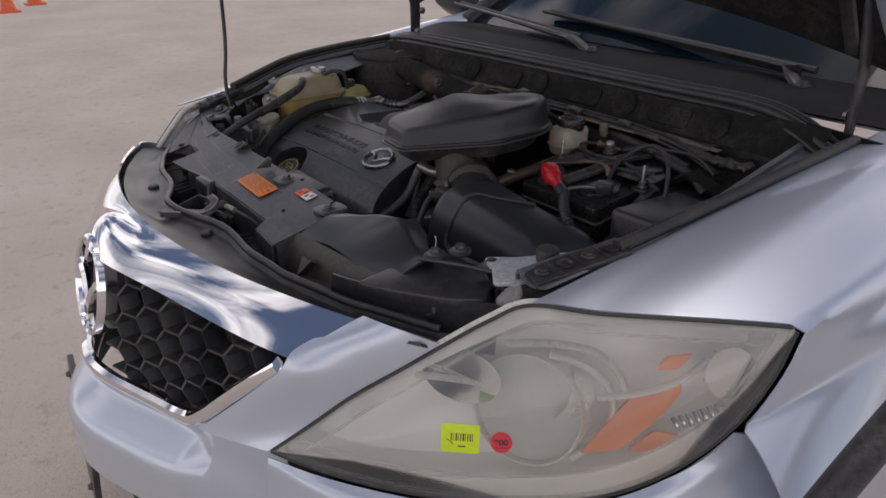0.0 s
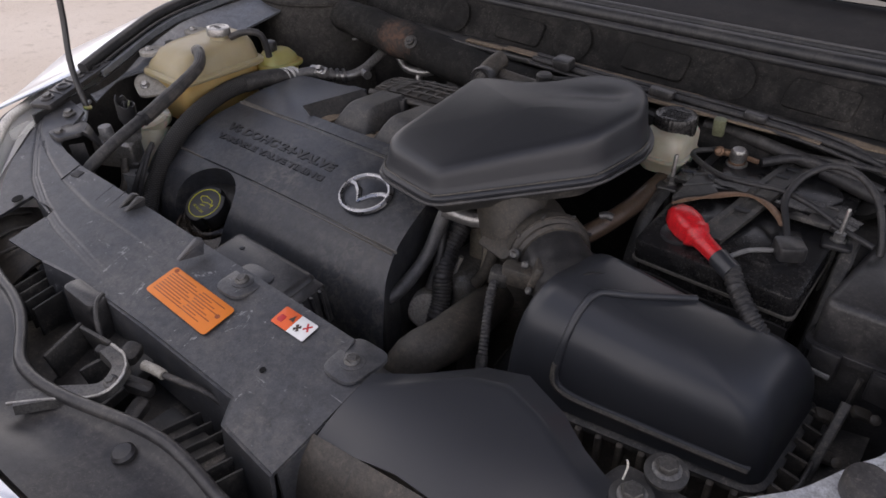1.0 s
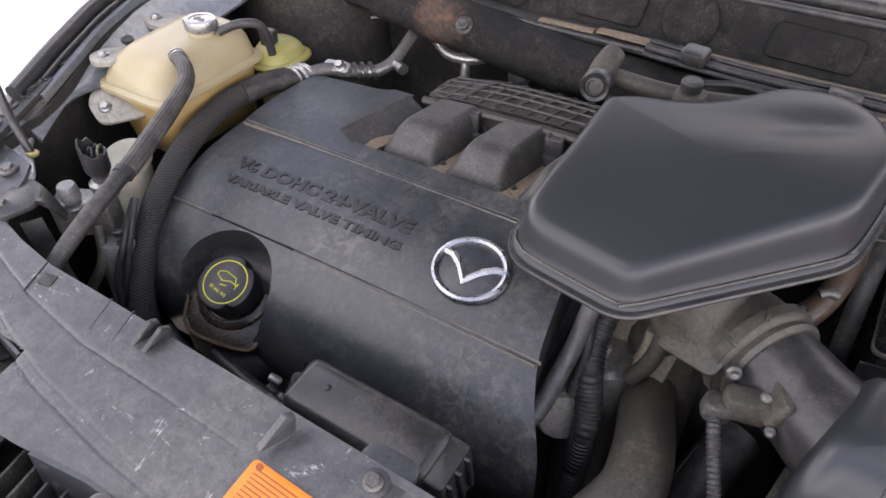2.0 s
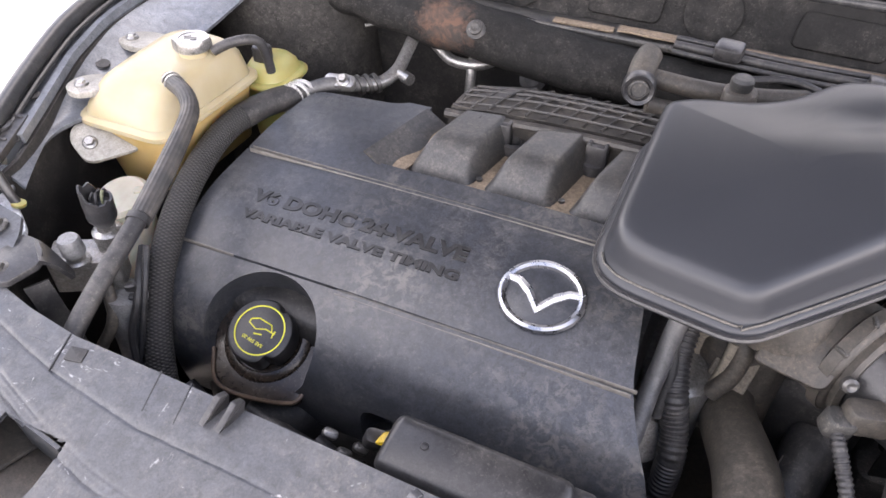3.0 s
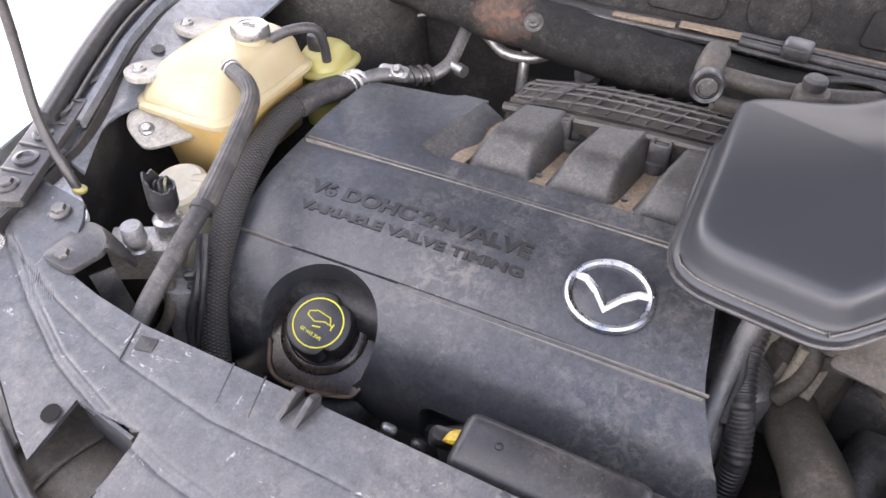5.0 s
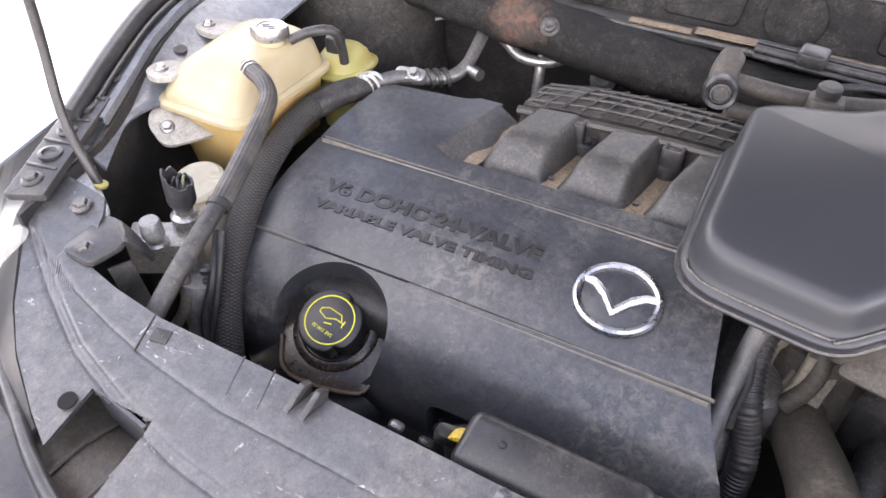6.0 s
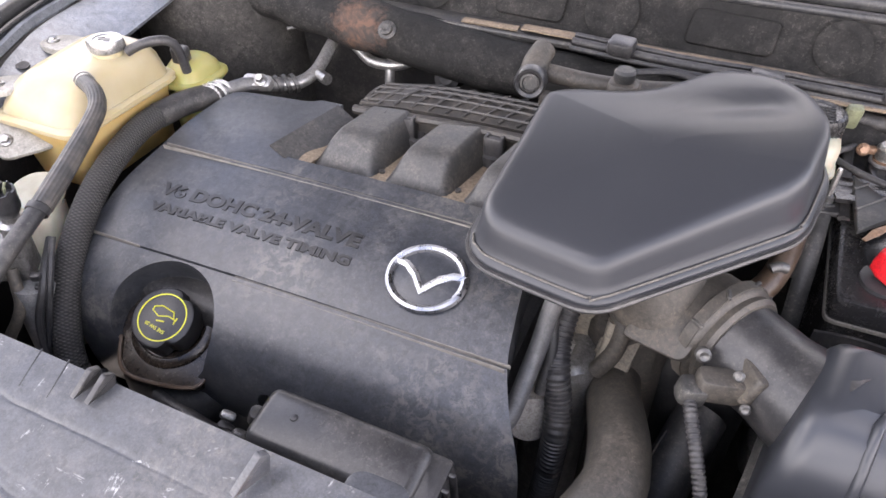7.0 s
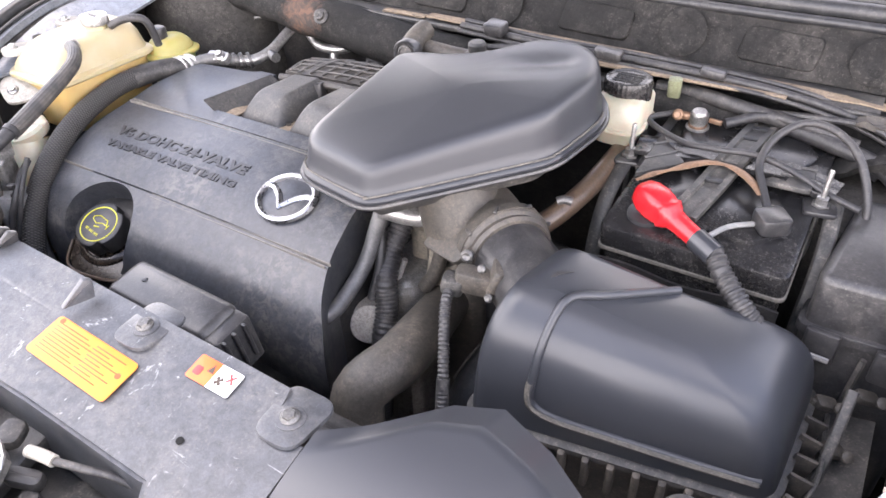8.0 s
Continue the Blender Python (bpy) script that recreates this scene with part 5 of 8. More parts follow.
    for k in range(3):
        part("duct_rib", tube([(-0.45 + 0.04 * k, 0.262, 0.916), (-0.445 + 0.04 * k, 0.30, 0.925 - 0.004 * k), (-0.44 + 0.04 * k, 0.335, 0.918 - 0.004 * k)], 0.0022, 6), M["brown"], r)
    # raised hooks, notches and rib marks along the rear edge
    for x in (-0.25, -0.236):
        part("hook", slab(rounded([(-0.022, 0), (0.003, 0), (0.006, 0.010), (-0.002, 0.014)], 0.002), -0.0025, 0.0025, pose(x, 0.398, 0.974, 90, 0, 78), 0.001), M["black"], r, "scuffed plastic hook")
    part("hook", slab(rounded([(-0.03, 0), (0.0, 0), (0.003, 0.018), (-0.004, 0.022)], 0.003), -0.003, 0.003, pose(-0.085, 0.385, 0.975, 90, 0, 68), 0.001), M["core"], r)
    # thin dark bars on the panel, groove shade painted by their colour
    for x in (-0.28, -0.309, -0.403):
        part("rib", box_at((x, 0.388, CORE_Z(x, 0.388) + 0.0012), (0.0016, 0.034, 0.002), (12, 0, 12), 0.0006), M["groove"], r)
    m = pose(-0.388, 0.391, CORE_Z(-0.388, 0.391) + 0.0008, 12, 0, 10)
    # dark plate on the panel, its colour gives the slot's shade
    part("slot", slab(rect(-0.008, -0.006, 0.008, 0.006, 0.001), 0, 0.002, m, 0.0005), M["pit"], r, "small square slot")
    # tabs with bolts
    for x, y, sc in ((-0.011, 0.382, 1.0), (0.167, 0.372, 1.0)):
        z = CORE_Z(x, y) + 0.0005
        part("tab", slab(rounded([(x - 0.02, y - 0.024), (x + 0.02, y - 0.024), (x + 0.024, y + 0.03), (x - 0.024, y + 0.03)], 0.015), z - 0.003, z + 0.001, None, 0.0008), M["core"], r)
        part("washer", lathe([(0.012, 0), (0.012, 0.0012), (0.009, 0.002), (0, 0.002)], Matrix.Translation((x, y, z + 0.001)), 24), M["core"], r)
        part("bolt", hex_bolt((x, y, z + 0.003), (0, -0.15, 1), 0.006, 0.005, 1.3), M["bolt"], r)
    for x, y in ((-0.557, 0.468), (-0.515, 0.43)):
        part("bolt", hex_bolt((x, y, CORE_Z(x, y) + 0.004), (0, -0.15, 1), 0.007, 0.007, 1.4), M["bolt"], r)
    part("corner_plate", slab(rounded([(-0.532, 0.42), (-0.533, 0.446), (-0.536, 0.472), (-0.519, 0.475), (-0.496, 0.463), (-0.487, 0.449), (-0.494, 0.417)], [0.008, 0.01, 0.008, 0.01, 0.008, 0.006, 0.008]), -0.003, 0.003, Matrix.Translation((0, 0, 0.979)), 0.0015), M["black"], r, "black corner plate")
    part("corner_arm", sheet(lambda u, v: (-0.519 + 0.029 * v + (0.03 - 0.021 * v) * u, 0.471 - 0.021 * v + (0.002 + 0.015 * v) * u, 0.979 - 0.03 * u ** 1.5), 10, 8, 0.004), M["black"], r, "black bent arm of the corner plate")
    part("corner_flap", sheet(lambda u, v: (-0.488 + 0.01 * u + 0.022 * v, 0.428 + 0.018 * u - 0.002 * v, 0.970 - 0.085 * v), 8, 8, 0.003), M["pit"], r, "black flap hanging into the bay")
    part("outer_skirt", sheet(lambda u, v: (-0.632 + 0.2 * u - 0.03 * v, front(-0.632 + 0.2 * u) - 0.035 * v + 0.001, CORE_Z(-0.5, front(-0.632 + 0.2 * u)) - 0.004 - 0.006 * u - 0.05 * v), 30, 6, 0.004), M["black"], r, "black skirt towards the headlight")
    # near-black discs on the panel, colour in place of shade inside the holes
    for x, y, rr in ((0.10, 0.319, 0.0032), (-0.418, 0.318, 0.0075)):
        part("hole", lathe([(0, 0), (rr, 0), (rr, 0.001), (0, 0.001)], basis((x, y, CORE_Z(x, y) + 0.0008), (0, -0.2, 1)), 24), M["void"], r, "dark hole")
    return r


radiator_cover()


def plane_on_core(x, y, rz):
    return Matrix.Translation((x, y, CORE_Z(x, y) + 0.0018)) @ pose(0, 0, 0, 12.4, 0, rz)


def core_labels():
    o = thing("orange_label", "orange warning label with lines of small print on the radiator cover", "label", (-0.01, 0.31, 0.965))
    m = Matrix.Translation((-0.042, 0.334, CORE_Z(0, 0.334) + 0.0022)) @ pose(0, 0, 0, 12.4, 0, -2.5) @ Matrix.Diagonal((1.085, 0.92, 1, 1))
    part("paper", slab(rounded([(-0.052, -0.022), (0.054, -0.022), (0.054, 0.022), (-0.052, 0.022)], 0.005), 0, 0.0006, m, 0.0002), M["st_orange"], o)
    for k in range(9):
        y = 0.015 - k * 0.0037
        for a, b in ((-0.046, -0.046 + 0.04 + 0.006 * ((k * 7) % 3)), (0.006 - 0.002 * (k % 2), 0.044 - 0.009 * ((k * 5) % 3))):
            part("text_bar", slab([(a, y), (b, y), (b, y + 0.0012), (a, y + 0.0012)], 0.0005, 0.0008, m, 0.0001), M["ink_orange"], o)
    for x in (-0.045, 0.046):
        part("text_bar", lathe([(0, 0.0005), (0.003, 0.0005), (0.003, 0.0008), (0, 0.0008)], m @ Matrix.Translation((x, 0.018 * (1 if x < 0 else 0.2), 0)), 14), M["ink_orange"], o)
    w = thing("pictogram_label", "orange and white pictogram warning label", "label", (0.105, 0.358, 0.975))
    m = plane_on_core(0.084, 0.373, -1) @ Matrix.Diagonal((0.74, 0.84, 1, 1))
    part("orange_half", slab(rounded([(-0.033, -0.0135), (0, -0.0135), (0, 0.0135), (-0.033, 0.0135)], [0.003, 0.0002, 0.0002, 0.003]), 0, 0.0006, m, 0.0002), M["st_red"], w)
    part("white_half", slab(rounded([(0, -0.0135), (0.033, -0.0135), (0.033, 0.0135), (0, 0.0135)], [0.0002, 0.003, 0.003, 0.0002]), 0, 0.0006, m, 0.0002), M["st_white"], w)
    part("pictogram", slab([(-0.012, 0.0), (-0.002, 0.0), (-0.007, 0.0095)], 0.0005, 0.0009, m, 0.0001), M["ink"], w, "dark warning triangle")
    part("pictogram", slab(rounded([(-0.028, -0.008), (-0.017, -0.008), (-0.017, 0.002), (-0.028, 0.002)], 0.003), 0.0005, 0.0009, m, 0.0001), M["ink_red"], w)
    bm = bmesh.new()
    for k in range(4):
        slab(rounded([(0.0, -0.001), (0.0055, -0.0025), (0.0055, 0.0025), (0.0, 0.001)], 0.001, 2), 0.0005, 0.0009, m @ Matrix.Translation((0.010, -0.003, 0)) @ pose(0, 0, 0, 0, 0, 45 + 90 * k), 0.0001, bm)
    part("pictogram", bm, M["ink"], w, "dark fan pictogram")
    bm = bmesh.new()
    for k in range(2):
        slab([(-0.0065, -0.0013), (0.0065, -0.0013), (0.0065, 0.0013), (-0.0065, 0.0013)], 0.0005, 0.0009 + 0.0002 * k, m @ Matrix.Translation((0.0225, 0.004, 0)) @ pose(0, 0, 0, 0, 0, 45 + 90 * k), 0.0001, bm)
    part("pictogram", bm, M["ink_red"], w, "red cross pictogram")


core_labels()


# ---- bonnet latch and front sealing panel ----
def latch_area():
    s = thing("grille_seal_panel", "dusty black sealing panel behind the chrome strip", "sealing panel", (0, 0.2, 0.93))

    def edge(x):
        # rear ridge of the sealing panel
        return lerp_curve([(-0.56, 0.345), (-0.4, 0.268), (-0.29, 0.232), (-0.2, 0.222), (-0.15, 0.205), (-0.11, 0.182), (-0.05, 0.178), (0.0, 0.190), (0.06, 0.207), (0.11, 0.217), (0.16, 0.214), (0.2, 0.21), (0.3, 0.222), (0.42, 0.262), (0.56, 0.34)], x)

    def pan(u, v):
        x = -0.56 + 1.12 * u
        a = chrome_top(x) + Vector((0, 0.006, -0.012))
        y1 = edge(x)
        y = a.y + (y1 - a.y) * v
        z = a.z - 0.014 * math.sin(math.pi * v * 0.7) - 0.004 * v + 0.004 * noise.noise((x * 9, v * 2, 3)) + 0.005 * max(0, v - 0.9) * 10
        return (x, y, z)

    part("panel", sheet(pan, 90, 24, 0.004), M["black"], s)
    pts = [Vector(pan((x + 0.56) / 1.12, 1.0)) + Vector((0, 0, 0.004)) for x in [-0.54 + 0.04 * k for k in range(28)]]
    part("ridge", tube(pts, 0.006, 10, 0.012), M["black"], s, "rounded black ridge")
    for x, y, z in ((0.075, 0.188, 0.93), (-0.215, 0.19, 0.925)):
        part("push_pin", lathe([(0.0105, -0.004), (0.0105, 0.001), (0.008, 0.0035), (0, 0.004)], basis((x, y, pan((x + 0.56) / 1.12, (y - chrome_top(x).y - 0.006) / (edge(x) - chrome_top(x).y - 0.006))[2] + 0.003), (0, -0.15, 1)), 20), M["black"], s, "black push pin")
    part("end_flap", slab(rounded([(0.20, 0.18), (0.44, 0.262), (0.52, 0.325), (0.50, 0.34), (0.36, 0.295), (0.22, 0.235)], 0.01), 0.914, 0.922, None, 0.002), M["black"], s, "black rubber flap")

    # open trough between the seal and the cover
    t = thing("latch_trough", "dark ribbed trough in front of the radiator cover", "trough", (0, 0.25, 0.86))
    part("floor", sheet(lambda u, v: (-0.5 + 1.0 * u, 0.19 + 0.11 * v + 0.45 * (0.5 - u) ** 2 * (1 - v), 0.865 + 0.006 * noise.noise((u * 20, v * 4, 7))), 50, 8, 0.006), M["dusty"], t)
    for k in range(6):
        x = 0.05 + 0.018 * k
        part("rib", box_at((x, 0.246 + 0.0 * k, 0.89), (0.0025, 0.05, 0.045), (0, 0, -14), 0.0008), M["dusty"], t)
    for k in range(4):
        x = -0.29 + 0.02 * k
        part("rib", box_at((x, 0.262, 0.895), (0.003, 0.05, 0.04), (0, 0, 12), 0.0008), M["dusty"], t)
    part("trough_step", block((0.02, 0.222, 0.87), (0.115, 0.262, 0.905), None, 0.003), M["dusty"], t)

    la = thing("bonnet_latch", "dusty steel bonnet latch with a bent release lever", "bonnet latch", (-0.09, 0.24, 0.9))
    part("plate", slab(rounded([(-0.05, -0.03), (0.05, -0.03), (0.055, 0.05), (-0.06, 0.05)], 0.01), 0, 0.012, pose(-0.10, 0.245, 0.885, 18, 0, 0), 0.003), M["dusty"], la)
    # stamped lever, flat strip along its path
    path = [(-0.05, 0.155, 0.95), (-0.032, 0.181, 0.948), (-0.005, 0.211, 0.948), (-0.005, 0.231, 0.955), (-0.011, 0.237, 0.96), (-0.034, 0.237, 0.963)]
    bm = bmesh.new()
    line = spline(path, 0.006)
    rings = []
    for i, q in enumerate(line):
        tan = (line[min(i + 1, len(line) - 1)] - line[max(i - 1, 0)]).normalized()
        side = tan.cross(Vector((0, 0, 1))).normalized()
        w = 0.013 - 0.006 * i / len(line)
        rings.append([q + side * w + Vector((0, 0, -0.006)), q + side * w * 0.8 + Vector((0, 0, 0.003)), q - side * w * 0.8 + Vector((0, 0, 0.003)), q - side * w + Vector((0, 0, -0.006)), q - side * w * 0.75 + Vector((0, 0, -0.003)), q + side * w * 0.75 + Vector((0, 0, -0.003))])
    part("lever", rings_mesh(rings), M["bolt"], la, "worn grey steel release lever")
    part("lever_edge", tube([(-0.05, 0.147, 0.952), (-0.028, 0.174, 0.951), (0.003, 0.206, 0.951), (0.004, 0.232, 0.958), (-0.01, 0.244, 0.964), (-0.034, 0.244, 0.966)], 0.0016, 8), M["steel"], la)
    part("housing", block((-0.185, 0.262, 0.88), (-0.12, 0.285, 0.955), None, 0.005), M["black"], la, "black latch housing")
    part("guide_floor", box_at((-0.098, 0.232, 0.893), (0.056, 0.05, 0.006), (12, 4, 8), 0.002), M["pit"], la)
    for q, sz, rz in (((-0.124, 0.232, 0.912), (0.005, 0.05, 0.044), 12), ((-0.098, 0.256, 0.916), (0.05, 0.005, 0.046), 8), ((-0.074, 0.24, 0.908), (0.005, 0.036, 0.034), -14)):
        part("guide_wall", box_at(q, sz, (10, 0, rz), 0.0018), M["dusty"], la, "black striker guide wall")
    for q, s in (((0.005, 0.242, 0.935), (0.03, 0.014, 0.016)), ((0.018, 0.228, 0.922), (0.016, 0.03, 0.014)), ((-0.045, 0.262, 0.935), (0.02, 0.024, 0.014)), ((0.03, 0.214, 0.91), (0.012, 0.026, 0.012)), ((-0.07, 0.25, 0.925), (0.03, 0.012, 0.02))):
        part("pawl", box_at(q, s, (10, 12, 25), 0.004), M["pit"], la)
    part("pivot", hex_bolt((-0.002, 0.222, 0.953), (0, -0.2, 1), 0.005, 0.005), M["bolt"], la)
    c = thing("release_cable", "black bonnet release cable with a pale end fitting", "cable", (0.02, 0.265, 0.93))
    part("ferrule", tube([(-0.002, 0.255, 0.95), (0.012, 0.258, 0.95), (0.024, 0.26, 0.949)], 0.005, 12, 0.004), M["milk"], c, "pale grey end fitting")
    part("sheath", tube([(0.024, 0.26, 0.949), (0.045, 0.268, 0.945), (0.063, 0.278, 0.936), (0.08, 0.286, 0.92), (0.09, 0.29, 0.9)], 0.0032, 10), M["rubber"], c)
    part("loop", tube([(-0.135, 0.285, 0.952), (-0.122, 0.272, 0.955), (-0.108, 0.262, 0.945), (-0.1, 0.258, 0.93)], 0.003, 8), M["rubber"], c)


latch_area()


# ---- air intake duct and the support beside it ----
def intake_duct():
    d = thing("intake_duct", "black air intake duct with curved lip and dusty throat", "intake duct", (0.3, 0.34, 0.93))

    def lid(u, v):
        x = 0.193 + 0.237 * u
        y0 = lerp_curve([(0, 0.297), (0.35, 0.312), (0.7, 0.312), (1, 0.325)], u)
        y1 = lerp_curve([(0, 0.372), (0.12, 0.398), (0.3, 0.45), (0.45, 0.468), (0.65, 0.45), (0.8, 0.425), (1, 0.40)], u)
        y = y0 + (y1 - y0) * v
        return (x, y, 0.958 + 0.012 * math.sin(math.pi * min(1, u * 1.1)) + 0.014 * v - 0.022 * max(0, v - 0.75) * 4 * math.sin(math.pi * u) - 0.012 * (1 - v) ** 3)

    part("top_lip", sheet(lid, 40, 20, 0.004), M["smooth_black"], d, "smooth black top lip")

    def throat(u, v):
        x = 0.175 + 0.235 * u
        y = 0.302 + 0.02 * u - 0.055 * v + 0.02 * v * v
        z = 0.948 - 0.03 * v - 0.055 * v * v + 0.004 * math.sin(u * 2)
        return (x, y, z)

    part("throat", sheet(throat, 40, 16, 0.004), M["brown"], d, "dust-coloured throat")
    for u in (0.28, 0.55, 0.8):
        part("rib", tube([Vector(throat(u, k / 6)) + Vector((0, -0.001, 0.001)) for k in range(7)], 0.0028, 8), M["dusty"], d)
    # dark solid wedge, the opening's shade set by its colour
    part("wedge", slab([(0, 0), (0.028, 0), (0.012, -0.035)], -0.006, 0.006, basis((0.262, 0.276, 0.943), (0, -0.8, 0.6)), 0.001), M["pit"], d, "black triangular opening")
    s = thing("front_support", "black plastic front support plate with bolts", "support plate", (0.48, 0.4, 0.95))
    out = [(0.405, 0.30), (0.47, 0.335), (0.53, 0.375), (0.562, 0.412), (0.535, 0.446), (0.51, 0.458), (0.492, 0.47), (0.47, 0.46), (0.41, 0.46), (0.395, 0.40)]
    part("plate", slab(rounded(out, 0.012), 0.945, 0.962, pose(0, 0, -0.012, 1.2, 0, 0), 0.004), M["black"], s)
    part("raised_edge", tube([(0.43, 0.372, 0.975), (0.49, 0.405, 0.977), (0.545, 0.43, 0.978)], 0.003, 8), M["black"], s)
    part("front_apron", sheet(lambda u, v: (0.36 + 0.22 * u, 0.272 + 0.13 * u ** 1.3 - 0.01 * v, 0.955 - 0.075 * v), 16, 6, 0.004), M["black"], s)
    for x, y in ((0.50, 0.345), (0.515, 0.36)):
        part("boss", lathe([(0.012, 0), (0.012, 0.006), (0.007, 0.008), (0, 0.004)], basis((x, y, 0.93), (0.2, -1, 0.4)), 18), M["black"], s)
    for x, y, z in ((0.436, 0.400, 0.976), (0.445, 0.44, 0.974), (0.512, 0.443, 0.974)):
        part("washer", lathe([(0.017, 0), (0.017, 0.003), (0.012, 0.005), (0, 0.005)], basis((x, y, z - 0.004), (0, -0.08, 1)), 24), M["dusty"], s)
        part("bolt", hex_bolt((x, y, z), (0, -0.08, 1), 0.0085, 0.009, 1.35), M["bolt"], s)
    part("tie", tube([(0.423, 0.408, 0.97), (0.425, 0.41, 0.99), (0.424, 0.409, 0.998)], 0.0008, 6, 0.004), M["white_pl"], s, "thin pale tie end")
    part("flange_seal", sheet(lambda u, v: (0.40 + 0.03 * u, 0.36 + 0.012 * v + 0.01 * u, 0.954 + 0.004 * v), 6, 3, 0.003), M["dusty"], s)


intake_duct()

from mathutils.bvhtree import BVHTree

# ---- engine ----
PROFILE = [(0.530, 0.74), (0.518, 0.79), (0.516, 0.835), (0.524, 0.866), (0.545, 0.893), (0.583, 0.914), (0.620, 0.931), (0.655, 0.943), (0.712, 0.953), (0.76, 0.962), (0.85, 0.968), (0.85, 0.74)]


def cover_z(y):
    return lerp_curve([(a, b) for a, b in PROFILE[2:11]], y)


def engine_cover():
    c = thing("engine_cover", "dusty black plastic engine cover with raised lettering and a metal badge", "engine cover", (-0.22, 0.65, 0.9))
    pts = [PROFILE[0]] + [tuple(p) for p in ((q.x, q.y) for q in spline([(a, b, 0) for a, b in PROFILE[:11]], 0.012))][1:] + [PROFILE[-1]]
    nx = 28
    rings = []
    for i in range(nx + 1):
        x = -0.475 + 0.555 * i / nx
        crown = 0.006 * (1 - ((x + 0.21) / 0.26) ** 2)
        rings.append([Vector((x, y, z + (crown if z > 0.85 else 0))) for y, z in pts])
    body = part("shell", rings_mesh(rings), M["cover"], c)
    # plan outline, with a rounded outer corner and a waist
    plan = rounded([(-0.452, 0.50), (0.064, 0.50), (0.054, 0.523), (0.036, 0.545), (0.017, 0.585), (0.006, 0.66), (-0.02, 0.86), (-0.31, 0.86), (-0.335, 0.842), (-0.448, 0.835), (-0.462, 0.72), (-0.47, 0.60)], [0.09, 0.012, 0.015, 0.015, 0.03, 0.05, 0.01, 0.005, 0.02, 0.02, 0.05, 0.05])
    keep = slab(plan, 0.7, 1.1, None, 0.001)
    carve(body, keep, op="INTERSECT")
    # pocket for the filler cap, bay for the intake runners, two seams
    cap_ax = Vector((0.12, -0.42, 0.9)).normalized()
    pocket = lathe([(0.05, -0.004), (0.059, 0.006), (0.063, 0.02), (0.067, 0.2)], basis((-0.339, 0.545, 0.842), cap_ax), 56)
    dip = slab(rounded([(-0.315, 0.735), (0.05, 0.735), (0.05, 0.9), (-0.285, 0.9)], 0.02), 0.945, 1.1, None, 0.001)
    cuts = [pocket, dip]
    for y, w in ((0.583, 0.0022), (0.712, 0.0026)):
        z = cover_z(y)
        cuts.append(block((-0.6, y - w / 2, z - 0.001), (0.2, y + w / 2, z + 0.03), None, 0.0003))
    notch = block((-0.215, 0.49, 0.78), (-0.135, 0.54, 0.842), None, 0.012)
    carve(body, *cuts, notch)
    body.name = "shell"
    bv = body.modifiers.new("edges", "BEVEL")
    bv.width, bv.segments, bv.limit_method, bv.angle_limit = 0.0028, 2, "ANGLE", radians(42)
    # dust lying in the seams
    for y, x0, x1 in ((0.583, -0.46, -0.395), (0.583, -0.272, 0.022), (0.712, -0.455, 0.0)):
        z = cover_z(y)
        part("seam_dust", block((x0, y + 0.0002, z), (x1, y + 0.0013, z + 0.0045), None, 0.0003), M["dust_line"], c, "pale dust in the seam")
    for y, x0, x1 in ((0.7065, -0.455, 0.0), (0.5785, -0.272, 0.018)):
        part("seam_dust", block((x0, y - 0.0006, cover_z(y) + 0.001), (x1, y + 0.0006, cover_z(y) + 0.0062), None, 0.0002), M["dust_line"], c, "thin pale line beside the seam")
    # lettering, read from the front
    for text, x0, y0, size, st in (("V6 DOHC 24-VALVE", -0.41, 0.644, 0.0205, 1.0), ("VARIABLE VALVE TIMING", -0.41, 0.6235, 0.013, 1.0)):
        bm = letters(text, Matrix(), size, 0.0013, st, 1.0, "LEFT", size * 0.045)
        wide = max(v.co.x for v in bm.verts)
        for v in bm.verts:
            x, y = x0 + v.co.x * 0.248 / wide, y0 + v.co.y
            v.co = Vector((x, y, cover_z(y) + 0.006 * (1 - ((x + 0.21) / 0.26) ** 2) + 0.0004 + v.co.z))
        part("lettering", bm, M["letter"], c, "raised black lettering")
    # badge
    m = Matrix.Translation((-0.082, 0.634, cover_z(0.634) + 0.0066)) @ pose(0, 0, 0, 20, 0, 0)
    part("badge_bed", slab([Vector((0.036 * math.cos(a), 0.0315 * math.sin(a))) for a in (2 * math.pi * k / 40 for k in range(40))], -0.003, 0.0006, m, 0.0003), M["cover"], c)
    bm = bmesh.new()
    oval(bm, m, 0.0415, 0.037, 0.0085, 0.0048)
    wing(bm, m, 0.0375, 0.041, 0.0046)
    part("badge", bm, M["emblem"], c, "satin metal oval badge")
    # intake runners in the bay: broad humps with a flat top that slope down at the nose and the sides
    for x in (-0.243, -0.152, -0.058):
        def run(u, v):
            a = 2 * u - 1
            wid = 0.0395 - 0.003 * v
            k = min(1, v / 0.5)
            top = 0.034 * (1 - (1 - k) ** 2.4) + 0.007 * v
            side = 1 - max(0, (abs(a) - 0.62) / 0.38) ** 1.6
            return (x + 0.020 * v + wid * a, 0.748 + 0.093 * v + 0.004 * (1 - v) * a * a, 0.9475 + (top + 0.003 * a * v) * side)

        part("runner", sheet(run, 22, 18, 0.003), M["runner"], c, "rounded dusty black intake runner", 60)
    part("dust_floor", slab(rounded([(-0.311, 0.739), (-0.004, 0.739), (-0.012, 0.852), (-0.286, 0.852)], 0.018), 0.94, 0.9495, None, 0.001), M["dust_bed"], c, "tan dust lying round the runners")
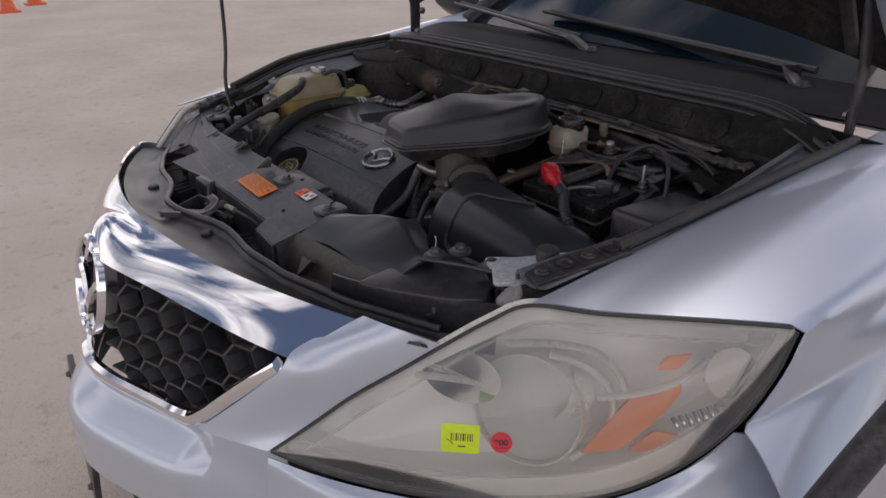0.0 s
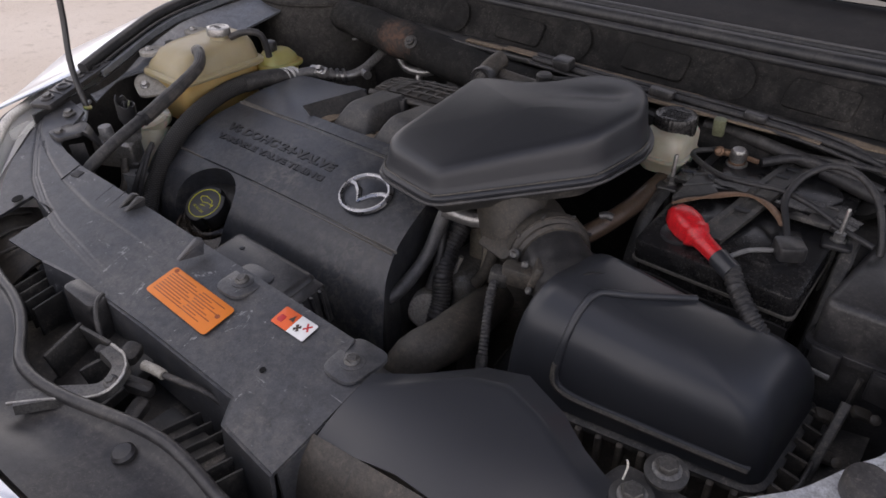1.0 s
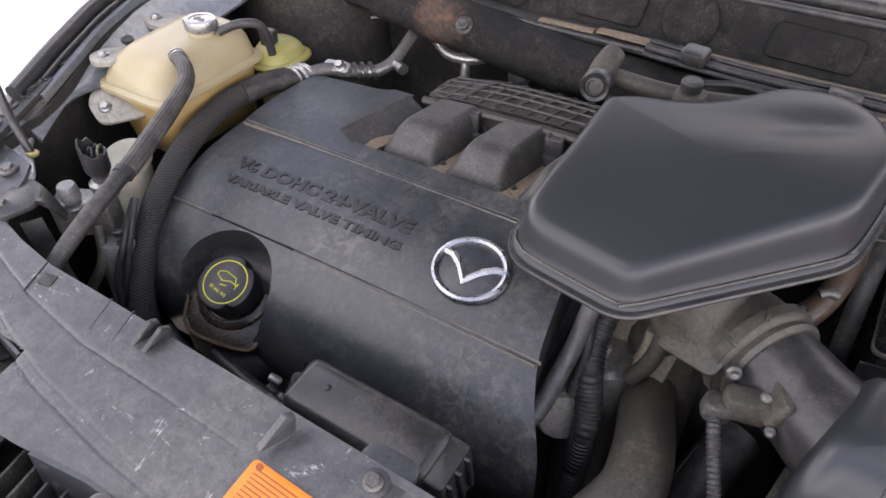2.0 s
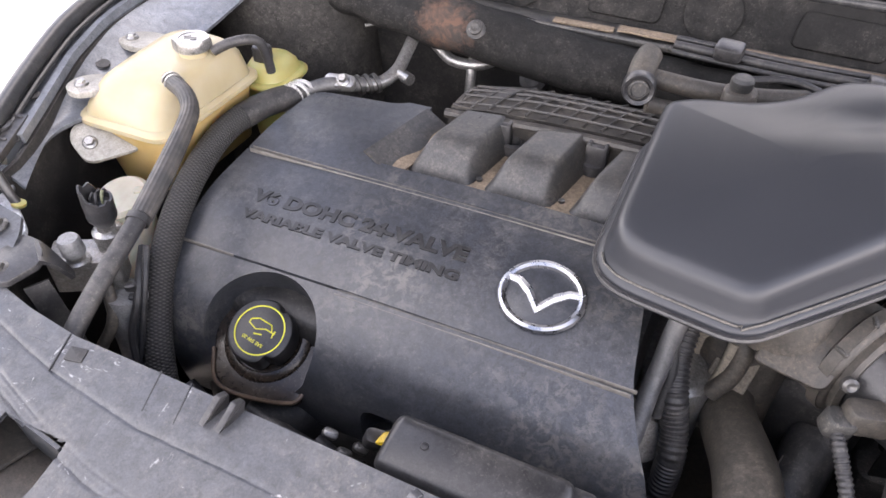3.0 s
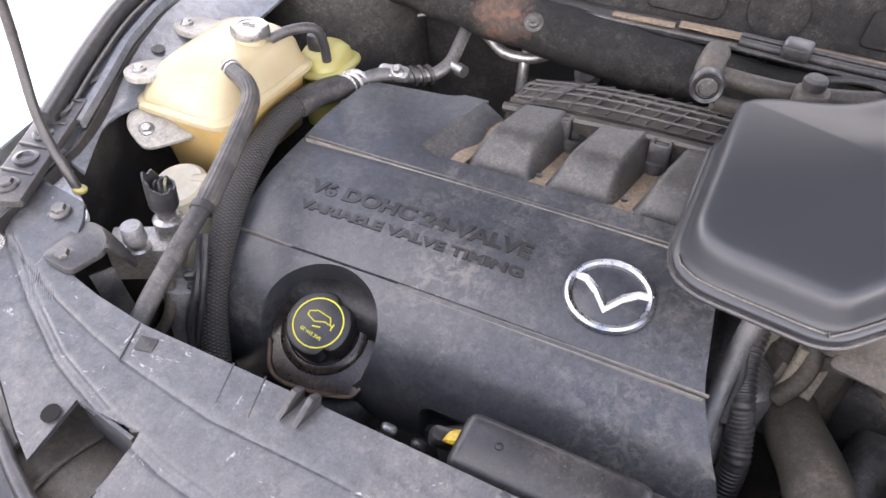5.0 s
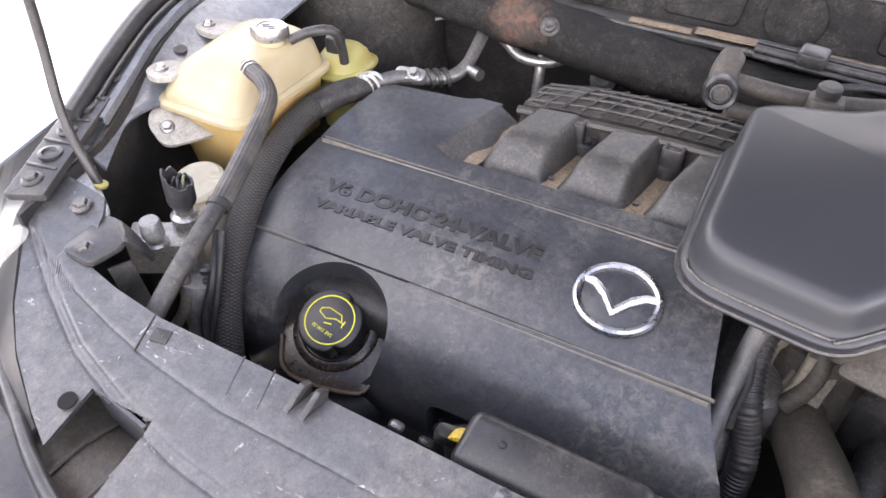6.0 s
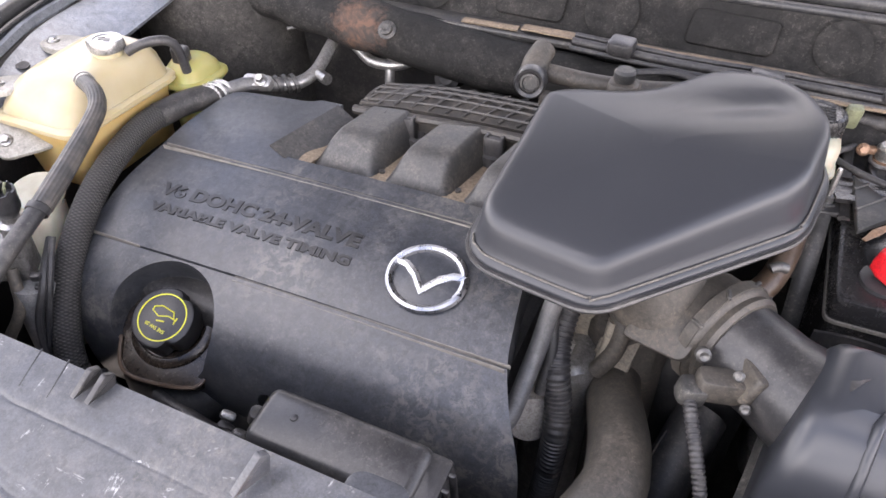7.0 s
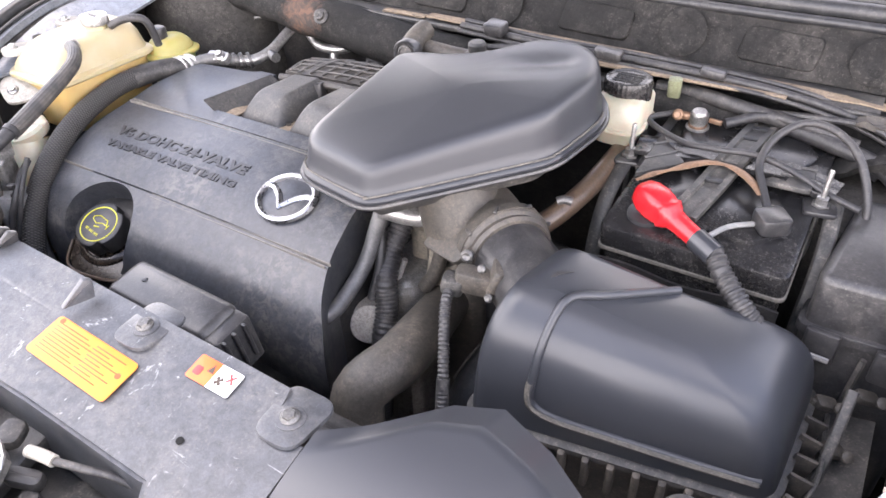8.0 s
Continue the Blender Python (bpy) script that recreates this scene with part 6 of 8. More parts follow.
    part("bay_wall", sheet(lambda u, v: (-0.322 + 0.036 * v + 0.024 * u, 0.733 + 0.11 * u, 0.9735 - 0.0245 * v), 10, 8, 0.003), M["runner"], c, "sloping side of the bay", 60)
    part("bay_dust", sheet(lambda u, v: (-0.297 + 0.016 * v + 0.024 * u, 0.737 + 0.1 * u, 0.9565 - 0.0045 * v + 0.0012 * math.sin(9 * u)), 10, 4, 0.002), M["dust_bed"], c, "tan dust at the foot of the slope", 60)
    part("bay_front", sheet(lambda u, v: (-0.305 + 0.298 * u, 0.7305 + 0.013 * v, 0.9595 - 0.0095 * v ** 0.8), 24, 6, 0.002), M["dust_bed"], c, "dusty front slope of the bay", 60)
    for x in (-0.197, -0.104):
        part("grommet", lathe([(0.013, 0), (0.013, 0.012), (0.009, 0.014), (0.007, 0.006), (0, 0.006)], Matrix.Translation((x + 0.012, 0.836, 0.95)), 20), M["rubber"], c)
        part("screw", lathe([(0.0035, 0), (0.0035, 0.003), (0, 0.0035)], Matrix.Translation((x - 0.002, 0.768, 0.9495)), 10), M["bolt"], c)

    # oil filler
    o = thing("oil_filler", "black oil filler cap with yellow oil can print", "oil cap", (-0.315, 0.515, 0.88))
    at = Vector((-0.3395, 0.5485, 0.8505))
    m = basis(at, cap_ax)
    part("neck_plate", slab(rounded([(-0.058, -0.012), (-0.046, -0.05), (-0.01, -0.062), (0.044, -0.064), (0.06, -0.01), (0.052, 0.03), (0.02, 0.054), (-0.03, 0.052), (-0.058, 0.02)], [0.02, 0.02, 0.02, 0.012, 0.03, 0.03, 0.03, 0.03, 0.03]), -0.012, -0.001, m, 0.003), M["oil"], o, "oil-stained filler plate")
    part("plate_lip", tube([m @ Vector(q) for q in ((-0.055, -0.015, 0), (-0.047, -0.045, 0), (-0.03, -0.057, 0), (0.0, -0.062, 0), (0.03, -0.063, 0), (0.044, -0.058, 0), (0.052, -0.035, 0), (0.058, -0.008, 0), (0.052, 0.028, 0))], 0.0022, 8, 0.006), M["rust_film"], o, "brown oily edge")
    part("collar", lathe([(0.046, -0.006), (0.0455, 0.002), (0.0435, 0.004), (0.037, 0.005), (0.035, 0.002), (0, 0.002)], m, 44), M["oil"], o, "oil-stained neck collar")
    bm = bmesh.new()
    ring = []
    for h, k in ((0.004, 0.94), (0.006, 1.0), (0.026, 1.0), (0.030, 0.95), (0.031, 0.88)):
        row = []
        for j in range(72):
            a = 2 * math.pi * j / 72
            notch = 0.16 * max(0, math.cos(1.5 * (a - 0.9))) ** 30
            row.append(m @ Vector(((0.0338 * k * (1 - notch)) * math.cos(a), (0.0338 * k * (1 - notch)) * math.sin(a), h)))
        ring.append(row)
    part("cap", rings_mesh(ring), M["letter"], o, "black cap")
    face = m @ Matrix.Translation((0, 0, 0.031))
    bm = bmesh.new()
    rr = []
    for j in range(57):
        a = 2 * math.pi * j / 56
        rr.append([face @ Vector((r * math.cos(a), r * math.sin(a), z)) for r, z in ((0.0246, 0), (0.0246, 0.0005), (0.0258, 0.0005), (0.0258, 0))])
    part("print_ring", rings_mesh(rr, closed=False), M["ink_yellow"], o, "yellow printed ring")
    # oil can sign, the right way up for one standing behind the car
    f2 = face @ pose(0, 0, 0, 0, 0, 156) @ Matrix.Diagonal((1.12, 1.12, 1, 1))
    bm = bmesh.new()
    can = [(-0.0135, -0.0115), (-0.0125, -0.0075), (-0.0045, -0.0075), (0.004, -0.0118), (0.0125, -0.0095), (0.0128, -0.006), (0.0065, -0.002), (-0.007, -0.002), (-0.0105, -0.0068)]
    for a, b in zip(can, can[1:]):
        tube([f2 @ Vector((a[0], -a[1] - 0.011, 0.0003)), f2 @ Vector((b[0], -b[1] - 0.011, 0.0003))], 0.00062, 5, 1, bm, smooth=False)
    for a, b in (((-0.004, 0.0025), (0.003, 0.005)), ((-0.013, -0.006), (-0.0132, -0.0025))):
        tube([f2 @ Vector((*a, 0.0003)), f2 @ Vector((*b, 0.0003))], 0.0008, 5, 1, bm, smooth=False)
    part("print_can", bm, M["ink_yellow"], o, "yellow oil can print")
    part("print_text", letters("SAE 5W-20", f2 @ Matrix.Translation((0, 0.0095, 0.0002)), 0.0046, 0.0002, 1.0, 1.0, "CENTER"), M["ink_yellow"], o, "yellow grade lettering")
    return c


engine_cover()


def plenum():
    p = thing("intake_plenum", "dusty ribbed black intake plenum behind the engine cover", "intake plenum", (-0.12, 0.88, 0.95))

    def top(u, v):
        x = -0.265 + 0.33 * u + 0.02 * v
        y = 0.842 + 0.062 * v
        return (x, y + 0.008 * math.sin(u * 3), 0.984 + 0.014 * math.sin(math.pi * (0.1 + 0.7 * v)) + 0.004 * u - 0.006 * max(0, 0.12 - u) / 0.12)

    part("top", sheet(top, 40, 16, 0.005), M["plenum"], p)
    part("front_wall", sheet(lambda u, v: (-0.265 + 0.33 * u, 0.847 - 0.008 * v + 0.008 * math.sin(u * 3) + 0.004 * math.sin(u * 42) ** 2 * v, 0.988 - 0.06 * v), 60, 8, 0.004), M["plenum"], p)
    part("end_wall", sheet(lambda u, v: (-0.266 - 0.012 * v + 0.02 * u, 0.842 + 0.062 * u, 0.985 - 0.07 * v + 0.01 * math.sin(math.pi * u)), 10, 6, 0.004), M["plenum"], p)
    part("lower_flange", tube([(-0.27, 0.836, 0.98), (-0.12, 0.842, 0.985), (0.05, 0.836, 0.988)], 0.0055, 8, 0.02), M["plenum"], p)
    for k in range(15):
        x = -0.262 + 0.0215 * k
        part("rib", tube([Vector(top((x + 0.262) / 0.33, v)) + Vector((0.02 * v, 0, 0.002)) for v in (0.02, 0.3, 0.6, 0.95)], 0.0016, 6, 0.02), M["plenum"], p)
    for v in (0.14, 0.34, 0.52, 0.7):
        part("rib", tube([Vector(top(u, v)) + Vector((0, 0, 0.0022)) for u in (0.0, 0.25, 0.5, 0.75, 1.0)], 0.0016, 6, 0.03), M["plenum"], p)
    for x in (-0.225, -0.21, -0.19, -0.115, -0.098, -0.08):
        part("clip_rib", box_at((x, 0.835, 0.968), (0.004, 0.012, 0.04), (0, 0, 0), 0.001), M["black"], p)
    for x in (-0.2, -0.09):
        part("clip_pocket", block((x - 0.012, 0.828, 0.952), (x + 0.012, 0.838, 0.986), None, 0.002), M["black"], p)
    # vacuum valve with a round end facing forward, and its pipes
    v = thing("vacuum_valve", "dusty grey vacuum valve with a round black end", "valve", (-0.06, 0.88, 1.03))
    ax = Vector((0.12, -0.86, 0.12))
    m = basis((-0.064, 0.867, 1.042), ax)
    part("end_ring", lathe([(0.0, 0.0), (0.012, 0.0), (0.012, 0.004), (0.0155, 0.006), (0.0175, 0.002), (0.0175, -0.014), (0.0, -0.014)], m, 32), M["black"], v, "black ribbed ring")
    part("end_face", lathe([(0.0, 0.0), (0.0105, 0.0), (0.0105, 0.004), (0.0085, 0.005), (0.0075, 0.003), (0, 0.003)], m, 28), M["dusty"], v)
    part("body", tube([(-0.066, 0.877, 1.042), (-0.068, 0.90, 1.051), (-0.066, 0.92, 1.057)], [0.015, 0.0145, 0.0135], 20), M["brown"], v)
    part("pipe", tube([(-0.058, 0.905, 1.038), (0.0, 0.912, 1.032), (0.06, 0.925, 1.03), (0.12, 0.95, 1.03)], 0.0105, 14), M["brown"], v, "dusty grey pipe")
    part("pipe", tube([(-0.055, 0.88, 1.02), (-0.02, 0.89, 1.015), (0.04, 0.905, 1.015)], 0.009, 14), M["brown"], v)
    part("clamp", band(((-0.005, 0.893, 1.016), (1, 0.2, 0)), 0.0092, 0.009), M["steel"], v)
    s = thing("pressure_sensor", "brown block sensor with a black cap", "sensor", (0.055, 0.9, 1.03))
    part("block", block((0.016, 0.872, 1.02), (0.05, 0.902, 1.054), None, 0.005), M["brown"], s)
    part("cap", lathe([(0.0105, 0), (0.0115, 0.003), (0.0115, 0.010), (0.009, 0.013), (0, 0.014)], Matrix.Translation((0.032, 0.887, 1.054)), 24), M["dusty"], s, "round black cap")
    part("hose", tube([(0.03, 0.915, 1.05), (0.08, 0.93, 1.052), (0.13, 0.94, 1.035), (0.18, 0.95, 1.02)], 0.004, 8), M["rubber"], s)


plenum()


def resonator():
    r = thing("intake_resonator", "smooth black plastic intake resonator over the engine's end", "resonator", (0.09, 0.75, 1.0))
    rim = [(-0.044, 0.612), (0.083, 0.582), (0.222, 0.712), (0.239, 0.806), (0.212, 0.864), (0.172, 0.893), (0.112, 0.893), (0.058, 0.832), (-0.006, 0.828), (-0.04, 0.812)]
    rad = [0.045, 0.02, 0.022, 0.03, 0.03, 0.03, 0.03, 0.04, 0.02, 0.03]
    base = rounded(rim, rad, 7)
    c = Vector((0.095, 0.735))
    low = lambda p: 1.016 + 0.09 * (p.x - 0.083) + 0.06 * (p.y - 0.585)
    high = lambda p: 1.048 + 0.09 * (p.x - 0.08) + 0.21 * (min(p.y, 0.75) - 0.597) + 0.05 * max(0, p.y - 0.75)

    def row(d, h, f=0.0, k=1.0):
        ring = []
        for p in (inset(base, d) if d else base):
            p = c + (p - c) * k
            z = low(p) + f * (high(p) - low(p)) + h
            if f > 0.9:
                # shallow crease pressed into the rear of the lid
                q = Vector((p.x - 0.15, p.y - 0.815))
                z -= 0.006 * math.exp(-((q.x / 0.05) ** 2 + ((q.y - 0.25 * q.x) / 0.02) ** 2)) * (1 if k < 0.93 else 0.2)
            ring.append(Vector((p.x, p.y, z)))
        return ring

    rows = [row(0.004, -0.006), row(0.0, -0.004), row(0.0, 0.0), row(0.0035, 0.0015), row(0.0055, 0.004), row(0.0075, 0, 0.35), row(0.0095, 0, 0.62), row(0.0108, 0, 0.78), row(0.0128, 0, 0.89), row(0.0158, 0, 0.955), row(0.0195, 0, 0.985), row(0.0245, 0, 1.0)]
    rows += [row(0.0245, 0.003 * (1 - k), 1.0, k) for k in (0.93, 0.86, 0.78, 0.68, 0.56, 0.42, 0.26, 0.08)]
    part("lid", rings_mesh(rows), M["lid_black"], r, "", 70)
    part("rim", rings_mesh([row(0.003, -0.0095), row(-0.0025, -0.009), row(-0.0035, -0.0065), row(-0.0025, -0.0045), row(0.001, -0.004)]), M["black"], r, "black flange with a dusty lip")
    line = [Vector((p.x, p.y, low(p) + 0.0035)) for p in inset(base, 0.0035)][:34]
    part("rim_dust", tube(line[2:32:3], 0.001, 6, 0.01), M["dust_soft"], r, "pale dust along the lip")
    part("tray", rings_mesh([row(0.04, -0.04), row(0.03, -0.036), row(0.016, -0.009)]), M["dusty"], r)
    # neck below, to the throttle pipe
    part("neck", tube([(0.11, 0.70, 0.99), (0.12, 0.695, 0.965), (0.13, 0.69, 0.94)], 0.045, 28), M["brown"], r, "ribbed dusty neck")



resonator()


def air_box():
    a = thing("air_filter_box", "black plastic air filter box with a moulded seam on its lid", "air filter box", (0.36, 0.61, 0.85))
    low = rounded([(0.223, 0.523), (0.496, 0.568), (0.503, 0.722), (0.38, 0.70), (0.25, 0.668)], [0.03, 0.02, 0.02, 0.03, 0.02], 7)
    top = rounded([(0.244, 0.574), (0.455, 0.606), (0.462, 0.694), (0.372, 0.668), (0.262, 0.654)], [0.02, 0.06, 0.03, 0.03, 0.012], 7)
    n = len(low)
    zt = lambda p: 0.985 - 0.26 * max(0, p.x - 0.29)
    rows = []
    for k, h in ((0.0, 0.0), (0.03, 0.1), (0.08, 0.3), (0.17, 0.52), (0.32, 0.70), (0.52, 0.84), (0.75, 0.94), (1.0, 1.0)):
        ring = []
        for p, q in zip(low, top):
            w = p.lerp(q, k)
            zl = 0.862
            ring.append(Vector((w.x, w.y, zl + (zt(q) - zl) * h)))
        rows.append(ring)
    c = sum(top, Vector((0, 0))) / n
    rows.append([Vector((w.x, w.y, zt(w) + 0.002)) for w in (c + (q - c) * 0.8 for q in top)])
    part("lid", rings_mesh(rows), M["smooth_black"], a, "smooth black lid", 60)
    # base with ribs
    part("base", rings_mesh([[Vector((p.x, p.y, z)) for p in inset(low, d)] for z, d in ((0.62, 0.03), (0.7, 0.018), (0.84, 0.006), (0.852, -0.006), (0.858, -0.006), (0.861, 0.0))]), M["dusty"], a, "dusty ribbed base")
    for k in range(13):
        t = k / 12
        p = Vector((0.235 + 0.265 * t, 0.522 + 0.043 * t, 0.838))
        part("rib", box_at(p, (0.007, 0.018, 0.036), (0, 0, 9), 0.0015), M["brown"], a)
    for k in range(6):
        p = Vector((0.508, 0.58 + 0.024 * k, 0.845))
        part("clip", box_at(p, (0.02, 0.004, 0.038), (0, 14, 4 * (k % 3)), 0.001), M["brown"], a, "dusty side fin")
    for z in (0.852, 0.836):
        part("clip_wire", tube([(0.515, 0.57, z), (0.524, 0.62, z + 0.004), (0.52, 0.70, z)], 0.0022, 8), M["bolt"], a)
    part("side_strut", tube([(0.53, 0.69, 0.90), (0.527, 0.65, 0.865), (0.52, 0.60, 0.80)], 0.005, 8, flatten=0.5), M["dusty"], a, "dusty steel strut")
    # raised moulded seam across the lid
    tree = BVHTree.FromBMesh(rings_mesh(rows))

    def on_lid(q):
        return tree.find_nearest(Vector(q))[0]

    line = [on_lid(q) for q in ((0.376, 0.668, 0.985), (0.355, 0.645, 0.99), (0.325, 0.615, 0.99), (0.298, 0.59, 0.985), (0.292, 0.572, 0.975), (0.289, 0.552, 0.95), (0.288, 0.537, 0.92), (0.289, 0.528, 0.904), (0.296, 0.528, 0.892), (0.315, 0.53, 0.886), (0.36, 0.537, 0.884), (0.43, 0.548, 0.882), (0.488, 0.562, 0.88))]
    part("seam", tube(line, 0.0042, 8, 0.008), M["smooth_black"], a, "raised seam", 60)
    part("seam_dust", tube([q + Vector((-0.001, -0.0022, -0.001)) for q in line[6:]], 0.0036, 6, 0.01), M["dust_soft"], a, "dusty lower seam")
    return a


air_box()


def throttle_pipe():
    t = thing("intake_pipe", "dusty black intake pipe with a sensor between filter box and throttle", "intake pipe", (0.2, 0.66, 0.93))
    c0, c1 = Vector((0.187, 0.676, 0.938)), Vector((0.262, 0.622, 0.938))
    ax = (c1 - c0).normalized()
    part("duct", tube([c0, c0.lerp(c1, 0.5), c1 + ax * 0.02], [0.043, 0.042, 0.05], 36), M["black"], t, "smooth grey-black duct", 60)
    m = basis(c0, ax)
    part("sleeve", lathe([(0.040, -0.034), (0.046, -0.03), (0.047, -0.012), (0.051, -0.010), (0.052, 0.0), (0.05, 0.004), (0.047, 0.006), (0.049, 0.012), (0.046, 0.016), (0.042, 0.016)], m, 40), M["brown"], t, "dusty rubber sleeve")
    part("clamp", band((c0 - ax * 0.004, ax), 0.0515, 0.010, 0.0016), M["rubber_dusty"], t, "dusty band clamp")
    for ang in (20, 60, 100, 140):
        q = m @ Vector((0.052 * math.cos(radians(ang)), 0.052 * math.sin(radians(ang)), -0.003))
        part("clamp_slot", box_at(q, (0.012, 0.004, 0.004), (0, 0, ang), 0.001), M["dusty"], t)
    part("screw", lathe([(0.0065, 0), (0.0065, 0.006), (0.004, 0.008), (0, 0.006)], basis((0.171, 0.628, 0.957), (0.2, -0.8, 0.4)), 16), M["bolt"], t, "bright clamp screw")
    part("screw", tube([(0.212, 0.748, 0.966), (0.218, 0.752, 0.968), (0.226, 0.755, 0.966)], 0.0052, 12), M["bolt"], t, "clamp screw")
    part("elbow", tube([c0 - ax * 0.02, c0 - ax * 0.055 + Vector((0, 0, 0.004)), (0.115, 0.71, 0.955), (0.105, 0.715, 0.985)], [0.042, 0.044, 0.044, 0.045], 30), M["brown"], t, "dusty elbow")
    part("web", slab(rounded([(-0.03, -0.03), (0.03, -0.02), (0.03, 0.03), (-0.02, 0.04)], 0.01), 0, 0.008, basis((0.14, 0.655, 0.95), (-0.3, -0.6, 0.75))), M["brown"], t)
    part("hose_stub", tube([(0.205, 0.73, 0.945), (0.218, 0.753, 0.955), (0.228, 0.80, 0.962), (0.233, 0.86, 0.97), (0.234, 0.92, 0.972)], 0.012, 14), M["rust_film"], t, "brown dusty side hose")
    s = thing("air_sensor", "dusty plug-in air sensor with a corrugated lead", "sensor", (0.185, 0.615, 0.91))
    part("body", box_at((0.19, 0.61, 0.945), (0.042, 0.022, 0.024), (0, 8, 20), 0.004), M["brown"], s)
    part("flange", box_at((0.208, 0.618, 0.952), (0.012, 0.034, 0.03), (0, 20, 30), 0.003), M["brown"], s)
    part("plug", box_at((0.17, 0.6, 0.94), (0.024, 0.022, 0.02), (0, 10, 20), 0.004), M["dusty"], s)
    for q in ((0.2, 0.606, 0.966), (0.212, 0.598, 0.94)):
        part("screw", lathe([(0.0065, 0), (0.0065, 0.004), (0.004, 0.006), (0, 0.005)], basis(q, (-0.1, -0.8, 0.5)) @ Matrix.Scale(0.7, 4), 14), M["bolt"], s)
    part("lead", tube([(0.17, 0.592, 0.938), (0.176, 0.575, 0.932), (0.188, 0.552, 0.912), (0.2, 0.53, 0.885), (0.208, 0.512, 0.85), (0.208, 0.505, 0.8), (0.2, 0.5, 0.72)], 0.005, 12, ribs=0.0009, pitch=0.0042), M["rubber"], s, "black corrugated conduit")
    part("lead_tape", tube([(0.2, 0.53, 0.885), (0.204, 0.521, 0.868), (0.207, 0.514, 0.855)], 0.0066, 12), M["rubber"], s)


throttle_pipe()


def hoses():
    h = thing("radiator_hose", "thick dusty black radiator hose curving down to the radiator", "hose", (0.1, 0.6, 0.8), "engine hoses")
    part("hose", tube([(0.1, 0.775, 0.848), (0.101, 0.74, 0.838), (0.102, 0.705, 0.825), (0.107, 0.672, 0.824), (0.115, 0.64, 0.834), (0.124, 0.606, 0.846), (0.13, 0.573, 0.855), (0.132, 0.543, 0.859), (0.124, 0.516, 0.857), (0.115, 0.5, 0.842), (0.117, 0.492, 0.815), (0.13, 0.478, 0.785), (0.15, 0.465, 0.74)], [0.0265, 0.027, 0.0285, 0.028, 0.0275], 28), M["rubber_dusty"], h)
    part("clamp", band(((0.1012, 0.734, 0.836), (0.02, -1, -0.33)), 0.0274, 0.01), M["rubber_dusty"], h)
    part("clamp_ear", box_at((0.099, 0.731, 0.8655), (0.014, 0.014, 0.01), (0, 0, 8), 0.002), M["bolt"], h)
    part("clamp_screw", lathe([(0.0075, 0), (0.0075, 0.006), (0.0055, 0.008), (0, 0.008)], basis((0.099, 0.731, 0.869), (0.05, -0.3, 1)), 16), M["bolt"], h, "dull steel clamp screw")
    h2 = thing("lower_hose", "dark dusty coolant hose beside the intake pipe", "hose", (0.18, 0.6, 0.8), "engine hoses")
    # darker rubber than the radiator hose, part of its shade put into colour
    part("hose", tube([(0.196, 0.70, 0.80), (0.186, 0.665, 0.785), (0.176, 0.63, 0.76), (0.17, 0.6, 0.72), (0.168, 0.575, 0.67)], 0.026, 22), M["rubber"], h2)
    part("seam", tube([(0.166, 0.662, 0.804), (0.159, 0.64, 0.792), (0.153, 0.62, 0.775)], 0.0012, 6), M["rubber_dusty"], h2, "moulded seam line")
    d = thing("dipstick_tube", "grey metal dipstick tube beside the engine cover", "dipstick tube", (0.03, 0.6, 0.85))
    part("tube", tube([(0.043, 0.672, 0.968), (0.039, 0.657, 0.945), (0.0362, 0.647, 0.925), (0.0345, 0.635, 0.904), (0.0316, 0.6188, 0.885), (0.03, 0.5945, 0.871), (0.0275, 0.571, 0.861), (0.018, 0.553, 0.853)], 0.009, 16), M["tube_grey"], d)
    e = thing("corrugated_conduit", "black corrugated wiring conduit down the engine's end", "conduit", (0.06, 0.62, 0.8))
    part("conduit", tube([(0.048, 0.705, 0.935), (0.047, 0.685, 0.918), (0.0465, 0.658, 0.892), (0.0528, 0.637, 0.87), (0.058, 0.629, 0.853), (0.0633, 0.62, 0.8356), (0.067, 0.606, 0.815), (0.067, 0.598, 0.77), (0.062, 0.592, 0.69)], 0.0125, 20, ribs=0.0013, pitch=0.005), M["rubber"], e)
    # engine end: castings behind the hoses
    b = thing("cylinder_head", "dusty cast aluminium end of the engine", "engine block", (0.06, 0.68, 0.6))

    def lump(lo, hi, edge, mat, nm="casting", lab=""):
        bm = block(lo, hi, None, edge)
        bmesh.ops.subdivide_edges(bm, edges=bm.edges[:], cuts=2, use_grid_fill=True)
        for v in bm.verts:
            v.co += Vector(noise.noise_vector(v.co * 40)) * 0.004
        part(nm, bm, mat, b, lab)

    lump((-0.44, 0.56, 0.45), (0.02, 0.84, 0.88), 0.02, M["pit"])
    lump((0.015, 0.64, 0.5), (0.085, 0.84, 0.86), 0.015, M["alu"])
    part("boss", lathe([(0.0, -0.03), (0.026, -0.03), (0.028, -0.022), (0.028, 0.012), (0.024, 0.02), (0.012, 0.022), (0.0, 0.02)], basis((0.03, 0.63, 0.805), (0.5, -0.75, 0.35)), 28), M["cast"], b, "bare cast boss")
    part("rib", tube([(0.03, 0.645, 0.80), (0.05, 0.655, 0.845), (0.058, 0.67, 0.88)], 0.006, 10, flatten=0.6), M["cast"], b)
    part("plate", slab(rounded([(-0.03, -0.07), (0.012, -0.07), (0.024, 0.03), (0.02, 0.06), (-0.012, 0.06), (-0.018, 0.0)], 0.008), -0.006, 0.006, basis((0.098, 0.692, 0.862), (-0.1, -0.95, 0.35)), 0.003), M["tan"], b, "dusty tan bracket plate")
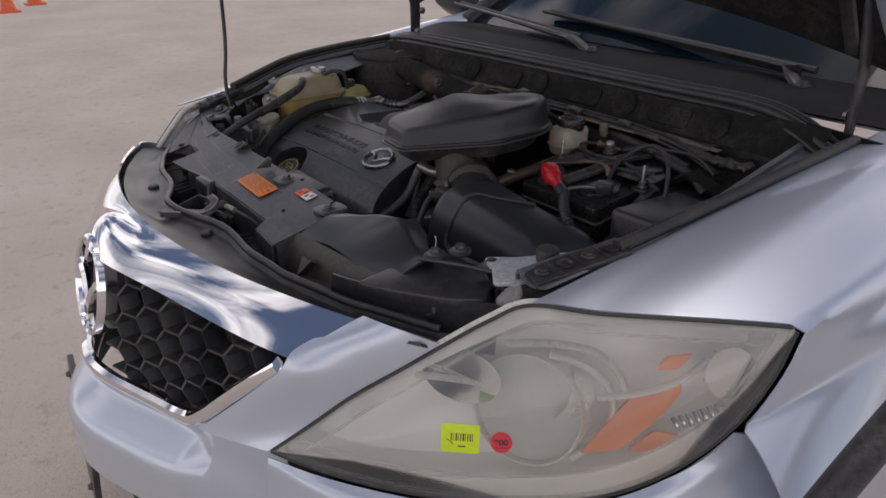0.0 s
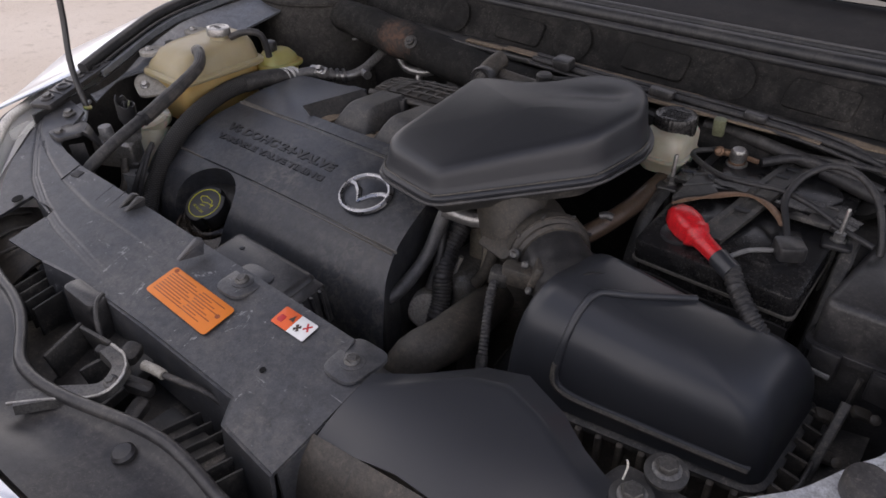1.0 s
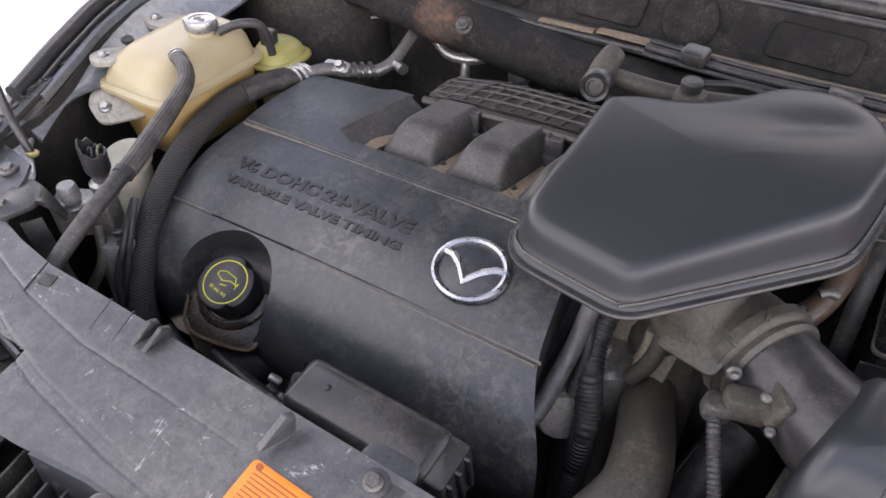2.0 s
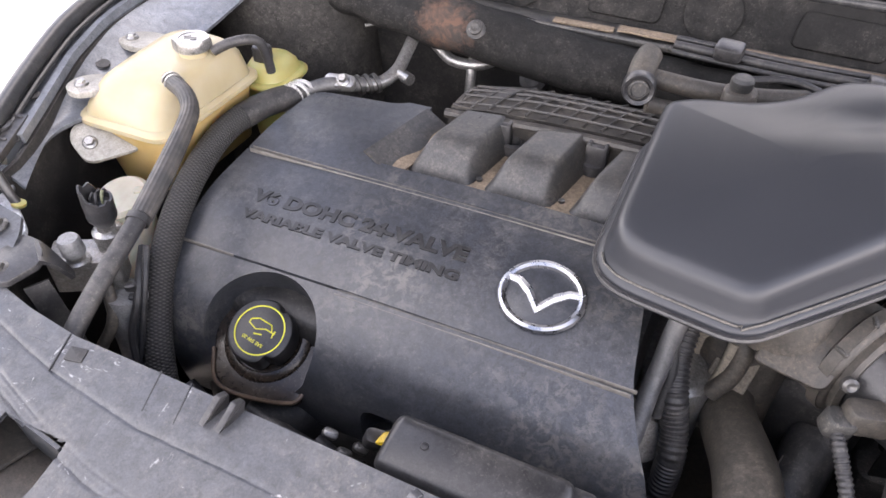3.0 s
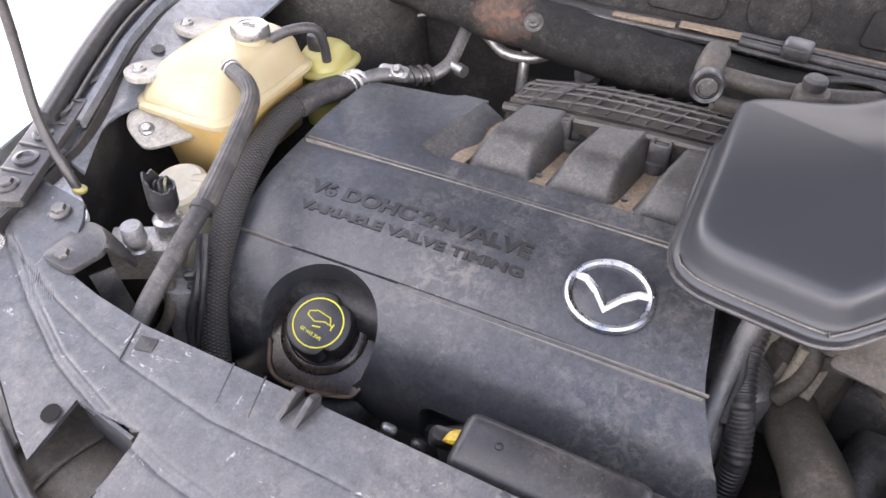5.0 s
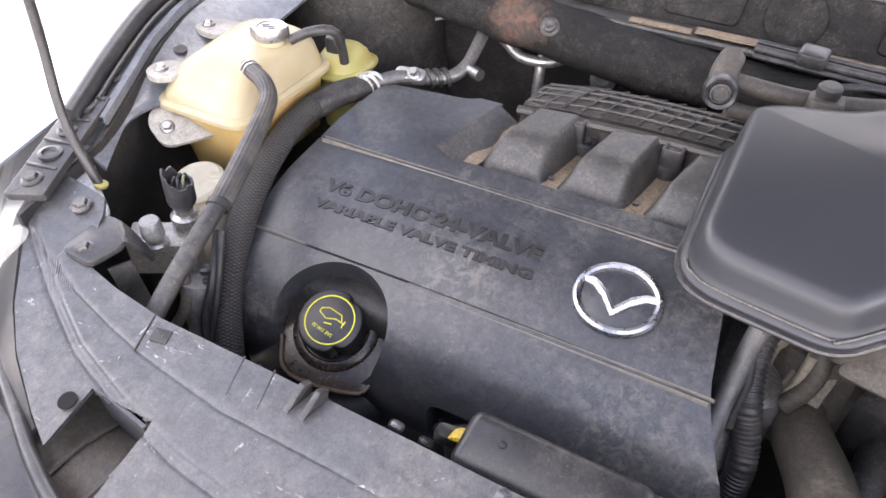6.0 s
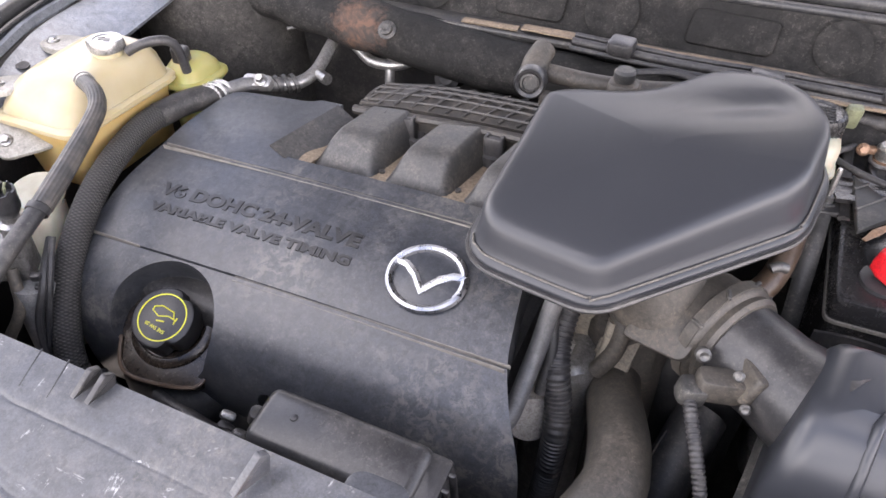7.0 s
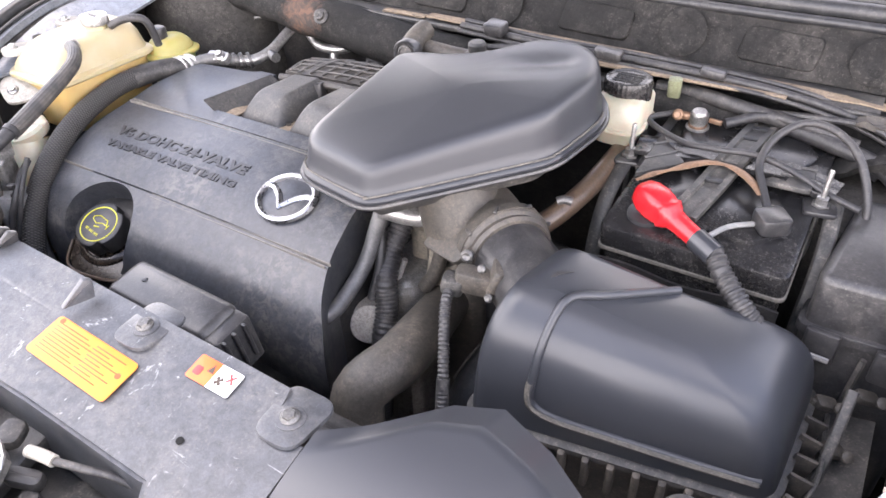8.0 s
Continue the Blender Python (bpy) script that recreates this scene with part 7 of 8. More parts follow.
    part("plate_rib", tube([(0.092, 0.684, 0.91), (0.09, 0.68, 0.875), (0.082, 0.675, 0.83)], 0.006, 10), M["tan"], b)
    lump((0.06, 0.69, 0.60), (0.15, 0.78, 0.90), 0.015, M["brown"])
    lump((0.085, 0.705, 0.86), (0.118, 0.74, 0.935), 0.01, M["tan"])
    lump((0.04, 0.70, 0.80), (0.078, 0.73, 0.905), 0.008, M["tan"])
    lump((0.068, 0.695, 0.76), (0.086, 0.715, 0.855), 0.008, M["tan"])
    lump((0.13, 0.70, 0.66), (0.24, 0.83, 0.86), 0.02, M["pit"])
    part("pipe", tube([(0.04, 0.655, 0.955), (0.075, 0.672, 0.945), (0.115, 0.682, 0.955), (0.135, 0.69, 0.97)], 0.0105, 16), M["pipe"], b, "bright metal pipe")
    part("pipe", tube([(0.08, 0.70, 0.93), (0.10, 0.685, 0.905), (0.098, 0.675, 0.875), (0.085, 0.668, 0.85)], 0.009, 14), M["brown"], b)
    part("cable", tube([(0.035, 0.66, 0.93), (0.045, 0.64, 0.89), (0.043, 0.62, 0.85)], 0.006, 10), M["rubber"], b)

    # box on the crossmember and dark works in front of the engine
    r = thing("relay_box", "black plastic box clipped behind the radiator cover", "plastic box", (-0.06, 0.45, 0.91))
    mr = Matrix.Translation((-0.068, 0.448, 0.918)) @ pose(0, 0, 0, 8, 0, -1)
    part("body", slab(rect(-0.078, -0.026, 0.07, 0.026, 0.012, 5), -0.045, 0.018, mr, 0.008), M["black"], r, "", 60)
    part("end_cap", slab(rect(0.06, -0.022, 0.086, 0.024, 0.006), -0.045, 0.012, mr, 0.004), M["black"], r)
    for k in range(3):
        part("end_rib", box_at(mr @ Vector((0.088, -0.014 + 0.013 * k, -0.012)), (0.006, 0.004, 0.045), (8, 0, 0), 0.001), M["black"], r)
    part("dimple", lathe([(0.0035, 0), (0.003, 0.001), (0, 0.0015)], mr @ Matrix.Translation((-0.045, 0.004, 0.018)), 12), M["black"], r)
    part("foot_rail", tube([(-0.17, 0.43, 0.905), (-0.05, 0.412, 0.905), (0.05, 0.408, 0.9)], 0.005, 8, 0.03), M["black"], r)
    y = thing("yellow_connector", "small yellow plastic connector lock", "connector", (-0.157, 0.485, 0.885))
    part("lock", slab(rounded([(-0.018, -0.005), (0.012, -0.007), (0.02, 0.004), (0.004, 0.009), (-0.012, 0.006)], 0.003), -0.005, 0.005, basis((-0.149, 0.470, 0.892), (0.1, -0.6, 0.8)), 0.002), M["yellow"], y)
    part("plug", box_at((-0.166, 0.472, 0.88), (0.03, 0.016, 0.014), (0, 20, 20), 0.003), M["black"], y)
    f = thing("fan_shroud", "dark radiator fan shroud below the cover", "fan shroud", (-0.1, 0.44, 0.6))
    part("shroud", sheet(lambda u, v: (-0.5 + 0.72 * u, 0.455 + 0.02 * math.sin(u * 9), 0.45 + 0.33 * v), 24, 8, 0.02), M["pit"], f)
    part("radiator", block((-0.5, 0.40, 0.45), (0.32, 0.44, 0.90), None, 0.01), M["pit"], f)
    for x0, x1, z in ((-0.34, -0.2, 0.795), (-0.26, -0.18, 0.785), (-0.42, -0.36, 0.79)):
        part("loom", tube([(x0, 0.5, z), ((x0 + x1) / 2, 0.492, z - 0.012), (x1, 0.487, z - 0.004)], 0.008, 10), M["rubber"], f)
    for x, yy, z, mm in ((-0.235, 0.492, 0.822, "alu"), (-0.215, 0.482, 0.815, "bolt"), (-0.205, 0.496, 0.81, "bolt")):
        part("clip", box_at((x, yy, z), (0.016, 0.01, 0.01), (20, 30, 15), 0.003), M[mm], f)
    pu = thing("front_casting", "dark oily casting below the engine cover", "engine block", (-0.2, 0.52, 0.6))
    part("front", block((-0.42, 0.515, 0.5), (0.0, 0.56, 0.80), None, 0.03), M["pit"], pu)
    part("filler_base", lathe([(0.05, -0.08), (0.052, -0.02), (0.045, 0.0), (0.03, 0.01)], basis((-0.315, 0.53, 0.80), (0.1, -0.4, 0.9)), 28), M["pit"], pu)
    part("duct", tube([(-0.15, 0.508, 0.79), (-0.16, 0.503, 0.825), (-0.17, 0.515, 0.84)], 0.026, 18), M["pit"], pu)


hoses()

# ---- coolant side ----
def coolant_tank():
    t = thing("coolant_tank", "yellowed translucent coolant tank with a metal pressure cap", "coolant tank", (-0.57, 0.72, 0.9))

    def ring(x0, y0, x1, y1, z, r, slope=0.0):
        return [Vector((p.x, p.y, z + slope * (p.y - 0.72))) for p in rect(x0, y0, x1, y1, r, 5)]

    part("lower_half", rings_mesh([ring(-0.598, 0.66, -0.53, 0.79, 0.905, 0.02), ring(-0.609, 0.648, -0.519, 0.797, 0.913, 0.02), ring(-0.622, 0.64, -0.511, 0.802, 0.984, 0.022), ring(-0.622, 0.64, -0.511, 0.802, 0.989, 0.022)]), M["tank_low"], t, "amber lower half showing the coolant", 60)
    part("weld_flange", rings_mesh([ring(-0.629, 0.634, -0.505, 0.808, 0.987, 0.024), ring(-0.632, 0.631, -0.502, 0.811, 0.99, 0.024), ring(-0.632, 0.631, -0.502, 0.811, 0.995, 0.024), ring(-0.628, 0.635, -0.506, 0.807, 0.999, 0.024)]), M["tank"], t, "moulded weld flange")
    up = [ring(-0.626, 0.637, -0.507, 0.805, 0.996, 0.024), ring(-0.624, 0.64, -0.508, 0.803, 1.006, 0.026), ring(-0.62, 0.648, -0.511, 0.80, 1.02, 0.028, 0.05), ring(-0.614, 0.657, -0.515, 0.796, 1.03, 0.03, 0.05), ring(-0.606, 0.668, -0.521, 0.79, 1.036, 0.03, 0.05), ring(-0.592, 0.684, -0.53, 0.78, 1.0385, 0.022, 0.05), ring(-0.575, 0.70, -0.545, 0.765, 1.0395, 0.012, 0.05)]
    part("upper_half", rings_mesh(up), M["tank"], t, "cream upper half", 60)
    part("neck", lathe([(0.021, 1.02), (0.019, 1.036), (0.0165, 1.038), (0.0165, 1.046)], Matrix.Translation((-0.541, 0.744, 0)), 32), M["tank"], t)
    cap = []
    for h, k in ((1.045, 0.95), (1.046, 1.0), (1.055, 1.0), (1.058, 0.94), (1.0585, 0.7), (1.0575, 0.66), (1.0575, 0.2)):
        cap.append([Vector((-0.541 + 0.0195 * k * (1 + 0.13 * (k > 0.9) * max(0, math.cos(2 * (a - 0.5))) ** 8) * math.cos(a), 0.744 + 0.0195 * k * (1 + 0.13 * (k > 0.9) * max(0, math.cos(2 * (a - 0.5))) ** 8) * math.sin(a), h)) for a in (2 * math.pi * j / 64 for j in range(64))])
    cp = part("pressure_cap", rings_mesh(cap), M["steel"], t, "shiny metal pressure cap")
    bm = bmesh.new()
    for dx, dy, w, h in ((-0.004, 0.004, 0.009, 0.002), (0.0, -0.001, 0.014, 0.002), (0.004, -0.006, 0.007, 0.002)):
        slab([(dx - w / 2, dy - h / 2), (dx + w / 2, dy - h / 2), (dx + w / 2, dy + h / 2), (dx - w / 2, dy + h / 2)], 0, 0.0006, Matrix.Translation((-0.541, 0.744, 1.0575)) @ pose(0, 0, 0, 0, 0, 30), 0.0002, bm)
    part("stamped_marks", bm, M["bolt"], cp)
    # nozzle
    part("nozzle", tube([(-0.54, 0.70, 1.02), (-0.536, 0.694, 1.03), (-0.53, 0.69, 1.031)], 0.0085, 14), M["tank"], t)
    # mounting ears: two flat ones on the shelf, one slanting out of the weld flange
    for pts, z, b in (([(-0.645, 0.645), (-0.622, 0.636), (-0.60, 0.655), (-0.604, 0.69), (-0.632, 0.683), (-0.648, 0.668)], 1.02, (-0.628, 0.656)), ([(-0.667, 0.75), (-0.642, 0.742), (-0.605, 0.75), (-0.607, 0.79), (-0.652, 0.785), (-0.67, 0.772)], 1.025, (-0.652, 0.762))):
        m = Matrix.Translation((0, 0, z))
        part("bracket", slab(rounded(pts, 0.014), -0.004, 0.003, m, 0.0015), M["milk"], t, "pale mounting ear")
        part("bolt", hex_bolt((b[0], b[1], z + 0.003), (0, 0, 1), 0.0055, 0.006, 1.4), M["steel"], t)
    ear = basis((-0.6, 0.62, 0.975), (0.5, -0.52, 1.25))
    loc = [ear.inverted() @ Vector(p) for p in ((-0.626, 0.624, 0.991), (-0.618, 0.608, 0.982), (-0.59, 0.6, 0.963), (-0.562, 0.634, 0.965), (-0.55, 0.65, 0.968), (-0.575, 0.66, 0.985), (-0.60, 0.648, 1.0))]
    part("bracket", slab(rounded([(p.x, p.y) for p in loc], 0.012), -0.003, 0.002, ear, 0.0015), M["milk"], t, "pale mounting ear")
    part("bolt", hex_bolt(ear @ Vector((0, 0, 0.002)), (0.5, -0.52, 1.25), 0.0058, 0.006, 1.4), M["steel"], t)
    # overflow hose to the small reservoir
    o = thing("overflow_hose", "short black overflow hose from the tank neck", "hose", (-0.5, 0.77, 1.04))
    part("hose", tube([(-0.52, 0.752, 1.042), (-0.505, 0.762, 1.05), (-0.489, 0.776, 1.052), (-0.481, 0.787, 1.045), (-0.479, 0.793, 1.025), (-0.48, 0.797, 1.005)], 0.0058, 12), M["rubber"], o)
    g = thing("steering_reservoir", "small yellow-green fluid reservoir behind the coolant tank", "reservoir", (-0.48, 0.83, 0.95))
    part("body", rings_mesh([ring(-0.533, 0.806, -0.486, 0.866, 0.90, 0.02), ring(-0.536, 0.802, -0.482, 0.87, 0.972, 0.022)]), M["tank_green"], g, "", 60)
    part("rim", rings_mesh([ring(-0.541, 0.796, -0.476, 0.876, 0.972, 0.028), ring(-0.543, 0.794, -0.474, 0.878, 0.975, 0.028), ring(-0.543, 0.794, -0.474, 0.878, 0.979, 0.028), ring(-0.54, 0.798, -0.478, 0.874, 0.982, 0.027)]), M["tank_green"], g, "", 60)
    part("top", rings_mesh([ring(-0.538, 0.80, -0.48, 0.872, 0.981, 0.026), ring(-0.535, 0.804, -0.483, 0.868, 0.992, 0.024), ring(-0.53, 0.812, -0.488, 0.86, 1.0, 0.02), ring(-0.52, 0.825, -0.497, 0.85, 1.003, 0.01)]), M["tank_green"], g, "", 60)
    part("stopper", block((-0.523, 0.815, 0.998), (-0.5, 0.835, 1.02), None, 0.004), M["black"], g)


coolant_tank()


def left_hoses():
    h = thing("ribbed_hose", "ribbed grey-black coolant hose from tank to radiator", "hose", (-0.46, 0.55, 0.95), "engine hoses")
    part("hose", tube([(-0.536, 0.694, 1.031), (-0.52, 0.684, 1.034), (-0.497, 0.673, 1.034), (-0.477, 0.655, 1.028), (-0.466, 0.625, 1.018), (-0.452, 0.575, 1.004), (-0.441, 0.53, 0.9915)], [0.0088, 0.009, 0.0094, 0.0098, 0.0105, 0.0108, 0.0106], 22), M["ribbed"], h)
    part("lower_hose", tube([(-0.442, 0.532, 0.992), (-0.44, 0.52, 0.99), (-0.433, 0.465, 0.972), (-0.43, 0.42, 0.95), (-0.428, 0.39, 0.925)], 0.0088, 22), M["rubber"], h, "smooth dark rubber hose")
    for k in (0, 1):
        part("clamp", band(((-0.528 + 0.006 * k, 0.689 - 0.003 * k, 1.0325), (0.85, -0.5, 0.1)), 0.0098, 0.0035), M["steel"], h, "bright wire clamp")
    part("joint", band(((-0.441, 0.526, 0.991), (0.2, -0.9, -0.3)), 0.0098, 0.007, 0.0012), M["rubber"], h)
    b = thing("braided_hose", "thick braided black hose curving beside the engine cover", "hose", (-0.46, 0.6, 0.9), "engine hoses")
    part("hose", tube([(-0.468, 0.826, 0.962), (-0.478, 0.80, 0.966), (-0.49, 0.765, 0.967), (-0.495, 0.725, 0.966), (-0.491, 0.68, 0.96), (-0.482, 0.63, 0.948), (-0.472, 0.585, 0.928), (-0.459, 0.54, 0.898), (-0.444, 0.505, 0.86), (-0.43, 0.48, 0.81), (-0.42, 0.465, 0.75)], 0.0148, 22), M["braid"], b)
    part("cuff", tube([(-0.468, 0.828, 0.962), (-0.475, 0.808, 0.9655), (-0.486, 0.778, 0.9675), (-0.493, 0.745, 0.9672)], 0.0155, 20), M["rubber"], b)
    for k in range(3):
        part("crimp", band(((-0.4655 - 0.0035 * k, 0.83 - 0.0085 * k, 0.962), (0.35, -0.9, 0.05)), 0.0162, 0.0055, 0.0026), M["crimp"], b, "bright crimped collar")
    p = thing("ac_pipe", "bare aluminium air-conditioning pipe with a valve stub", "pipe", (-0.42, 0.92, 0.95))
    part("neck", tube([(-0.465, 0.832, 0.963), (-0.442, 0.85, 0.97), (-0.42, 0.867, 0.967), (-0.404, 0.882, 0.963)], 0.0092, 16), M["tube_grey"], p, "dusty grey pipe end")
    part("pipe", tube([(-0.404, 0.882, 0.963), (-0.39, 0.898, 0.961), (-0.381, 0.926, 0.966), (-0.384, 0.965, 0.977), (-0.39, 1.01, 0.99)], 0.0085, 16), M["pipe"], p)
    part("flange", slab(rounded([(-0.02, -0.009), (0.02, -0.009), (0.02, 0.009), (-0.02, 0.009)], 0.008), -0.005, 0.006, basis((-0.426, 0.86, 0.972), (0.1, -0.5, 0.85)), 0.002), M["pipe"], p)
    part("flange_bolt", hex_bolt((-0.42, 0.858, 0.977), (0.1, -0.5, 0.85), 0.006, 0.008), M["steel"], p)
    for k in range(3):
        q = Vector((-0.409, 0.877, 0.964)).lerp(Vector((-0.394, 0.893, 0.962)), k / 2)
        part("ring", band((q, (0.5, 0.8, 0.15)), 0.010, 0.005, 0.003), M["bolt"], p)
    part("valve_stub", tube([(-0.381, 0.926, 0.966), (-0.372, 0.921, 0.966), (-0.362, 0.916, 0.966)], 0.006, 12), M["pipe"], p)
    part("valve_cap", tube([(-0.366, 0.918, 0.966), (-0.354, 0.912, 0.966)], 0.0078, 14, smooth=False), M["steel"], p)
    u = thing("u_pipe", "bent bare aluminium pipes at the firewall", "pipe", (-0.31, 0.97, 0.97))
    part("pipe", tube([(-0.39, 1.03, 1.0), (-0.378, 1.011, 0.985), (-0.355, 1.0, 0.973), (-0.332, 0.991, 0.963), (-0.31, 0.992, 0.961), (-0.29, 0.997, 0.962), (-0.268, 1.015, 0.968), (-0.25, 1.035, 0.975)], 0.0075, 14), M["pipe"], u)
    part("riser", tube([(-0.307, 1.025, 0.995), (-0.305, 1.013, 0.982), (-0.302, 0.995, 0.962)], 0.007, 12), M["pipe"], u)
    part("drop", tube([(-0.303, 0.994, 0.958), (-0.302, 0.989, 0.94), (-0.302, 0.985, 0.915)], 0.007, 12), M["pipe"], u)
    part("stub", tube([(-0.43, 0.985, 1.0), (-0.45, 0.97, 0.998)], 0.0026, 8, smooth=False), M["bolt"], u)
    s = thing("speaker_grommet", "dark round rubber blanks low on the firewall", "rubber blank", (-0.2, 1.0, 0.97))
    for x in (-0.215, -0.14, -0.01):
        part("blank", lathe([(0.02, 0), (0.018, 0.012), (0.01, 0.016), (0, 0.014)], basis((x, 1.0, 0.955), (0, -0.8, 0.5)), 20), M["rubber"], s)


left_hoses()


def ac_fittings():
    a = thing("ac_manifold", "grey aluminium service block with two capped valves", "valve block", (-0.5, 0.5, 0.92))
    m = Matrix.Translation((-0.503, 0.503, 0.938)) @ pose(0, 0, 0, -4, 6, -58)
    part("block", slab(rect(-0.022, -0.035, 0.012, 0.03, 0.004), -0.035, 0.006, m, 0.003), M["alu"], a)
    q = Vector((-0.5, 0.492, 0.944))
    part("port_collar", lathe([(0.0115, 0), (0.0115, 0.003), (0.008, 0.005), (0.008, 0.010), (0.0092, 0.011), (0.0092, 0.014)], basis(q, (0, -0.05, 1)), 20), M["steel"], a)
    part("port_cap", lathe([(0.0105, 0.012), (0.011, 0.014), (0.0102, 0.028), (0.009, 0.0305), (0, 0.0305)], basis(q, (0, -0.05, 1)), 24), M["grey_pl"], a, "grey service cap")
    q = Vector((-0.492, 0.526, 0.944))
    up = (0.06, 0.0, 1)
    part("switch_hex", lathe([(0.0155, 0), (0.0155, 0.009), (0.0145, 0.011)], basis(q, up), 6), M["steel"], a, "bright hexagon")
    part("switch_collar", lathe([(0.0145, 0.010), (0.0145, 0.017), (0.012, 0.019), (0.009, 0.02), (0.009, 0.028)], basis(q, up), 24), M["steel"], a)
    part("switch_body", lathe([(0.009, 0.026), (0.0135, 0.034), (0.0142, 0.038), (0.0136, 0.041), (0.0142, 0.044), (0.0136, 0.047), (0.0142, 0.05), (0.0142, 0.056), (0.0125, 0.056), (0.0115, 0.05), (0, 0.05)], basis(q, up), 24), M["black"], a, "black ribbed electrical socket")
    crown = basis(q, up)
    wall = lambda rad, low: [crown @ Vector((rad * math.cos(a), rad * math.sin(a), low if low else 0.056 + 0.013 * max(0, math.sin(a - 0.6)) ** 0.6 + 0.0025 * math.sin(7 * a))) for a in (2 * math.pi * k / 40 for k in range(40))]
    part("socket_wall", rings_mesh([wall(0.0141, 0.052), wall(0.0138, 0), wall(0.0118, 0), wall(0.0116, 0.05)], cap0=False, cap1=False), M["black"], a, "torn socket wall")
    for k in range(4):
        x = crown @ Vector((-0.005 + 0.007 * (k % 2), -0.004 + 0.007 * (k // 2), 0.048))
        part("wire", tube([x, x + Vector((-0.001, 0.002, 0.009)), x + Vector((-0.004 + 0.002 * k, 0.006, 0.013))], 0.0015, 6, 0.004), M["olive" if k == 1 else "rubber"], a)
    w = thing("washer_bottle", "pale washer bottle with a cream screw lid", "washer bottle", (-0.5, 0.56, 0.85))
    part("bottle", tube([(-0.49, 0.545, 0.78), (-0.508, 0.562, 0.86), (-0.528, 0.582, 0.932)], [0.03, 0.028, 0.026], 22), M["milky"], w)
    part("lid", lathe([(0.029, 0), (0.03, 0.004), (0.03, 0.012), (0.026, 0.016), (0, 0.017)], basis((-0.531, 0.586, 0.937), (0.0, -0.25, 1)), 32), M["milky"], w, "cream lid")
    part("lid_tab", box_at((-0.512, 0.597, 0.954), (0.02, 0.012, 0.006), (0, 0, 30), 0.002), M["milky"], w)
    c = thing("small_cables", "thin black cables and clips beside the fan shroud", "cables", (-0.46, 0.5, 0.88))
    part("cable", tube([(-0.475, 0.545, 0.93), (-0.46, 0.52, 0.92), (-0.452, 0.50, 0.90), (-0.455, 0.485, 0.87), (-0.452, 0.475, 0.83)], 0.0045, 8), M["rubber"], c)
    part("cable", tube([(-0.462, 0.54, 0.94), (-0.45, 0.515, 0.915), (-0.447, 0.495, 0.88), (-0.45, 0.48, 0.84)], 0.0035, 8), M["rubber"], c)
    for z in (0.915, 0.9, 0.888):
        part("clip", box_at((-0.459, 0.505, z), (0.012, 0.008, 0.009), (10, 0, 30), 0.002), M["black"], c)
    part("rigid_pipe", tube([(-0.485, 0.5, 0.92), (-0.474, 0.487, 0.89), (-0.475, 0.476, 0.872), (-0.486, 0.466, 0.85), (-0.49, 0.46, 0.82)], 0.006, 12), M["brown"], c, "bent dusty pipe")
    part("condenser", tube([(-0.476, 0.50, 0.75), (-0.474, 0.505, 0.87), (-0.473, 0.508, 0.90)], 0.022, 18), M["grey_pl"], c, "grey receiver drum")


ac_fittings()

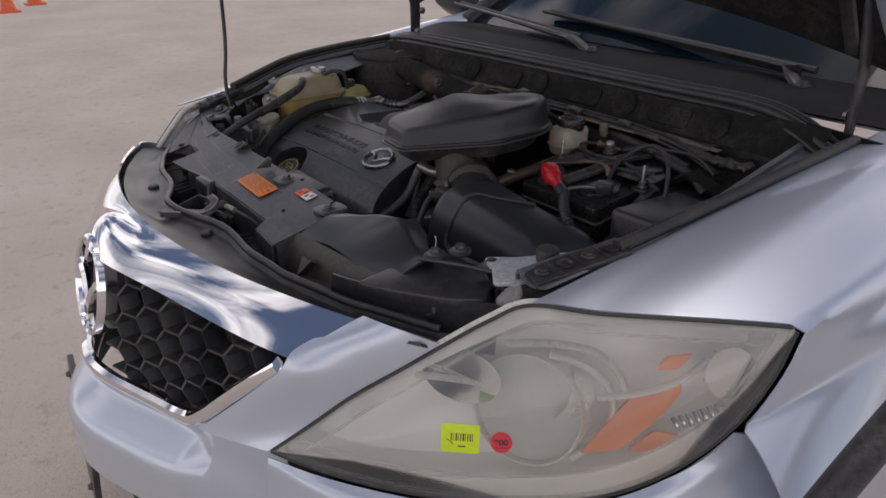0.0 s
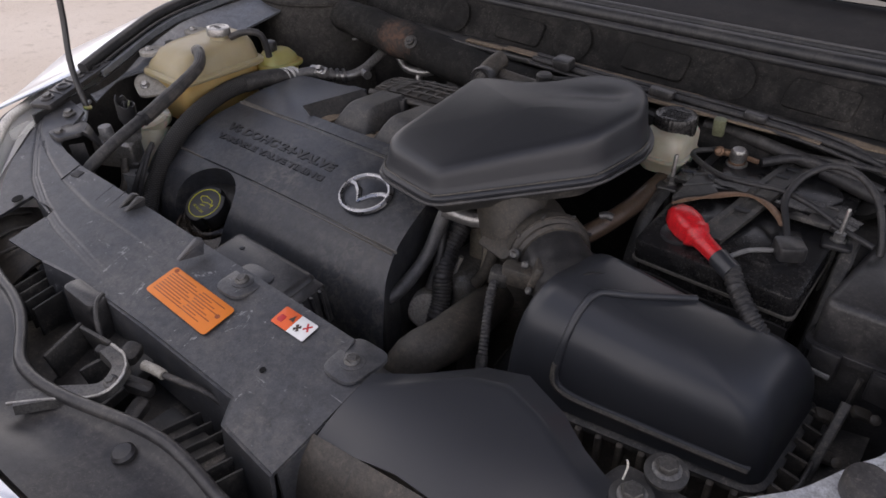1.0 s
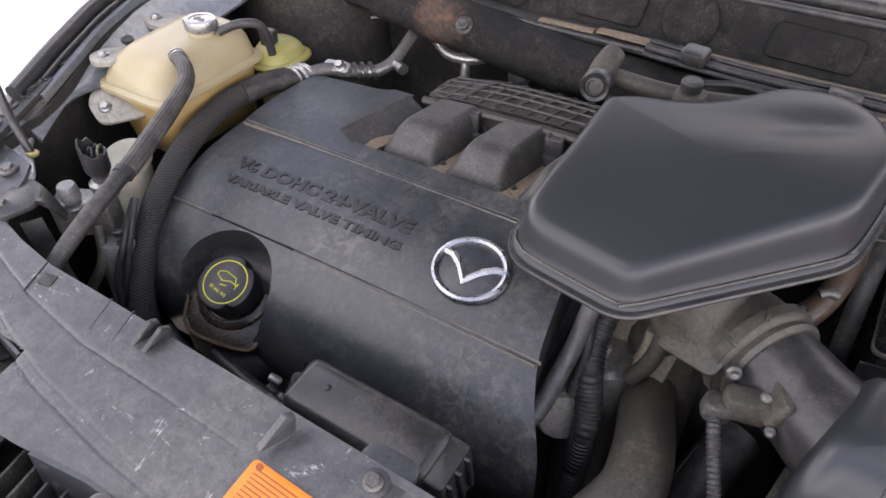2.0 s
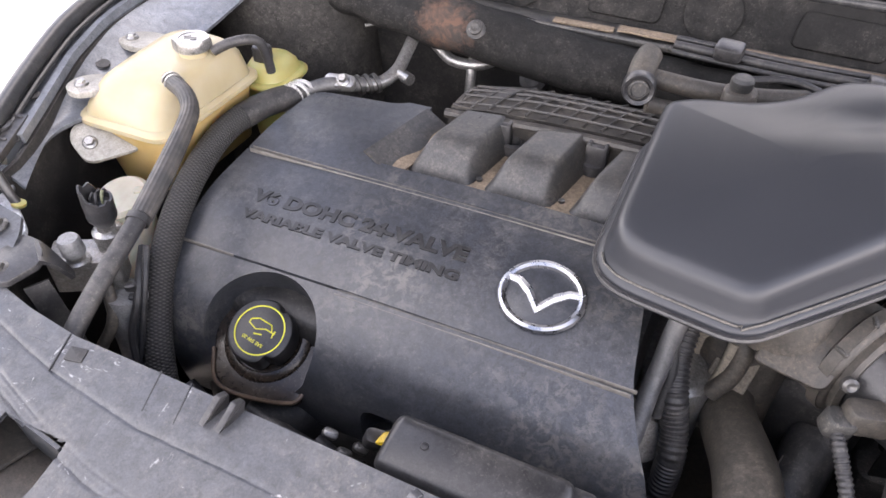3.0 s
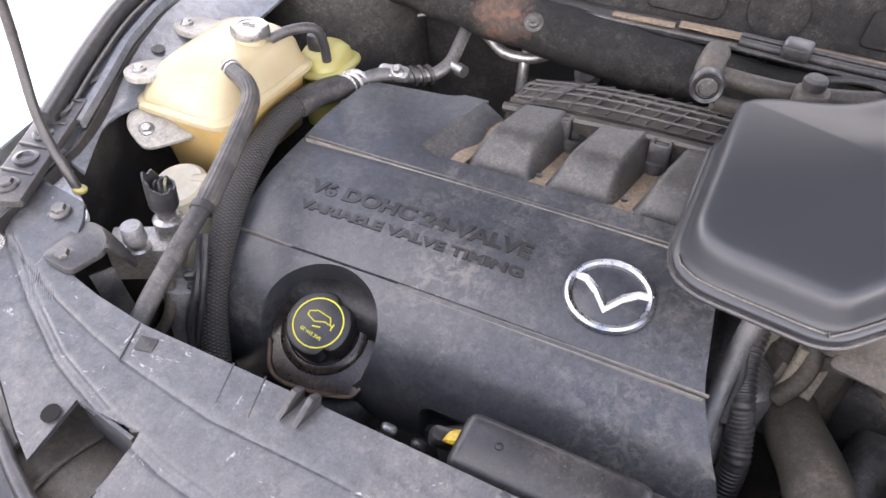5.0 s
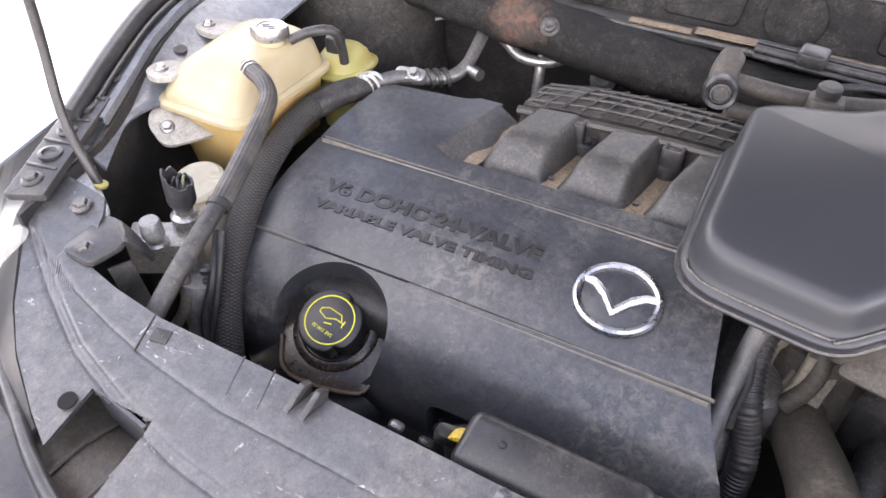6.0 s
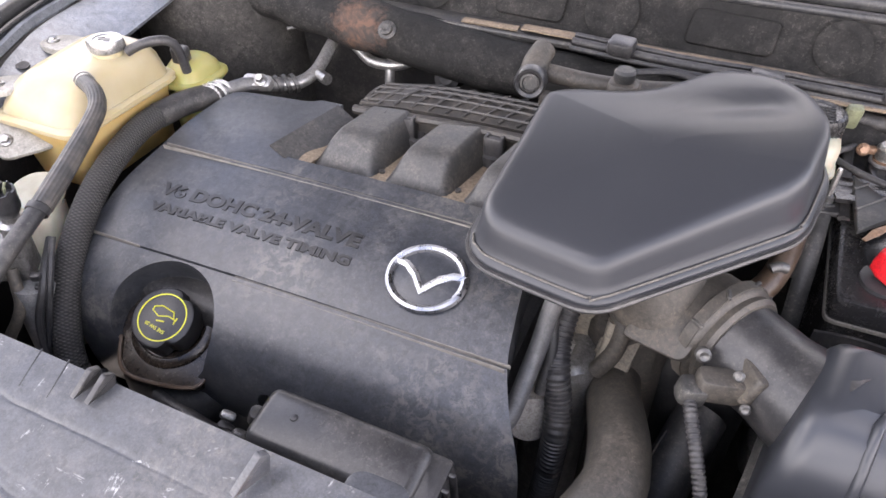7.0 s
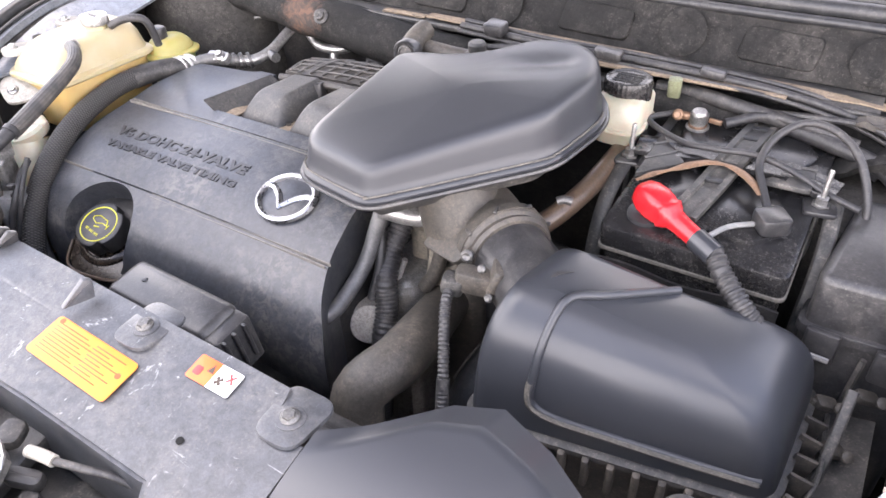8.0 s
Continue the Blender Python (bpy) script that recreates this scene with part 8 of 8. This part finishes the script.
# ---- battery side ----
def battery():
    b = thing("battery", "black car battery with moulded lid under a worn hold-down frame", "battery", (0.36, 0.86, 0.8))
    z = lambda y: 0.966 + 0.095 * (y - 0.735)
    m = Matrix.Translation((0.36, 0.86, z(0.86))) @ pose(0, 0, 0, math.degrees(math.atan(0.095)), 0, 0)
    part("case", slab(rect(-0.089, -0.126, 0.089, 0.126, 0.008), -0.22, -0.02, m, 0.003), M["batt"], b)
    lid = part("lid", slab(rect(-0.093, -0.13, 0.093, 0.13, 0.01), -0.026, 0.0, m, 0.004), M["batt"], b, "dusty black lid")
    part("lid_rim", tube([m @ Vector(q) for q in ((-0.0905, -0.02, 0.001), (-0.0905, 0.08, 0.001), (-0.082, 0.122, 0.001), (-0.04, 0.127, 0.001), (0.04, 0.127, 0.001), (0.088, 0.12, 0.001))], 0.006, 8, 0.01, flatten=0.6), M["rubber"], b, "worn grey rim")
    part("lid_line", slab(rect(-0.0945, -0.1315, 0.0945, 0.1315, 0.01), -0.03, -0.026, m, 0.001), M["dust_soft"], b)
    part("vent_cover", slab(rounded([(-0.065, -0.10), (0.05, -0.10), (0.082, -0.06), (0.05, -0.005), (-0.05, -0.01), (-0.078, -0.05)], 0.012), -0.001, 0.006, m, 0.003), M["batt"], b, "black moulded vent cover")
    part("vent_cover", slab(rounded([(-0.06, 0.03), (0.06, 0.025), (0.08, 0.075), (0.05, 0.115), (-0.05, 0.115), (-0.075, 0.08)], 0.012), -0.001, 0.005, m, 0.003), M["batt"], b)
    # posts
    neg = m @ Vector((-0.058, 0.082, 0.004))
    part("post", lathe([(0.0135, 0), (0.0135, 0.0025), (0.0095, 0.004), (0.009, 0.021), (0.008, 0.0225), (0, 0.0225)], basis(neg, (0, -0.095, 1)), 24), M["pipe"], b, "lead terminal post")
    part("post_ring", lathe([(0.011, 0.003), (0.011, 0.0055), (0.009, 0.006), (0.009, 0.003)], basis(neg, (0, -0.095, 1)), 24), M["copper"], b, "reddish stained ring")
    k = thing("terminal_clamp", "corroded copper battery clamp on the rear post", "battery clamp", neg)
    part("clamp", lathe([(0.009, 0.008), (0.0108, 0.008), (0.0108, 0.018), (0.009, 0.018), (0.009, 0.008)], basis(neg, (0, 0, 1)), 20), M["steel"], k)
    part("lug", box_at(neg + Vector((-0.016, 0.0, 0.012)), (0.016, 0.009, 0.008), (0, 0, 10), 0.002), M["copper"], k)
    part("lug_bolt", hex_bolt(neg + Vector((-0.023, -0.006, 0.014)), (0, -0.9, 0.4), 0.0045, 0.006), M["copper"], k)
    part("wing", box_at(neg + Vector((0.019, 0.0, 0.012)), (0.016, 0.004, 0.006), (0, 0, -10), 0.001), M["copper"], k)
    # hold-down: cross frame between the two studs and a long strap
    h = thing("hold_down", "black stamped hold-down frame across the battery with two studs", "hold-down", (0.36, 0.87, 0.98))
    zz = lambda x, y: 0.966 + 0.095 * (y - 0.735)
    def arm(pts, w, hgt, name, mat="dusty", lab=""):
        line = spline(pts, 0.01)
        rings = []
        for i, q in enumerate(line):
            t = (line[min(i + 1, len(line) - 1)] - line[max(i - 1, 0)]).normalized()
            s = t.cross(Vector((0, 0, 1))).normalized() * w / 2
            rings.append([q + s, q + s + Vector((0, 0, hgt)), q + s * 0.55 + Vector((0, 0, hgt)), q + s * 0.45 + Vector((0, 0, hgt * 0.5)), q - s * 0.45 + Vector((0, 0, hgt * 0.5)), q - s * 0.55 + Vector((0, 0, hgt)), q - s + Vector((0, 0, hgt)), q - s])
        part(name, rings_mesh(rings), M[mat], h, lab)

    arm([(0.255, 0.868, 0.988), (0.30, 0.875, 0.989), (0.36, 0.883, 0.99), (0.42, 0.878, 0.989), (0.465, 0.868, 0.985)], 0.04, 0.005, "cross_frame", "batt")
    for tri in ([(0.276, 0.80), (0.272, 0.9), (0.317, 0.846)], [(0.394, 0.849), (0.44, 0.911), (0.443, 0.85)]):
        part("gusset", slab(rounded(tri, 0.006), 0.9885, 0.994, None, 0.0015), M["dusty"], h, "dusty stamped corner of the frame")
        for k in (0.3, 0.65):
            part("gusset_rib", tube([Vector((*tri[1], 0.9945)).lerp(Vector((*tri[0], 0.9945)), k), Vector((*tri[1], 0.9945)).lerp(Vector((*tri[2], 0.9945)), k)], 0.0018, 6), M["dusty"], h)
    arm([(0.372, 0.975, 0.994), (0.364, 0.90, 0.997), (0.352, 0.83, 0.985), (0.34, 0.765, 0.977)], 0.03, 0.006, "strap", "dusty", "grey-black ribbed strap")
    # dark bars across the strap, shade of its gaps as colour
    for yy, zq, xx in ((0.95, 0.9985, 0.37), (0.92, 1.0, 0.366), (0.86, 0.994, 0.358), (0.83, 0.9895, 0.352)):
        part("strap_groove", box_at((xx, yy, zq + 0.001), (0.018, 0.006, 0.004), (5, 0, 6), 0.001), M["groove"], h)
    for x, y in ((0.252, 0.856), (0.455, 0.85)):
        part("stud", lathe([(0.0028, -0.1), (0.0028, 0.038), (0.002, 0.04), (0, 0.04)], basis((x, y, 0.981), (0.02, 0, 1)), 12), M["steel"], h, "bright threaded stud")
        part("nut", lathe([(0.0095, 0.0), (0.0095, 0.002), (0.0065, 0.0022), (0.0065, 0.009), (0.005, 0.01), (0.0028, 0.01)], basis((x, y, 0.981), (0, 0, 1)), 6), M["steel"], h)
        part("foot", box_at((x, y, 0.977), (0.032, 0.03, 0.006), (0, 0, 10), 0.002), M["black"], h)
    edge = [(0.282, 0.79, 0.992), (0.295, 0.808, 0.994), (0.309, 0.823, 0.995), (0.325, 0.84, 0.997), (0.342, 0.852, 0.998), (0.362, 0.852, 0.9985), (0.38, 0.843, 0.997), (0.392, 0.83, 0.996), (0.40, 0.817, 0.994)]
    part("worn_edge", tube(edge, [0.0022, 0.0045, 0.0025, 0.0062, 0.0052, 0.003, 0.0058, 0.005, 0.002], 8, 0.003, flatten=0.35), M["copper"], h, "bare coppery worn edge")
    # red boot and cable
    r = thing("positive_cable", "red rubber terminal boot with black corrugated cable", "battery cable", (0.33, 0.76, 0.98))
    t0 = m @ Vector((-0.055, -0.095, 0.0))
    part("post_seat", lathe([(0.02, 0), (0.02, 0.004), (0.014, 0.006), (0, 0.006)], basis(t0, (0, -0.095, 1)), 24), M["black"], r)
    a, bq = Vector((0.309, 0.764, 0.990)), Vector((0.366, 0.734, 0.978))
    ax = (bq - a).normalized()
    boot = []
    for s, w, hh in ((-0.022, 0.008, 0.008), (-0.02, 0.0145, 0.014), (-0.008, 0.0185, 0.0185), (0.008, 0.0195, 0.0195), (0.02, 0.0175, 0.0185), (0.024, 0.0165, 0.017), (0.028, 0.0185, 0.0185), (0.034, 0.018, 0.018), (0.038, 0.014, 0.0145), (0.05, 0.0125, 0.0128), (0.07, 0.0118, 0.012), (0.082, 0.0122, 0.0122)):
        w, hh, q = w * 0.82, hh * 0.82, a + ax * s * 0.82
        side = ax.cross(Vector((0, 0, 1))).normalized()
        up = side.cross(ax)
        sq = 0.55 if s < 0.03 else 1.0
        boot.append([q + side * w * math.copysign(abs(math.cos(t)) ** sq, math.cos(t)) + up * hh * math.copysign(abs(math.sin(t)) ** sq, math.sin(t)) for t in (2 * math.pi * j / 24 for j in range(24))])
    part("boot", rings_mesh(boot), M["red"], r, "red rubber boot", 55)
    end = a + ax * 0.066
    part("cable", tube([end, end + ax * 0.02, (0.398, 0.71, 0.965), (0.425, 0.69, 0.95), (0.45, 0.69, 0.92), (0.462, 0.70, 0.87), (0.464, 0.715, 0.8)], 0.0088, 16, ribs=0.0016, pitch=0.006), M["rubber"], r, "black corrugated cable")
    part("tape", tube([end - ax * 0.004, end + ax * 0.012, end + ax * 0.022], 0.0115, 14), M["smooth_black"], r)
    # thin leads over the battery
    w = thing("battery_leads", "thin black and grey leads looping over the battery", "cables", (0.4, 0.9, 1.0))
    part("lead", tube([neg + Vector((-0.03, 0.002, 0.012)), neg + Vector((-0.05, -0.03, 0.012)), (0.30, 0.88, 1.0), (0.34, 0.872, 1.004), (0.38, 0.875, 1.006), (0.42, 0.87, 1.0), (0.455, 0.86, 0.99), (0.49, 0.85, 0.985)], 0.0035, 10), M["rubber"], w)
    part("lead", tube([(0.415, 0.80, 0.985), (0.40, 0.83, 0.996), (0.388, 0.86, 1.006), (0.393, 0.89, 1.022), (0.415, 0.91, 1.036), (0.445, 0.91, 1.035), (0.475, 0.89, 1.02), (0.495, 0.865, 0.985), (0.50, 0.85, 0.95)], 0.0042, 10), M["rubber"], w)
    part("lead", tube([(0.372, 0.745, 0.978), (0.385, 0.768, 0.98), (0.405, 0.785, 0.98)], 0.0028, 8), M["grey_pl"], w)
    part("connector", box_at((0.42, 0.79, 0.985), (0.03, 0.03, 0.018), (0, 0, 35), 0.003), M["black"], w, "black connector block")
    part("tail", tube([neg + Vector((0.03, 0.0, 0.012)), (0.37, 0.965, 1.01), (0.42, 0.962, 1.008), (0.47, 0.96, 1.0)], 0.006, 10), M["rubber"], w)
    # big loom behind the battery
    l = thing("main_loom", "thick taped black loom behind the battery", "wiring harness", (0.35, 1.0, 1.0))
    part("loom", tube([(0.235, 0.985, 1.012), (0.273, 0.987, 1.012), (0.36, 0.969, 1.01), (0.442, 0.9695, 0.997), (0.5, 0.95, 0.975)], 0.0088, 14), M["rubber"], l)
    part("loom", tube([(0.40, 0.968, 1.0), (0.44, 0.955, 0.998), (0.49, 0.945, 0.99), (0.53, 0.93, 0.97)], 0.009, 12), M["rubber"], l)
    part("tag", box_at((0.262, 0.965, 1.023), (0.016, 0.012, 0.026), (15, 0, 10), 0.002), M["olive"], l, "olive green plug")
    t = thing("battery_tray", "dusty black battery tray and side bracket", "battery tray", (0.36, 0.86, 0.7))
    part("tray", block((0.25, 0.715, 0.70), (0.47, 1.0, 0.745), None, 0.008), M["dusty"], t)
    part("side_bracket", tube([(0.252, 0.866, 0.985), (0.248, 0.80, 0.95), (0.25, 0.76, 0.86), (0.25, 0.75, 0.75)], 0.009, 8, flatten=0.4), M["dusty"], t)
    part("side_bracket", tube([(0.468, 0.868, 0.98), (0.472, 0.80, 0.95), (0.47, 0.76, 0.86), (0.468, 0.75, 0.75)], 0.008, 8, flatten=0.5), M["dusty"], t)
    part("shield", sheet(lambda u, v: (0.262 + 0.19 * u, 0.722 + 0.004 * math.sin(u * 9), 0.74 + 0.19 * v), 12, 6, 0.003), M["pit"], t)


battery()


def brake_reservoir():
    r = thing("brake_reservoir", "milky brake fluid reservoir with a ribbed black cap", "brake fluid reservoir", (0.228, 0.895, 1.0))
    m = Matrix.Translation((0.223, 0.908, -0.008))
    box = lambda z, g: [Vector((p.x, p.y, z - 0.008)) for p in rect(0.193 - g, 0.868 - g, 0.251 + g, 0.94 + g, 0.018 + g, 5)]
    part("tank", rings_mesh([box(0.985, -0.008), box(0.99, -0.003), box(1.003, 0.0), box(1.005, 0.003), box(1.0085, 0.003), box(1.0105, 0.0), box(1.034, 0.0), box(1.04, -0.004), box(1.043, -0.012)]), M["milky"], r, "milky plastic tank", 50)
    bm = []
    for h, k in ((1.033, 0.97), (1.035, 1), (1.054, 1), (1.058, 0.95), (1.059, 0.85), (1.057, 0.8), (1.057, 0.1)):
        bm.append([m @ Vector(((0.027 * k + (0.0009 if j % 2 and 0.9 < k else 0)) * math.cos(2 * math.pi * j / 64), (0.027 * k + (0.0009 if j % 2 and 0.9 < k else 0)) * math.sin(2 * math.pi * j / 64), h)) for j in range(64)])
    cap = part("cap", rings_mesh(bm), M["batt"], r, "ribbed black cap")
    g = bmesh.new()
    for k in range(5):
        block((-0.016, -0.0125 + 0.0058 * k, 0), (0.016, -0.0105 + 0.0058 * k, 0.0012), m @ Matrix.Translation((0, 0, 1.057)), 0.0003, bm=g)
    part("cap_ribs", g, M["batt"], cap)
    part("body", tube([(0.228, 0.893, 0.99), (0.23, 0.93, 0.96), (0.235, 0.99, 0.94)], 0.024, 16), M["pit"], r, "dark master cylinder")


brake_reservoir()


def fuse_box():
    f = thing("fuse_box", "dusty black fuse box with a clipped lid beside the wing", "fuse box", (0.535, 0.82, 0.85))
    m = Matrix.Translation((0.538, 0.818, 0.012)) @ pose(0, 0, 0, 0, 0, -4) @ Matrix.Diagonal((1.08, 1.15, 1, 1))
    part("lid", slab(rounded([(-0.055, -0.072), (0.052, -0.062), (0.055, 0.07), (-0.05, 0.07)], 0.014), 0.905, 0.962, m, 0.008), M["black"], f, "grey-black lid", 50)
    part("lip", slab(rounded([(-0.06, -0.077), (0.057, -0.067), (0.06, 0.075), (-0.055, 0.075)], 0.014), 0.897, 0.907, m, 0.002), M["black"], f)
    part("body", slab(rounded([(-0.056, -0.073), (0.053, -0.063), (0.056, 0.07), (-0.05, 0.07)], 0.012), 0.70, 0.899, m, 0.004), M["black"], f)
    for x in (-0.035, 0.02):
        part("clip", box_at(m @ Vector((x, -0.079, 0.892)), (0.03, 0.008, 0.036), (0, 0, -4), 0.002), M["black"], f)
    part("clip_mark", box_at(m @ Vector((-0.036, -0.085, 0.883)), (0.026, 0.003, 0.006), (0, 0, -4), 0.001), M["grey_pl"], f)
    part("side_rib", tube([m @ Vector((0.0, -0.075, 0.89)), m @ Vector((-0.004, -0.076, 0.82)), m @ Vector((-0.01, -0.076, 0.74))], 0.003, 6), M["dusty"], f)
    b = thing("fuse_bracket", "steel bracket bolts and dusty lugs below the fuse box", "bracket", (0.53, 0.72, 0.86))
    for q in ((0.515, 0.705, 0.86), (0.545, 0.72, 0.87), (0.53, 0.66, 0.85)):
        part("lug", box_at(q, (0.022, 0.014, 0.008), (10, 20, 30), 0.002), M["brown"], b)
        part("bolt", lathe([(0.008, 0), (0.008, 0.004), (0.005, 0.006), (0, 0.006)], basis(Vector(q) + Vector((0.012, -0.004, 0.003)), (0.4, -0.5, 0.8)) @ Matrix.Scale(0.7, 4), 14), M["brown"], b)
    part("plate", sheet(lambda u, v: (0.51 + 0.05 * u, 0.58 + 0.14 * v, 0.835 + 0.01 * u), 4, 6, 0.004), M["dusty"], b)
    part("wing_bolt", hex_bolt((0.598, 0.83, 0.965), (-0.5, -0.2, 0.8), 0.0085, 0.009), M["steel"], b)


fuse_box()


def felt_folds():
    w = thing("felt_pad", "crumpled dusty felt pad in the corner by the firewall", "felt pad", (0.5, 1.0, 0.98))

    def pad(u, v):
        x, y = 0.42 + 0.2 * u, 0.93 + 0.14 * v
        return (x, y, 0.985 + 0.035 * v + 0.018 * noise.noise((u * 4, v * 4, 9)) + 0.008 * noise.noise((u * 11, v * 11, 5)))

    part("pad", sheet(pad, 26, 20, 0.01), M["felt"], w)
    part("torn_foam", sheet(lambda u, v: (0.46 + 0.12 * u, 0.965 + 0.03 * v, 1.022 + 0.012 * noise.noise((u * 6, v * 4, 3))), 14, 5, 0.006), M["brown"], w, "tan exposed backing")
    c = thing("clutch_line", "thin black line running to the corner", "hose", (0.5, 0.95, 0.96))
    part("line", tube([(0.33, 0.99, 1.0), (0.42, 0.975, 1.015), (0.48, 0.97, 1.018), (0.53, 0.955, 1.0)], 0.004, 8), M["rubber"], c)


felt_folds()
